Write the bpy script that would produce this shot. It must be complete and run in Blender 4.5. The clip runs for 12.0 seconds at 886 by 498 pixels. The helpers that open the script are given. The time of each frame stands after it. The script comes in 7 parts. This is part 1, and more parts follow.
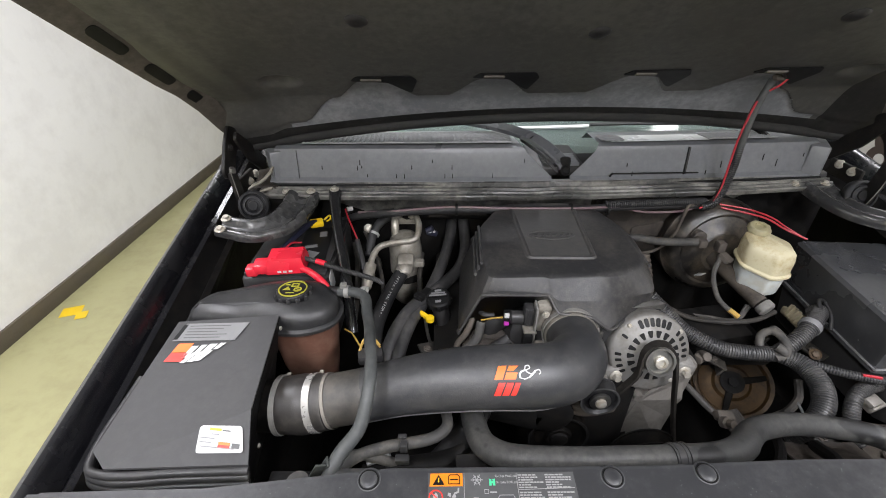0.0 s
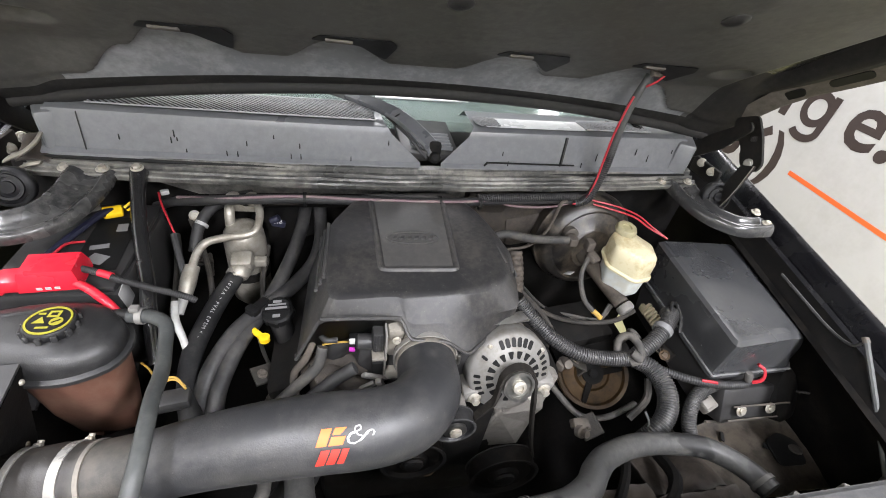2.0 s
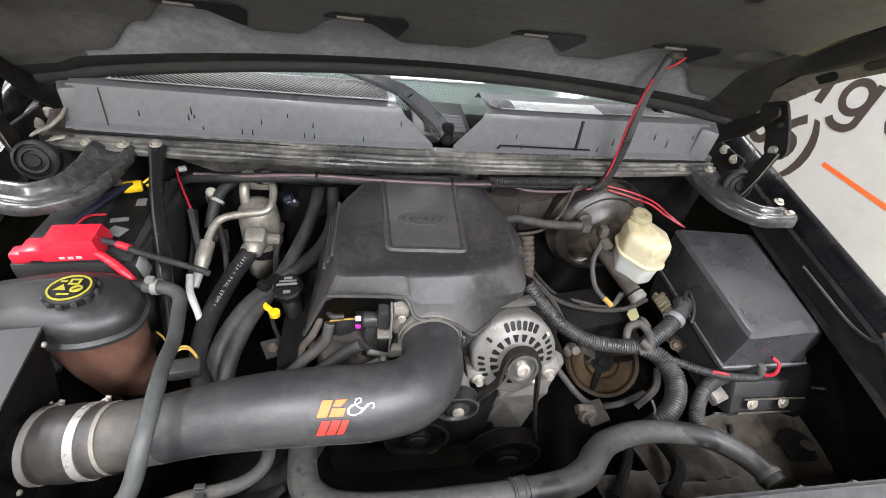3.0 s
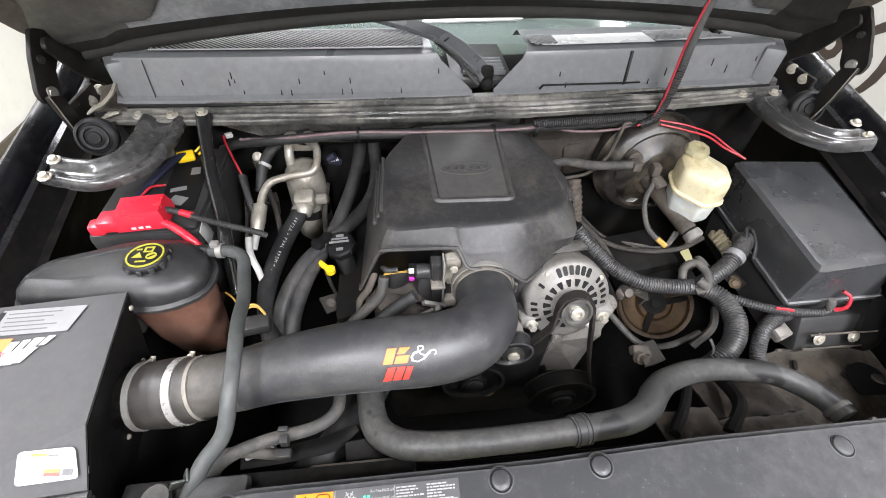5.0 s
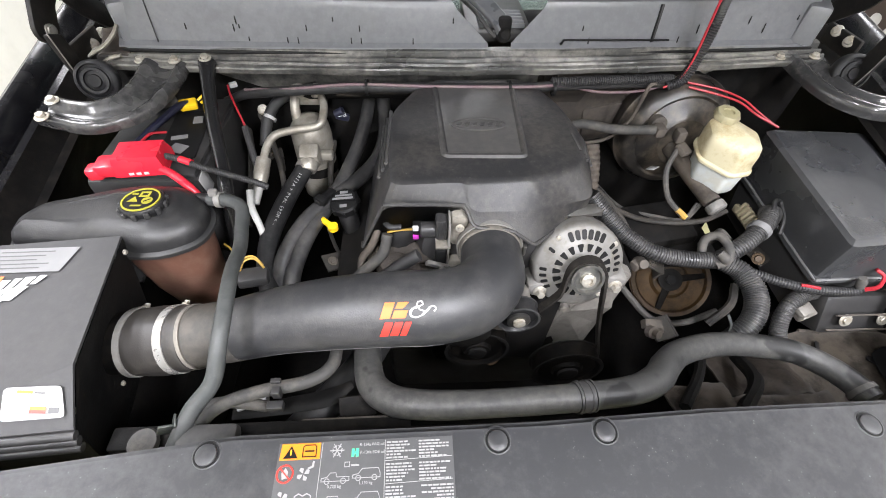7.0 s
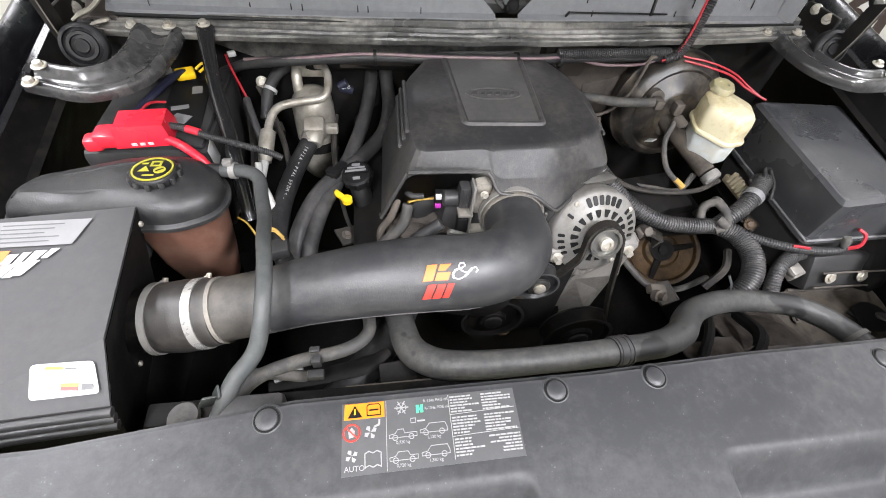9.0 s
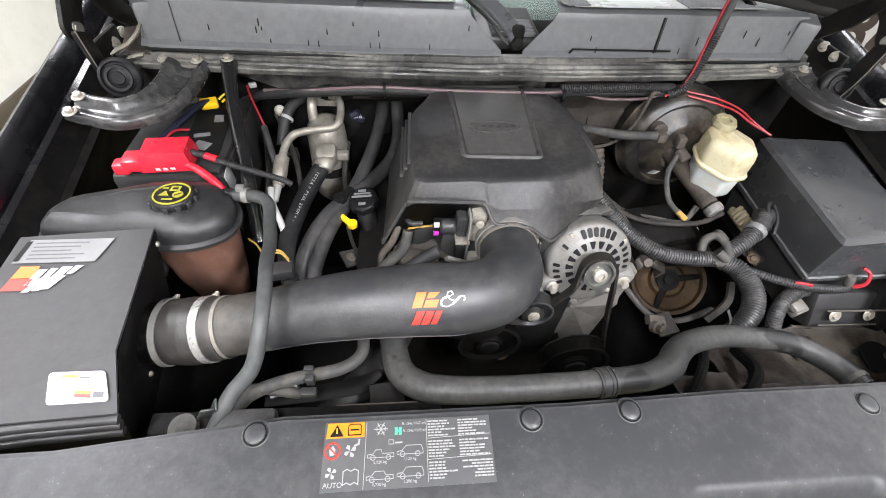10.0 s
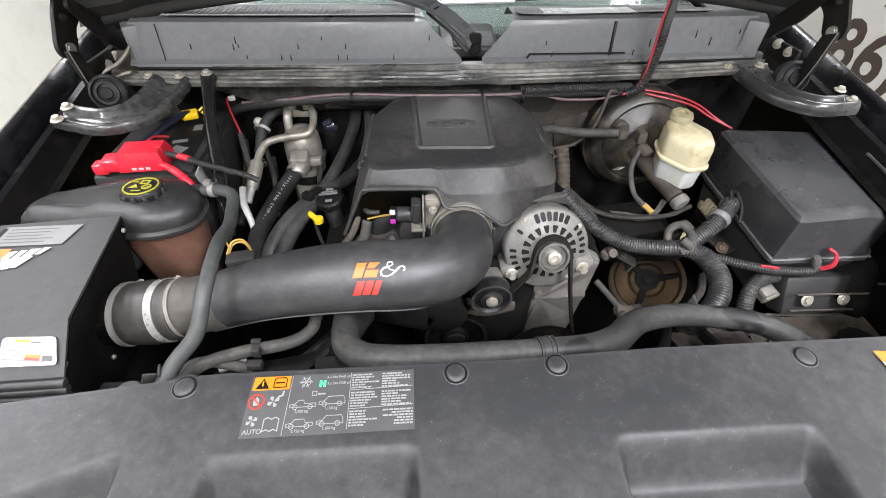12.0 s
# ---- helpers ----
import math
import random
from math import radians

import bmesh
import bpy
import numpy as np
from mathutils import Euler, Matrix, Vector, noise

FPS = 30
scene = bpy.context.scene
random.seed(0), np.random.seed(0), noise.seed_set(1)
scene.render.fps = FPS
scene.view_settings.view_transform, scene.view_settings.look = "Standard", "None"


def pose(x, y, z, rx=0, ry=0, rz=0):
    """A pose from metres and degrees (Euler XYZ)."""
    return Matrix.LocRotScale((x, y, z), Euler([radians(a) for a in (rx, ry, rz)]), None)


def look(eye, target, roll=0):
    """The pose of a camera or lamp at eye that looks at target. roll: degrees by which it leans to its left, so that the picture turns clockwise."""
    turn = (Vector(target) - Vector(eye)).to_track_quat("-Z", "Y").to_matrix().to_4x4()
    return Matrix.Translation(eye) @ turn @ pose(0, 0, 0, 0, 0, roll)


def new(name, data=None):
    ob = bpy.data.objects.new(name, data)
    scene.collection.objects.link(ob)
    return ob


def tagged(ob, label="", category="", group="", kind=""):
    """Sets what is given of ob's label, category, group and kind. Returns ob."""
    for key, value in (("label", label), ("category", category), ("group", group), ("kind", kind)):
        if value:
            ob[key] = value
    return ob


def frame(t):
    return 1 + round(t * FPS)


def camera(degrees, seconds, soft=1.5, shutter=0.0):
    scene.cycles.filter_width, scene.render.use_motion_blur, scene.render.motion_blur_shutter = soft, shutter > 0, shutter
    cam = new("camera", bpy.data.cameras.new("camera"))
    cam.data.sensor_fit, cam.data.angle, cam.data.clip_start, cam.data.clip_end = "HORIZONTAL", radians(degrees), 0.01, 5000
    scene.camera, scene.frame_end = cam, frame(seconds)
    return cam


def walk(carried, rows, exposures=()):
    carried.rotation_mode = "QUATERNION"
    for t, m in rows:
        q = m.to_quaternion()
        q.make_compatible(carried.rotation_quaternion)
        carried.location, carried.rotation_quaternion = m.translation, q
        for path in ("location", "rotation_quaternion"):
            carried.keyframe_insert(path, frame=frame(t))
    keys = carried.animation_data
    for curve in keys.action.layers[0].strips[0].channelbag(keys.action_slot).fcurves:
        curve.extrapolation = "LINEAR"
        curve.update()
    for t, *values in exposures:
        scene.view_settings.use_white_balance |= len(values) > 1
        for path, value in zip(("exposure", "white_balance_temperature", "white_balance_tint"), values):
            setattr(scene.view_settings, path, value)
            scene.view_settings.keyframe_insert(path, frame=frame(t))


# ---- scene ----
cam = camera(91.0, 12.0, 0.95)
METRES, EYE, TILT, LEAN, TURN = 0.95, 1.70, -32.0, 0.0, 0.0
ROWS = [
    (0.0, 0.0, 0.0, 0.0, 0.0, 0.0, -0.0),
    (0.5, 0.0614, 0.0588, 0.0603, -8.09, -0.87, -1.82),
    (1.0, 0.1138, 0.1143, 0.1307, -10.61, -7.23, 0.18),
    (1.5, 0.1058, 0.1469, 0.1284, -12.24, -5.69, -0.56),
    (2.0, 0.1225, 0.1562, 0.1168, -12.71, -6.58, -1.55),
    (2.5, 0.1276, 0.1627, 0.1029, -12.69, -7.47, -2.47),
    (3.0, 0.1456, 0.1486, 0.1071, -9.93, -8.42, -2.71),
    (5.0, 0.1231, 0.1508, 0.1019, -5.83, -14.66, 1.5),
    (5.5, 0.1457, 0.1731, 0.0745, -5.45, -16.61, 1.52),
    (6.0, 0.1663, 0.1944, 0.0631, -5.16, -17.78, 1.17),
    (6.5, 0.1274, 0.1636, 0.0781, -4.5, -17.31, 0.07),
    (7.0, 0.1379, 0.1749, 0.0529, -3.61, -17.21, -0.14),
    (7.5, 0.1181, 0.1939, 0.008, -5.1, -17.58, 1.73),
    (9.5, 0.034, 0.1627, 0.027, -7.05, -17.62, -0.24),
    (10.0, 0.0711, 0.1426, 0.042, -5.36, -16.28, -1.09),
    (10.5, 0.1139, 0.1606, 0.0377, -4.58, -16.06, -2.1),
    (11.0, 0.1358, 0.2243, 0.0285, -3.13, -18.61, -4.52),
    (11.5, 0.1598, 0.1814, 0.0114, -3.49, -17.12, -1.03),
    (12.0, 0.1847, 0.0857, -0.0517, -3.49, -11.05, 0.79),
]
BETWEEN = [(0.2, look((-0.260, 0.010, 1.694), (-0.072, 1.716, 0.668), 4.5)), (11.7, look((-0.107, 0.106, 1.625), (-0.009, 1.497, 0.191), 2.2)), (3.2, look((-0.125, 0.177, 1.710), (0.212, 1.665, 0.416), 9.6)), (4.8, look((-0.136, 0.184, 1.699), (0.048, 1.554, 0.254), 2.2)),
           (7.7, look((-0.185, 0.160, 1.598), (-0.020, 1.423, 0.056), 2.2)), (9.3, look((-0.242, 0.145, 1.633), (0.051, 1.404, 0.107), 7.6))]
PATH = [(t, pose(-0.27, 0, EYE, TILT, LEAN, TURN) @ pose(METRES * x, METRES * y, METRES * z, 90 + pitch, roll, yaw)) for t, x, y, z, yaw, pitch, roll in ROWS]
walk(cam, sorted(PATH + BETWEEN, key=lambda row: row[0]),
     exposures=[(0.0, -0.36), (0.5, -0.07), (1.0, 0.29), (2.0, 0.28), (4.0, 0.30), (5.0, 0.45), (6.0, 0.42), (6.5, 0.46), (7.5, 0.30), (9.5, 0.41), (10.5, 0.17), (11.0, 0.10), (11.5, 0.35), (12.0, 0.14)])

# ---------------------------------------------------------------- light
world = bpy.data.worlds.new("garage_world")
scene.world = world
world.use_nodes = True
world.node_tree.nodes["Background"].inputs[0].default_value = (0.9, 0.95, 1.0, 1)
world.node_tree.nodes["Background"].inputs[1].default_value = 0.02


def area_lamp(x, y, z, sx, sy, watts, colour=(0.985, 0.985, 1.062)):
    data = bpy.data.lights.new("ceiling_lamp", "AREA")
    data.shape, data.size, data.size_y, data.energy, data.color = "RECTANGLE", sx, sy, watts, colour
    ob = new("ceiling_lamp", data)
    ob.matrix_world = pose(x, y, z)
    return ob


LAMPS = [(-1.0, -1.0), (1.0, -1.0), (-1.75, 1.0), (1.75, 1.0), (0.0, 3.4), (0.0, -2.8)]
for lx, ly in LAMPS:
    area_lamp(lx, ly, 3.08, 0.26, 1.4, (104 if lx < 0 else 150 if lx > 0 else 126) if ly < 0 else 52 + (26 if lx < -1 else -20 if lx > 1 else 0))

# ---------------------------------------------------------------- materials
MATS = {}


def mat(name, base, rough=0.5, metal=0.0, dirt=None, amount=0.35, grain=60.0, patch=6.0, bump=0.15, vary=0.2, coat=0.0, trans=0.0, spec=0.5, fine=400.0, specks=0.5, edge=0.3, smear=0.0):
    """A worn surface: base colour with fine variation, patches of dirt, uneven gloss and fine relief."""
    if name in MATS:
        return MATS[name]
    m = bpy.data.materials.new(name)
    m.use_nodes = True
    nt = m.node_tree
    n, l = nt.nodes, nt.links
    b = n["Principled BSDF"]
    b.inputs["Metallic"].default_value = metal
    b.inputs["Coat Weight"].default_value = coat
    b.inputs["Transmission Weight"].default_value = trans
    b.inputs["Specular IOR Level"].default_value = spec
    tc = n.new("ShaderNodeTexCoord")

    def nz(scale, detail=4.0, rgh=0.6):
        t = n.new("ShaderNodeTexNoise")
        t.inputs["Scale"].default_value, t.inputs["Detail"].default_value, t.inputs["Roughness"].default_value = scale, detail, rgh
        l.new(tc.outputs["Object"], t.inputs["Vector"])
        return t
    big, mid, small = nz(patch), nz(grain, 6.0, 0.7), nz(fine, 2.0)
    dark = tuple(c * (1 - vary) for c in base)
    light = tuple(min(1, c * (1 + vary)) for c in base)
    m1 = n.new("ShaderNodeMix")
    m1.data_type = "RGBA"
    m1.inputs[6].default_value, m1.inputs[7].default_value = (*dark, 1), (*light, 1)
    l.new(mid.outputs["Fac"], m1.inputs[0])
    out = m1.outputs[2]
    if dirt:
        ramp = n.new("ShaderNodeMapRange")
        ramp.inputs["From Min"].default_value, ramp.inputs["From Max"].default_value = 0.42, 0.72
        ramp.inputs["To Max"].default_value = amount
        add = n.new("ShaderNodeMath")
        add.operation = "ADD"
        add.use_clamp = True
        half = n.new("ShaderNodeMath")
        half.operation = "MULTIPLY_ADD"
        half.inputs[1].default_value, half.inputs[2].default_value = 0.95, -0.475
        l.new(mid.outputs["Fac"], half.inputs[0])
        l.new(big.outputs["Fac"], add.inputs[0])
        l.new(half.outputs[0], add.inputs[1])
        l.new(add.outputs[0], ramp.inputs["Value"])
        m2 = n.new("ShaderNodeMix")
        m2.data_type = "RGBA"
        m2.inputs[7].default_value = (*dirt, 1)
        l.new(ramp.outputs[0], m2.inputs[0])
        l.new(out, m2.inputs[6])
        out = m2.outputs[2]
    if dirt:
        # dust specks and pale worn edges
        sp = n.new("ShaderNodeTexVoronoi")
        sp.inputs["Scale"].default_value = 170.0
        l.new(tc.outputs["Object"], sp.inputs["Vector"])
        rs = n.new("ShaderNodeMapRange")
        rs.inputs["From Min"].default_value, rs.inputs["From Max"].default_value = 0.16, 0.05
        rs.inputs["To Max"].default_value = specks
        l.new(sp.outputs["Distance"], rs.inputs["Value"])
        gate = n.new("ShaderNodeMath")
        gate.operation = "MULTIPLY"
        gm = n.new("ShaderNodeMapRange")
        gm.inputs["From Min"].default_value, gm.inputs["From Max"].default_value = 0.5, 0.62
        l.new(mid.outputs["Fac"], gm.inputs["Value"])
        l.new(rs.outputs[0], gate.inputs[0])
        l.new(gm.outputs[0], gate.inputs[1])
        geo = n.new("ShaderNodeNewGeometry")
        re_ = n.new("ShaderNodeMapRange")
        re_.inputs["From Min"].default_value, re_.inputs["From Max"].default_value = 0.515, 0.60
        re_.inputs["To Max"].default_value = edge
        l.new(geo.outputs["Pointiness"], re_.inputs["Value"])
        mx = n.new("ShaderNodeMath")
        mx.operation = "MAXIMUM"
        l.new(gate.outputs[0], mx.inputs[0])
        l.new(re_.outputs[0], mx.inputs[1])
        m3 = n.new("ShaderNodeMix")
        m3.data_type = "RGBA"
        m3.inputs[7].default_value = (*[min(1, 0.5 * (c + e) + 0.08) for c, e in zip(base, dirt)], 1)
        l.new(mx.outputs[0], m3.inputs[0])
        l.new(out, m3.inputs[6])
        out = m3.outputs[2]
    if smear:
        # dark rubbed marks
        sm = nz(11.0, 3.0, 0.55)
        rm = n.new("ShaderNodeMapRange")
        rm.inputs["From Min"].default_value, rm.inputs["From Max"].default_value = 0.585, 0.615
        rm.inputs["To Max"].default_value = smear
        l.new(sm.outputs["Fac"], rm.inputs["Value"])
        m4 = n.new("ShaderNodeMix")
        m4.data_type = "RGBA"
        m4.inputs[7].default_value = (0.012, 0.012, 0.012, 1)
        l.new(rm.outputs[0], m4.inputs[0])
        l.new(out, m4.inputs[6])
        out = m4.outputs[2]
    l.new(out, b.inputs["Base Color"])
    rr = n.new("ShaderNodeMapRange")
    rr.inputs["From Min"].default_value, rr.inputs["From Max"].default_value = 0.3, 0.7
    rr.inputs["To Min"].default_value, rr.inputs["To Max"].default_value = max(0.02, rough - 0.1), min(1, rough + 0.12)
    l.new(big.outputs["Fac"], rr.inputs["Value"])
    l.new(rr.outputs[0], b.inputs["Roughness"])
    if bump:
        bp = n.new("ShaderNodeBump")
        bp.inputs["Strength"].default_value, bp.inputs["Distance"].default_value = bump, 0.002
        hm = n.new("ShaderNodeMath")
        hm.operation = "MULTIPLY_ADD"
        hm.inputs[1].default_value = 1.6
        l.new(mid.outputs["Fac"], hm.inputs[0])
        l.new(small.outputs["Fac"], hm.inputs[2])
        l.new(hm.outputs[0], bp.inputs["Height"])
        l.new(bp.outputs[0], b.inputs["Normal"])
    MATS[name] = m
    return m


def glow(name, colour, strength):
    m = bpy.data.materials.new(name)
    m.use_nodes = True
    b = m.node_tree.nodes["Principled BSDF"]
    b.inputs["Emission Color"].default_value, b.inputs["Emission Strength"].default_value = (*colour, 1), strength
    return m


DUST = (0.165, 0.145, 0.118)
M_COVER = mat("engine_cover_plastic", (0.0190, 0.0190, 0.0198), 0.45, dirt=(0.085, 0.077, 0.066), amount=0.42, patch=6, grain=70, bump=0.16, spec=0.36, specks=0.8)
M_PLASTIC = mat("black_plastic", (0.006, 0.006, 0.0065), 0.42, dirt=(0.045, 0.041, 0.037), amount=0.25, bump=0.1, spec=0.3)
M_CORE = mat("radiator_cover_plastic", (0.021, 0.0215, 0.023), 0.50, dirt=(0.080, 0.080, 0.078), amount=0.26, patch=5, bump=0.05, spec=0.36, specks=0.7)
M_RUBBER = mat("dusty_rubber_hose", (0.028, 0.028, 0.027), 0.65, dirt=DUST, amount=0.32, patch=20, bump=0.1, spec=0.25)
M_VENT = mat("grey_vent_hose", (0.048, 0.051, 0.050), 0.5, dirt=(0.10, 0.10, 0.095), amount=0.35, patch=16, bump=0.08, spec=0.35, edge=0.0)
M_HOSE = mat("clean_rubber_hose", (0.009, 0.009, 0.0095), 0.5, dirt=(0.07, 0.068, 0.065), amount=0.25, patch=18, bump=0.08, spec=0.28)
M_HEATER = mat("heater_hose_rubber", (0.018, 0.018, 0.0185), 0.5, dirt=(0.075, 0.07, 0.064), amount=0.5, patch=14, bump=0.1, spec=0.35)
M_TUBE = mat("intake_tube_plastic", (0.023, 0.0235, 0.025), 0.46, dirt=(0.085, 0.080, 0.074), amount=0.30, patch=8, grain=50, bump=0.12)
M_PAINT = mat("black_body_paint", (0.004, 0.004, 0.005), 0.24, dirt=(0.04, 0.038, 0.036), amount=0.08, patch=12, bump=0.02, spec=0.45)
M_PAINT_DULL = mat("dusty_black_paint", (0.007, 0.007, 0.007), 0.2, dirt=(0.10, 0.097, 0.09), amount=0.26, patch=16, bump=0.04, spec=0.5, edge=0.08)
M_HOOD = mat("hood_inner_paint", (0.052, 0.051, 0.047), 0.5, dirt=(0.115, 0.112, 0.102), amount=0.4, patch=5, bump=0.06, spec=0.3)
M_RAIL = mat("hood_shade_and_seal", (0.016, 0.0155, 0.015), 0.6, dirt=(0.04, 0.037, 0.033), amount=0.35, patch=6, bump=0.05, spec=0.1)
M_BAND = mat("hood_pale_band", (0.130, 0.135, 0.141), 0.42, dirt=(0.27, 0.275, 0.28), amount=0.5, patch=9, bump=0.06)
M_FLANGE = mat("dirty_cowl_flange", (0.040, 0.040, 0.038), 0.34, dirt=(0.24, 0.23, 0.205), amount=0.72, patch=7, grain=40, bump=0.3, smear=0.35)
M_COWL = mat("grey_cowl_plastic", (0.122, 0.126, 0.132), 0.34, dirt=(0.20, 0.205, 0.205), amount=0.16, patch=4, bump=0.03)
M_ALU = mat("cast_aluminium", (0.225, 0.220, 0.207), 0.5, metal=0.3, dirt=(0.12, 0.105, 0.085), amount=0.6, patch=25, bump=0.25)
M_ACC = mat("weathered_can", (0.34, 0.32, 0.275), 0.38, metal=0.45, dirt=(0.13, 0.11, 0.085), amount=0.7, patch=22, bump=0.2)
M_CONDUIT = mat("corrugated_conduit", (0.022, 0.022, 0.0225), 0.42, dirt=(0.10, 0.095, 0.088), amount=0.4, patch=16, bump=0.05, spec=0.45, edge=0.15)
M_PAD = mat("dusty_firewall_pad", (0.022, 0.018, 0.0145), 0.75, dirt=(0.06, 0.047, 0.035), amount=0.7, patch=16, bump=0.4, spec=0.15)
M_ALU_DARK = mat("dirty_aluminium", (0.175, 0.163, 0.145), 0.55, metal=0.25, dirt=(0.08, 0.068, 0.055), amount=0.75, patch=20, bump=0.3)
M_STEEL = mat("bright_steel", (0.27, 0.27, 0.255), 0.44, metal=1.0, dirt=(0.2, 0.17, 0.13), amount=0.4, patch=60, bump=0.05)
M_BOLT = mat("zinc_bolt", (0.42, 0.40, 0.35), 0.45, metal=0.5, dirt=(0.2, 0.16, 0.10), amount=0.6, patch=60, bump=0.1)
M_RUST = mat("rusty_pulley", (0.062, 0.035, 0.012), 0.6, metal=0.1, spec=0.22, dirt=(0.012, 0.008, 0.005), amount=0.9, patch=14, grain=40, bump=0.3)
M_RED = mat("red_plastic", (0.58, 0.018, 0.036), 0.3, vary=0.08, dirt=(0.45, 0.05, 0.05), amount=0.3, bump=0.05, specks=0.0, edge=0.0)
M_REDWIRE = mat("red_wire", (0.34, 0.014, 0.024), 0.45, vary=0.1, bump=0)
M_YELLOW = mat("yellow_plastic", (0.68, 0.45, 0.01), 0.4, vary=0.08, bump=0.03)
M_LEMON = mat("yellow_print", (0.32, 0.295, 0.03), 0.5, vary=0.05, bump=0)
M_BLUE = mat("dark_blue_cable", (0.010, 0.011, 0.024), 0.45, bump=0)
M_WHITE = mat("white_print", (0.45, 0.45, 0.44), 0.5, vary=0.05, bump=0)
M_STICKER = mat("white_sticker", (0.31, 0.31, 0.305), 0.35, vary=0.04, dirt=(0.37, 0.36, 0.34), amount=0.4, bump=0, specks=0.0, edge=0.0)
M_GREYSTK = mat("grey_sticker", (0.15, 0.15, 0.15), 0.55, vary=0.1, dirt=(0.11, 0.11, 0.11), amount=0.5, bump=0, specks=0.0, edge=0.0)
M_ORANGE = mat("orange_print", (0.66, 0.125, 0.012), 0.45, vary=0.05, bump=0)
M_AMBER = mat("amber_print", (0.85, 0.40, 0.01), 0.45, vary=0.05, bump=0)
M_WIRE = mat("dull_amber_wire", (0.38, 0.235, 0.045), 0.5, vary=0.2, bump=0)
M_REDPRINT = mat("red_print", (0.52, 0.03, 0.02), 0.45, vary=0.05, bump=0)
M_GREEN = mat("green_print", (0.05, 0.45, 0.22), 0.45, vary=0.05, bump=0)
M_INK = mat("black_print_and_shade", (0.008, 0.008, 0.008), 0.5, vary=0.1, bump=0, spec=0.15)
M_MILK = mat("milky_reservoir_plastic", (0.50, 0.455, 0.305), 0.42, vary=0.08, dirt=(0.30, 0.22, 0.10), amount=0.75, patch=11, bump=0.05, specks=0.0, edge=0.0)
M_MILK2 = mat("clear_reservoir_plastic", (0.50, 0.53, 0.52), 0.35, vary=0.06, dirt=(0.4, 0.36, 0.26), amount=0.5, patch=18, bump=0.05, specks=0.0, edge=0.0)
M_TANK = mat("brown_tank_plastic", (0.115, 0.055, 0.038), 0.4, vary=0.2, dirt=(0.16, 0.11, 0.08), amount=0.5, patch=10, bump=0.05, specks=0.0, edge=0.0)
M_CARD = mat("wall_paint", (0.80, 0.795, 0.775), 0.45, vary=0.03, dirt=(0.66, 0.65, 0.63), amount=0.55, patch=1.6, grain=9, bump=0.05, fine=60, specks=0.0, edge=0.0)
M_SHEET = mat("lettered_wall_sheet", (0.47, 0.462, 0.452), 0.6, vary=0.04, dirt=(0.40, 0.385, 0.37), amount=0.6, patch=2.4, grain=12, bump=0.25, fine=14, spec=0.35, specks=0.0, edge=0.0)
M_FLOOR = mat("garage_floor_coating", (0.33, 0.315, 0.165), 0.4, vary=0.08, dirt=(0.23, 0.21, 0.11), amount=0.55, patch=2.2, grain=14, bump=0.06, fine=90, specks=0.0, edge=0.0)
M_CEIL = mat("ceiling_paint", (0.75, 0.75, 0.74), 0.8, vary=0.03, bump=0.05)
M_FOOT_SHADE = mat("wall_foot_shade", (0.075, 0.058, 0.035), 0.6, dirt=(0.07, 0.06, 0.05), amount=0.6, patch=5)
M_TAN = mat("dusty_tan_bracket", (0.075, 0.062, 0.049), 0.7, dirt=(0.03, 0.026, 0.022), amount=0.85, patch=22, bump=0.3, spec=0.2)
M_RADHOSE = mat("worn_radiator_hose", (0.036, 0.036, 0.035), 0.48, dirt=(0.10, 0.096, 0.086), amount=0.42, patch=5, grain=90, bump=0.12, spec=0.30, specks=0.3, edge=0.0, smear=0.9)
M_PRINT = mat("label_print", (0.235, 0.235, 0.23), 0.5, vary=0.1, bump=0)
# Grimy near-black; the deep bay's shade is put into this colour too.
M_BLACK = mat("grime_and_shade_black", (0.0022, 0.0021, 0.0020), 0.6, dirt=(0.016, 0.013, 0.010), amount=0.4, patch=15, bump=0.2, spec=0.07, specks=0.15, edge=0.1)
M_GRIME = mat("oily_grime", (0.010, 0.009, 0.0075), 0.55, dirt=(0.045, 0.036, 0.026), amount=0.6, patch=25, bump=0.3, spec=0.25)
M_LETTER = mat("wall_letter_paint", (0.045, 0.032, 0.03), 0.5, vary=0.1, bump=0)
M_STRIPE = mat("orange_wall_stripe", (0.75, 0.13, 0.03), 0.5, vary=0.05, bump=0)
M_LAMP = glow("lamp_diffuser", (1.0, 0.97, 0.93), 6.0)
M_GLASS = mat("windshield_glass", (0.55, 0.72, 0.66), 0.03, trans=0.85, vary=0.02, bump=0)

# ---------------------------------------------------------------- shaping helpers


def thing(name, base, label, category, group="", kind=""):
    ob = new(name)
    ob.location = base
    ob.empty_display_size = 0.05
    return tagged(ob, label, category, group, kind)


def finish(name, bm, material, sharp=38):
    me = bpy.data.meshes.new(name)
    bmesh.ops.recalc_face_normals(bm, faces=bm.faces)
    bm.to_mesh(me)
    bm.free()
    me.materials.append(material)
    for p in me.polygons:
        p.use_smooth = True
    me.set_sharp_from_angle(angle=radians(sharp))
    return me


def part(name, bm, material, parent, label="", sharp=38):
    ob = new(name, bm if isinstance(bm, bpy.types.Mesh) else finish(name, bm, material, sharp))
    ob.parent = parent
    if parent.parent is None and parent.type == "EMPTY":
        ob.matrix_parent_inverse = Matrix.Translation(-Vector(parent.location))
    return tagged(ob, label)


def solo(name, bm, material, label, category, group="", kind="", sharp=38):
    """A thing of one mesh."""
    return tagged(new(name, finish(name, bm, material, sharp)), label, category, group, kind)


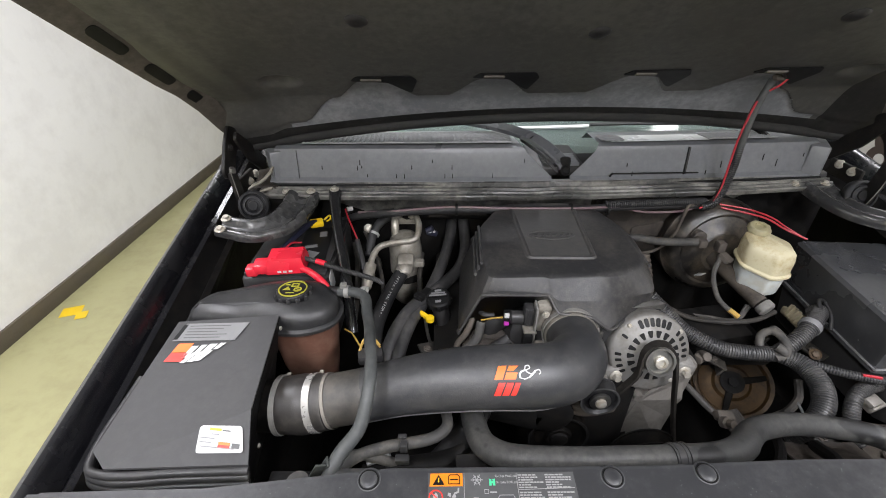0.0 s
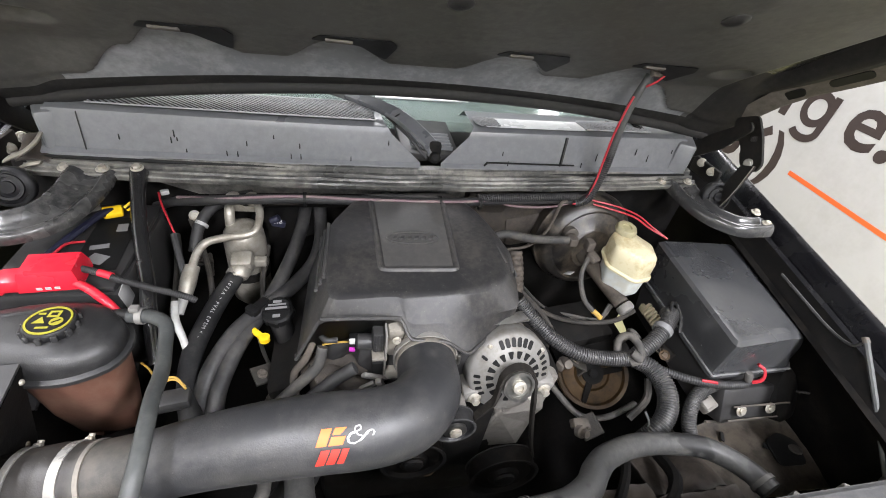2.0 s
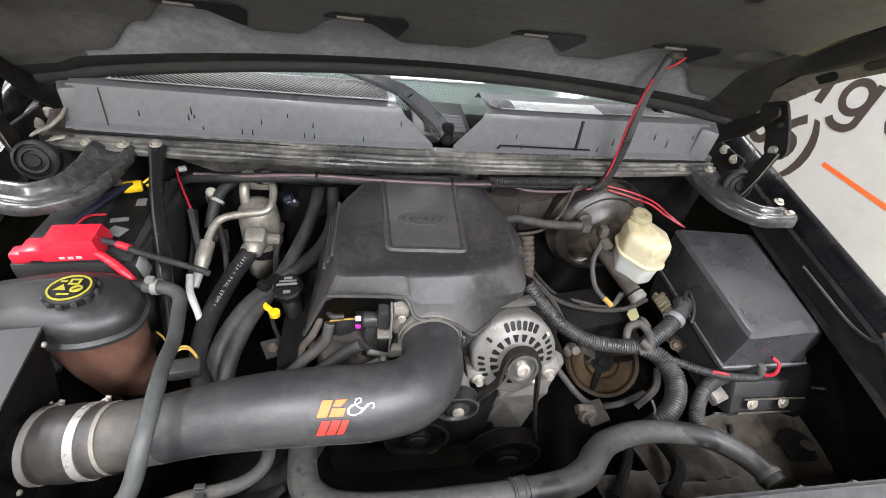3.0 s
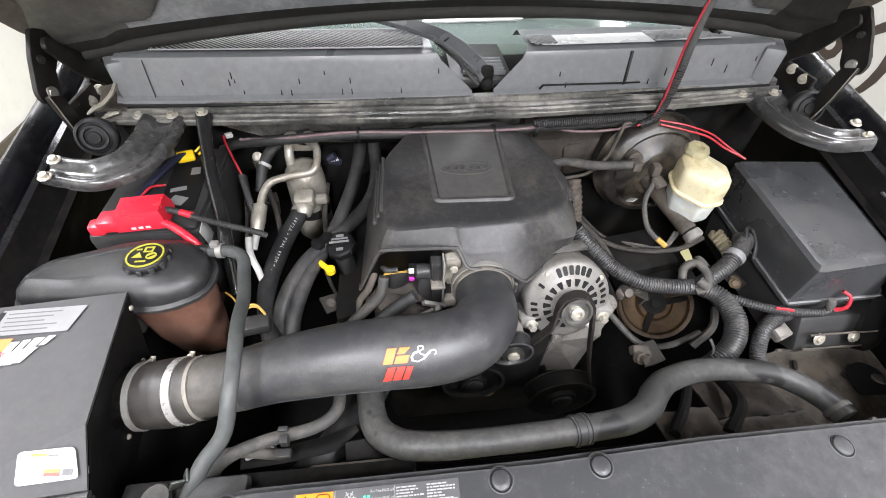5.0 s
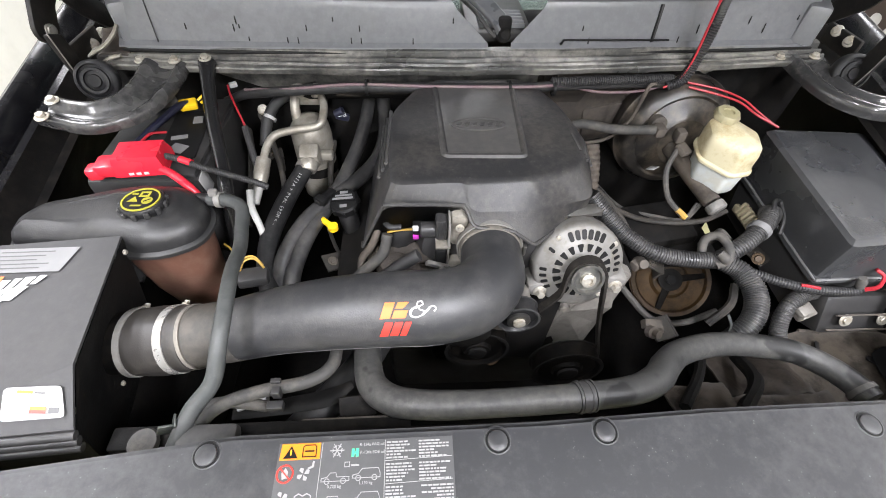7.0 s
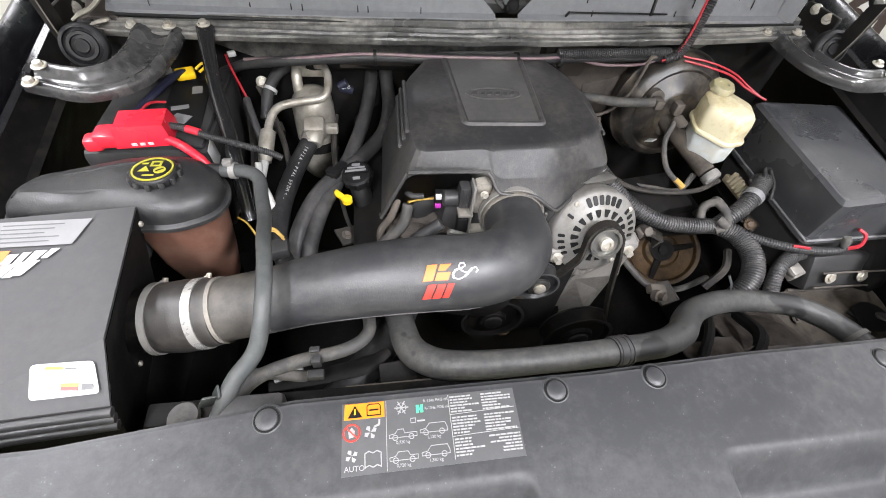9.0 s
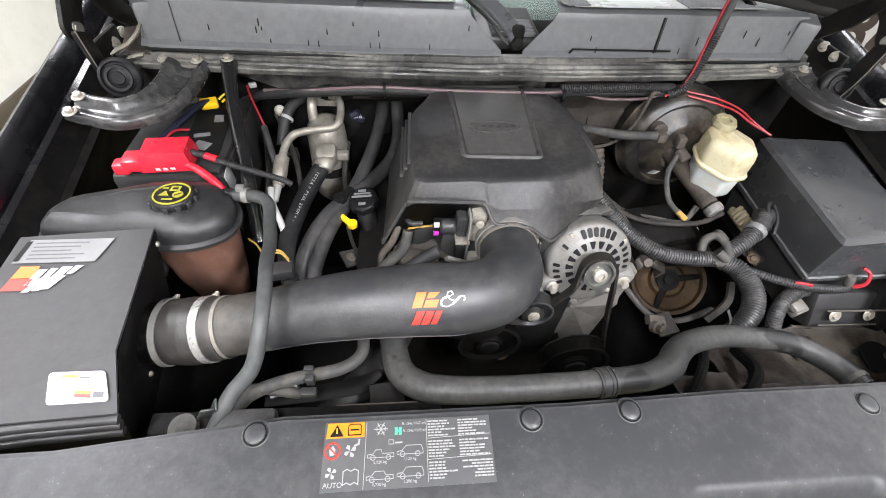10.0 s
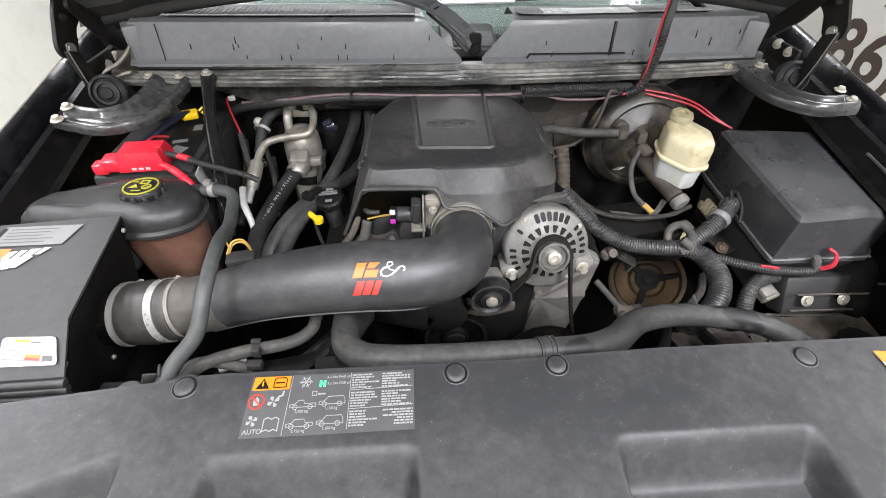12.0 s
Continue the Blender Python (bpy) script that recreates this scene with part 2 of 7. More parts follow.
def join(*bms):
    out = bms[0]
    for other in bms[1:]:
        me = bpy.data.meshes.new("tmp")
        other.to_mesh(me)
        other.free()
        out.from_mesh(me)
        bpy.data.meshes.remove(me)
    return out


def turned(bm, m):
    bmesh.ops.transform(bm, matrix=m, verts=bm.verts)
    return bm


def box(cx, cy, cz, sx, sy, sz, bev=0.004, rot=(0, 0, 0), seg=2):
    bm = bmesh.new()
    bmesh.ops.create_cube(bm, size=1, matrix=Matrix.Diagonal((sx, sy, sz, 1)))
    if bev:
        bmesh.ops.bevel(bm, geom=bm.edges[:], offset=min(bev, 0.45 * min(sx, sy, sz)), segments=seg, affect="EDGES", profile=0.5)
    return turned(bm, pose(cx, cy, cz, *rot))


def loft(rings, caps=True, closed=True):
    bm = bmesh.new()
    vs = [[bm.verts.new(p) for p in r] for r in rings]
    n = len(rings[0])
    for a, b in zip(vs, vs[1:]):
        for i in range(n if closed else n - 1):
            j = (i + 1) % n
            bm.faces.new((a[i], a[j], b[j], b[i]))
    if caps:
        bm.faces.new(vs[0][::-1])
        bm.faces.new(vs[-1])
    return bm


def shrink(poly, d):
    """Moves a flat outline in by d."""
    n, area = len(poly), 0
    for i in range(n):
        (x0, y0), (x1, y1) = poly[i], poly[(i + 1) % n]
        area += x0 * y1 - x1 * y0
    s = 1 if area > 0 else -1
    out = []
    for i in range(n):
        p, q, r = Vector(poly[i - 1]), Vector(poly[i]), Vector(poly[(i + 1) % n])
        a, b = (q - p).normalized(), (r - q).normalized()
        na, nb = Vector((-a.y, a.x)), Vector((-b.y, b.x))
        k = na + nb
        k = k / max(0.35, k.length_squared / 2) if k.length > 1e-6 else na
        out.append(tuple(q + s * d * k))
    return out


def rounded(poly, r, n=4):
    """Rounds the corners of a flat outline."""
    out, c = [], len(poly)
    for i in range(c):
        p, q, s = Vector(poly[i - 1]), Vector(poly[i]), Vector(poly[(i + 1) % c])
        a, b = p - q, s - q
        d = min(r, a.length * 0.45, b.length * 0.45)
        a, b = q + a.normalized() * d, q + b.normalized() * d
        for k in range(n + 1):
            t = k / n
            out.append(tuple(a * (1 - t) ** 2 + q * 2 * t * (1 - t) + b * t * t))
    return out


def prism(poly, z0, z1, bev=0.003, m=None):
    """A flat outline raised from z0 to z1 with an eased upper rim."""
    rings = [[(x, y, z0) for x, y in poly]]
    if bev:
        rings.append([(x, y, z1 - bev) for x, y in poly])
        rings.append([(x, y, z1 - bev * 0.3) for x, y in shrink(poly, bev * 0.35)])
        rings.append([(x, y, z1) for x, y in shrink(poly, bev)])
    else:
        rings.append([(x, y, z1) for x, y in poly])
    bm = loft(rings)
    return turned(bm, m) if m else bm


def lathe(profile, m, seg=28, caps=True):
    """Turns (radius, height) pairs round the local z of m."""
    rings = [[(r * math.cos(2 * math.pi * i / seg), r * math.sin(2 * math.pi * i / seg), h) for i in range(seg)] for r, h in profile]
    return turned(loft(rings, caps), m)


def spline(pts, n=8):
    p = [Vector(q) for q in pts]
    p = [2 * p[0] - p[1]] + p + [2 * p[-1] - p[-2]]
    out = []
    for i in range(1, len(p) - 2):
        for k in range(n):
            t = k / n
            out.append(0.5 * (2 * p[i] + (p[i + 1] - p[i - 1]) * t + (2 * p[i - 1] - 5 * p[i] + 4 * p[i + 1] - p[i + 2]) * t * t
                              + (3 * p[i] - p[i - 1] - 3 * p[i + 1] + p[i + 2]) * t ** 3))
    return out + [p[-2]]


def frames(path):
    """A side and an up vector for each point of a path."""
    tang = [(path[min(i + 1, len(path) - 1)] - path[max(i - 1, 0)]).normalized() for i in range(len(path))]
    up = Vector((0, 0, 1)) if abs(tang[0].z) < 0.9 else Vector((0, 1, 0))
    out = []
    for t in tang:
        up = (up - t * up.dot(t)).normalized()
        out.append((t, t.cross(up).normalized(), up.copy()))
    return out


def sweep(pts, r, seg=14, n=8, wob=0.0, rib=0.0, pitch=0.008, hollow=0.0, flat=1.0):
    """A hose through pts; r is one radius or one for each point; rib gives rings of that height every pitch metres."""
    path = spline(pts, n)
    rs = list(r) if isinstance(r, (list, tuple)) else [r] * len(pts)
    rad = [rs[min(i // n, len(rs) - 1)] * (1 - (i % n) / n) + rs[min(i // n + 1, len(rs) - 1)] * (i % n) / n for i in range(len(path))]
    if rib:
        length, cum = 0, [0]
        for a, b in zip(path, path[1:]):
            length += (b - a).length
            cum.append(length)
        count = max(4, int(length / pitch) * 4)
        np_, nr = [], []
        j = 0
        for k in range(count + 1):
            s = length * k / count
            while j < len(cum) - 2 and cum[j + 1] < s:
                j += 1
            t = (s - cum[j]) / max(1e-9, cum[j + 1] - cum[j])
            np_.append(path[j].lerp(path[j + 1], min(1, t)))
            nr.append(rad[j] * (1 - t) + rad[min(j + 1, len(rad) - 1)] * t + (rib if k % 4 in (1, 2) else 0))
        path, rad = np_, nr
    rings = []
    for p, (t, s, u), rr in zip(path, frames(path), rad):
        w = 1 + wob * noise.noise(p * 30)
        rings.append([p + (s * math.cos(2 * math.pi * i / seg) + u * flat * math.sin(2 * math.pi * i / seg)) * rr * w for i in range(seg)])
    return loft(rings)


def band(pts, r, width, at, seg=24, n=8, thick=0.0012):
    """A ring round a hose at the share at of its path."""
    path = spline(pts, n)
    i = int(at * (len(path) - 1))
    t, s, u = frames(path)[i]
    m = Matrix((s, u, t)).transposed().to_4x4()
    m.translation = path[i]
    h = width / 2
    return lathe([(r * 0.98, -h), (r + thick, -h), (r + thick, h), (r * 0.98, h)], m, seg, caps=False)


def bolt(p, r=0.009, up=(0, 0, 1), head=0.008):
    r, head = r * 0.82, head * 0.85
    m = Vector(up).to_track_quat("Z", "Y").to_matrix().to_4x4()
    m.translation = p
    return join(lathe([(r * 1.5, 0), (r * 1.55, 0.0015), (r * 1.3, 0.003)], m, 16), lathe([(r, 0.002), (r, head * 0.8), (r * 0.85, head)], m, 6))


def screw(p, up, r=0.006):
    m = Vector(up).to_track_quat("Z", "Y").to_matrix().to_4x4()
    m.translation = p
    return lathe([(r, 0), (r * 0.95, 0.002), (r * 0.6, 0.0035)], m, 12)


def flatpoly(poly, z=0.0, m=None):
    bm = bmesh.new()
    bm.faces.new([bm.verts.new((x, y, z)) for x, y in poly])
    return turned(bm, m) if m else bm


def slab(poly, m, t=0.0006):
    return prism(poly, 0, t, 0, m)


def rect(x0, y0, x1, y1):
    return [(x0, y0), (x1, y0), (x1, y1), (x0, y1)]


def text_mesh(body, size, m, extrude=0.0003, align="LEFT", shear=0.0, bold=0.0):
    cu = bpy.data.curves.new("txt", "FONT")
    cu.body, cu.size, cu.extrude, cu.align_x, cu.shear, cu.resolution_u, cu.offset = body, size, extrude, align, shear, 3, bold
    ob = bpy.data.objects.new("txt", cu)
    scene.collection.objects.link(ob)
    bpy.context.view_layer.update()
    me = bpy.data.meshes.new_from_object(ob.evaluated_get(bpy.context.evaluated_depsgraph_get()))
    bpy.data.objects.remove(ob)
    bm = bmesh.new()
    bm.from_mesh(me)
    bpy.data.meshes.remove(me)
    return turned(bm, m)


def stroke(pts, w, m, t=0.0005, closed=False):
    """A printed line of width w through flat points, mitred at its corners."""
    p = [Vector(q) for q in pts]
    n = len(p)
    sides = []
    for i in range(n):
        a = p[i] - p[i - 1] if closed or i else p[1] - p[0]
        b = p[(i + 1) % n] - p[i] if closed or i < n - 1 else a
        na, nb = Vector((-a.y, a.x)).normalized(), Vector((-b.y, b.x)).normalized()
        k = na + nb
        k = k / max(0.5, k.length_squared / 2) if k.length > 1e-6 else na
        sides.append((p[i] + k * w / 2, p[i] - k * w / 2))
    bm = bmesh.new()
    cols = [[bm.verts.new((*a, 0)), bm.verts.new((*b, 0)), bm.verts.new((*b, t)), bm.verts.new((*a, t))] for a, b in sides]
    for i in range(n if closed else n - 1):
        c, d = cols[i], cols[(i + 1) % n]
        for e in range(4):
            bm.faces.new((c[e], c[(e + 1) % 4], d[(e + 1) % 4], d[e]))
    if not closed:
        bm.faces.new(cols[0])
        bm.faces.new(cols[-1][::-1])
    return turned(bm, m)


def crumple(poly_x, y0, y1, z, amp=0.012, n=22, thick=0.004, tilt=0.0, seed=0.0):
    """A dented dusty sheet between the front line y0 and the rear line y1."""
    x0, x1 = poly_x
    rings = []
    for i in range(n + 1):
        x = x0 + (x1 - x0) * i / n
        top = []
        for k in range(9):
            v = k / 8
            y = y0 + (y1 - y0) * v + 0.006 * noise.noise(Vector((x * 30, v * 2, seed)))
            top.append((x, y, z + tilt * v + amp * noise.noise(Vector((x * 16, y * 16, seed))) + amp * 0.5 * noise.noise(Vector((x * 50, y * 50, seed + 3)))))
        rings.append(top + [(a, b, c - thick) for a, b, c in top[::-1]])
    return loft(rings)


# ---------------------------------------------------------------- the garage
RX = 2.63
floor = solo("floor", box(0, 1.0, -0.05, 2 * RX + 0.4, 12.4, 0.1, 0), M_FLOOR, "olive yellow coated garage floor with scuffs and stains", "floor", kind="structure")
wall_left = solo("wall_left", box(-RX - 0.1, 1.0, 1.6, 0.2, 12.4, 3.2, 0), M_CARD, "glossy white painted garage wall beside the truck", "wall", kind="structure")
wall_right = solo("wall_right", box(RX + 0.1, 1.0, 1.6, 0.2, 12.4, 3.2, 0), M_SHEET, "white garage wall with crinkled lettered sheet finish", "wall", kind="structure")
wall_back = solo("wall_back", box(0, 7.1, 1.6, 2 * RX, 0.2, 3.2, 0), M_CARD, "plain white garage wall behind the truck", "wall", kind="structure")
wall_front = solo("wall_front", box(0, -5.1, 1.6, 2 * RX, 0.2, 3.2, 0), M_CARD, "plain white garage wall facing the truck", "wall", kind="structure")
ceiling = solo("ceiling", box(0, 1.0, 3.25, 2 * RX + 0.4, 12.4, 0.1, 0), M_CEIL, "plain white garage ceiling", "ceiling", kind="structure")
# Dark brown strips paint the shadow where each wall meets the floor.
for sx, nm in ((-1, "left"), (1, "right")):
    solo("foot_shadow_" + nm, box(sx * (RX - 0.008), 1.0, 0.05, 0.016, 12.0, 0.10, 0.003), M_FOOT_SHADE, "dark strip painting the shadow along the foot of the wall", "baseboard", kind="structure")
for lx, ly in LAMPS:
    lamp = thing("ceiling_light", (lx, ly, 3.2), "long white ceiling light panel", "light", "ceiling lights")
    part("frame", box(lx, ly, 3.16, 0.36, 1.52, 0.08, 0.01), M_CEIL, lamp)
    part("diffuser", box(lx, ly, 3.112, 0.30, 1.46, 0.012, 0.003), M_LAMP, lamp)

# lettering on the right wall, read from inside the garage
WALLM = Matrix(((0, 0, -1, RX - 0.001), (-1, 0, 0, 0), (0, 1, 0, 0), (0, 0, 0, 1)))


def wall_text(glyphs, size, z, label):
    y0 = glyphs[0][1]
    t = thing("wall_lettering", (RX - 0.002, y0, z), label, "lettering", "wall lettering")
    for ch, y in glyphs:
        m = WALLM @ pose(-y, z, 0)
        if ch == "g":
            w, h = size * 0.098, size * 0.435
            bowl = [(h * 0.46 + h * 0.40 * math.cos(k * math.pi / 14), h * 0.5 + h * 0.42 * math.sin(k * math.pi / 14)) for k in range(28)]
            hook = [(h * 0.90, h * 1.0), (h * 0.90, -h * 0.08)] + [(h * 0.46 + h * 0.44 * math.cos(a), -h * 0.08 + h * 0.30 * math.sin(a)) for a in [-k * math.pi / 12 for k in range(1, 11)]]
            bm = join(stroke(bowl, w, m, 0.001, closed=True), stroke(hook, w, m @ pose(0, 0, 0.004), 0.001))
        else:
            bm = text_mesh(ch, size, m, 0.001, bold=0.009 if ch != "e" else 0.006)
        part("letter", bm, M_LETTER, t)


wall_text((("n", 2.70), ("g", 2.41), ("e", 2.12), (".", 1.90)), 0.455, 0.985, "large dark brown painted letters on the white wall")
wall_text((("8", 2.88), ("6", 2.66), (")", 2.455)), 0.42, 0.59, "large dark brown painted figures on the white wall")
solo("wall_stripe", slab([(-2.235, 0.690), (1.5, 0.60), (1.5, 0.625), (-2.235, 0.718)], WALLM, 0.001), M_STRIPE, "thin orange painted stripe along the white wall", "stripe", kind="structure")
solo("floor_mark", turned(join(flatpoly(rect(-0.06, -0.05, 0.05, 0.04), 0.002), flatpoly(rect(0.03, -0.1, 0.09, -0.03), 0.0025)), pose(-2.49, 2.02, 0, 0, 0, 20)), M_YELLOW, "scrap of yellow tape stuck on the floor", "tape")

# ---------------------------------------------------------------- truck body


def fx(y):
    return 0.81 + 0.10 * (y - 0.34)


def fz(y):
    return 1.15 + 0.115 * (y - 0.34)


M_GUNK = mat("road_dust_film", (0.034, 0.031, 0.027), 0.7, dirt=(0.010, 0.009, 0.008), amount=0.7, patch=18, bump=0.2, spec=0.2)
truck = thing("truck_body", (0, 1.0, 0.0), "glossy black pickup truck body with open engine bay", "truck")
PROFILE = [(0.015, -0.75), (0.015, -0.25), (-0.045, -0.118), (-0.066, -0.095), (-0.055, -0.088), (-0.050, -0.094), (-0.030, -0.048), (-0.022, -0.042), (-0.017, -0.046), (-0.006, -0.008),
           (0.004, 0.0), (0.012, -0.003), (0.020, -0.012), (0.025, -0.03), (0.028, -0.1), (0.024, -0.4), (0.02, -0.75)]
for sx in (-1, 1):
    rings = []
    out, lift = (0.020, 0.030) if sx > 0 else (0.0, 0.0)
    for k in range(25):
        y = -0.06 + 1.5 * k / 24
        rings.append([(sx * (fx(y) + dx + out), y, fz(y) + dz + lift) for dx, dz in PROFILE])
    part("inner_fender", loft([r[:7] for r in rings], caps=False, closed=False), M_BLACK, truck, "grimy inner fender wall, near-black to carry the bay's shade")
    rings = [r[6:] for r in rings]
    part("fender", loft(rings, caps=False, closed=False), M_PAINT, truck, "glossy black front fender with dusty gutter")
part("firewall", box(0, 1.16, 0.80, 1.66, 0.05, 0.78, 0.01), M_BLACK, truck, "grimy firewall, near-black to carry the bay's shade")
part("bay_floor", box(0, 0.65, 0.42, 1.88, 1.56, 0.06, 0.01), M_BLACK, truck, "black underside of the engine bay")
for wx in (-0.80, 0.80):
    for wy in (0.55, 2.72):
        q = pose(wx, wy, 0.36, 0, 90, 0)
        part("wheel", lathe([(0.22, -0.10), (0.33, -0.11), (0.36, -0.09), (0.36, 0.09), (0.33, 0.11), (0.22, 0.10)], q, 32), M_RUBBER, truck, "black rubber tyre")
part("fender_rib", sweep([(0.862, 0.625, 0.935), (0.860, 0.588, 0.978), (0.860, 0.548, 1.032), (0.860, 0.510, 1.086), (0.862, 0.49, 1.11)], 0.007, 8, flat=0.5), M_GUNK, truck, "dusty pressed rib on the inner fender")
# Unseen housings, added so the tyres stay hidden in the dark bay.
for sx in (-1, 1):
    part("wheel_house", box(sx * 0.78, 0.55, 0.62, 0.32, 0.88, 0.28, 0.06), M_BLACK, truck, "near-black wheel housing added to hide the tyre")
part("firewall_pad", join(box(0.27, 1.115, 1.10, 0.24, 0.05, 0.20, 0.03), box(0.22, 1.10, 1.15, 0.10, 0.04, 0.09, 0.03, (10, 8, 5)), box(0.33, 1.10, 1.06, 0.12, 0.04, 0.10, 0.03, (0, -12, 0))), M_PAD, truck, "dusty brown firewall insulation")
part("firewall_bracket", join(box(-0.225, 1.055, 1.160, 0.15, 0.012, 0.022, 0.004, (25, 0, 0)), box(-0.225, 1.075, 1.145, 0.17, 0.03, 0.012, 0.003)), M_PAD, truck, "dusty grey bracket behind the loom")
M_SEALER = mat("cracked_seam_sealer", (0.21, 0.195, 0.155), 0.6, dirt=(0.04, 0.033, 0.025), amount=0.85, patch=22, grain=45, bump=0.3)
part("corner_sheet", crumple((-0.775, -0.715), 1.075, 1.13, 1.222, 0.012, 12, 0.004, 0.030, 12.0), M_PAD, truck, "grimy sheet metal at the cowl corner")
part("sealer_strip", sweep([(-0.782, 1.058, 1.226), (-0.765, 1.062, 1.236), (-0.748, 1.068, 1.243), (-0.730, 1.080, 1.258), (-0.722, 1.095, 1.272)], [0.006, 0.010, 0.008, 0.009, 0.007], 10, 5, flat=0.45, wob=0.2), M_SEALER, truck, "cracked beige seam sealer at the cowl corner")
part("sealer_strip", sweep([(-0.752, 1.046, 1.222), (-0.735, 1.048, 1.228), (-0.715, 1.050, 1.232)], [0.004, 0.008, 0.006], 8, 5, flat=0.4, wob=0.2), M_SEALER, truck, "cracked beige seam sealer at the cowl corner")
part("corner_clip", join(box(-0.760, 1.046, 1.197, 0.016, 0.012, 0.012, 0.003, (10, 20, 30)), box(-0.752, 1.042, 1.190, 0.010, 0.010, 0.014, 0.002, (0, 30, 20))), mat("orange_brown_clip", (0.30, 0.13, 0.035), 0.5, dirt=(0.10, 0.05, 0.02), amount=0.5, patch=40), truck, "orange-brown plastic clip at the cowl corner")
# flange below the cowl: a stepped strip
rings = []
for k in range(161):
    x = -0.76 + 1.52 * k / 160
    bow = 0.035 * (1 - (x / 0.76) ** 2)
    y0, z0 = 1.055 - bow, 1.2245 + 0.016 * x
    ripple = 0.0012 * noise.noise(Vector((x * 9, 0, 0)))
    prof = [(0.004, -0.014), (0.0, -0.003), (0.002, 0.0), (0.012, 0.001), (0.014, 0.005), (0.0165, 0.0055), (0.018, 0.0015), (0.026, 0.003), (0.028, 0.009), (0.031, 0.0095), (0.033, 0.006), (0.040, 0.008),
            (0.042, 0.018), (0.046, 0.019), (0.056, 0.020), (0.058, 0.014), (0.062, 0.006), (0.085, 0.006), (0.10, -0.1)]
    rings.append([(x, y0 + dy + 0.0022 * noise.noise(Vector((x * 7, i * 1.7, 4))), z0 + dz + ripple + 0.0016 * noise.noise(Vector((x * 13, i * 2.3, 0)))) for i, (dy, dz) in enumerate(prof)])
part("cowl_flange", loft(rings, caps=False, closed=False), M_FLANGE, truck, "dirty stepped metal flange below the windshield", 25)
# windshield and pillars
rings = []
for k in range(17):
    x = -0.74 + 1.48 * k / 16
    rings.append([(x, 1.30 - 0.10 * (x / 0.74) ** 2 * -1 + 0.0, 1.235), (x * 0.93, 1.62 + 0.08 * (x / 0.74) ** 2, 1.52), (x * 0.84, 2.0 + 0.08 * (x / 0.74) ** 2, 1.80)])
glass = part("windshield", loft(rings, caps=False, closed=False), M_GLASS, truck, "greenish windshield glass", 60)
glass.visible_shadow = False
part("dashboard", join(box(0, 1.62, 1.18, 1.4, 0.5, 0.1, 0.03), box(0, 1.95, 1.0, 1.4, 0.3, 0.4, 0.05)), M_PLASTIC, truck, "dark dashboard behind the glass")
for sx in (-1, 1):
    part("pillar", sweep([(sx * 0.79, 1.26, 1.22), (sx * 0.745, 1.62, 1.52), (sx * 0.68, 2.06, 1.82)], 0.035, 10), M_PAINT, truck)
part("roof", loft([[(sx * 0.62, 2.02, 1.83), (sx * 0.64, 2.5, 1.87), (sx * 0.62, 3.0, 1.85)] for sx in (-1, -0.5, 0, 0.5, 1)], caps=False, closed=False), M_PAINT, truck)
part("cab_back", box(0, 3.02, 1.25, 1.4, 0.04, 1.2, 0.01), M_PAINT, truck)
for sx in (-1, 1):
    part("door", loft([[(sx * 0.94, y, 0.45), (sx * 0.96, y, 0.9), (sx * 0.92, y, 1.2)] for y in (1.44, 2.0, 2.5, 3.0)], caps=False, closed=False), M_PAINT, truck)

# ---------------------------------------------------------------- hood
HS = 0.65


def hz(y):
    return 1.53 + HS * (0.97 - y)


M_HINGE = mat("grimy_hinge_paint", (0.005, 0.0045, 0.004), 0.45, dirt=(0.035, 0.028, 0.022), amount=0.45, patch=18, bump=0.12, spec=0.22, edge=0.1)
M_BUMPER = mat("bumper_rubber", (0.0035, 0.0035, 0.004), 0.4, dirt=(0.02, 0.02, 0.02), amount=0.3, spec=0.16)
M_FLAP = mat("hood_flange_paint", (0.075, 0.067, 0.058), 0.6, dirt=(0.14, 0.125, 0.11), amount=0.5, patch=8, bump=0.05, spec=0.12)
hood = thing("hood", (0, 1.1, 1.4), "open black hood seen from below with dusty inner panel", "hood")
# inner panel with sunken slots along its rear edge
NX = 300
SLOTS = [(-0.42, 0.99), (-0.158, 0.985), (0.162, 0.985), (0.435, 0.985)]
BACKS = [0.26 * k / 64 for k in range(65)] + [0.26 + 0.76 * k / 36 for k in range(1, 37)]


def step(v):
    v = min(1, max(0, v))
    return v * v * (3 - 2 * v)


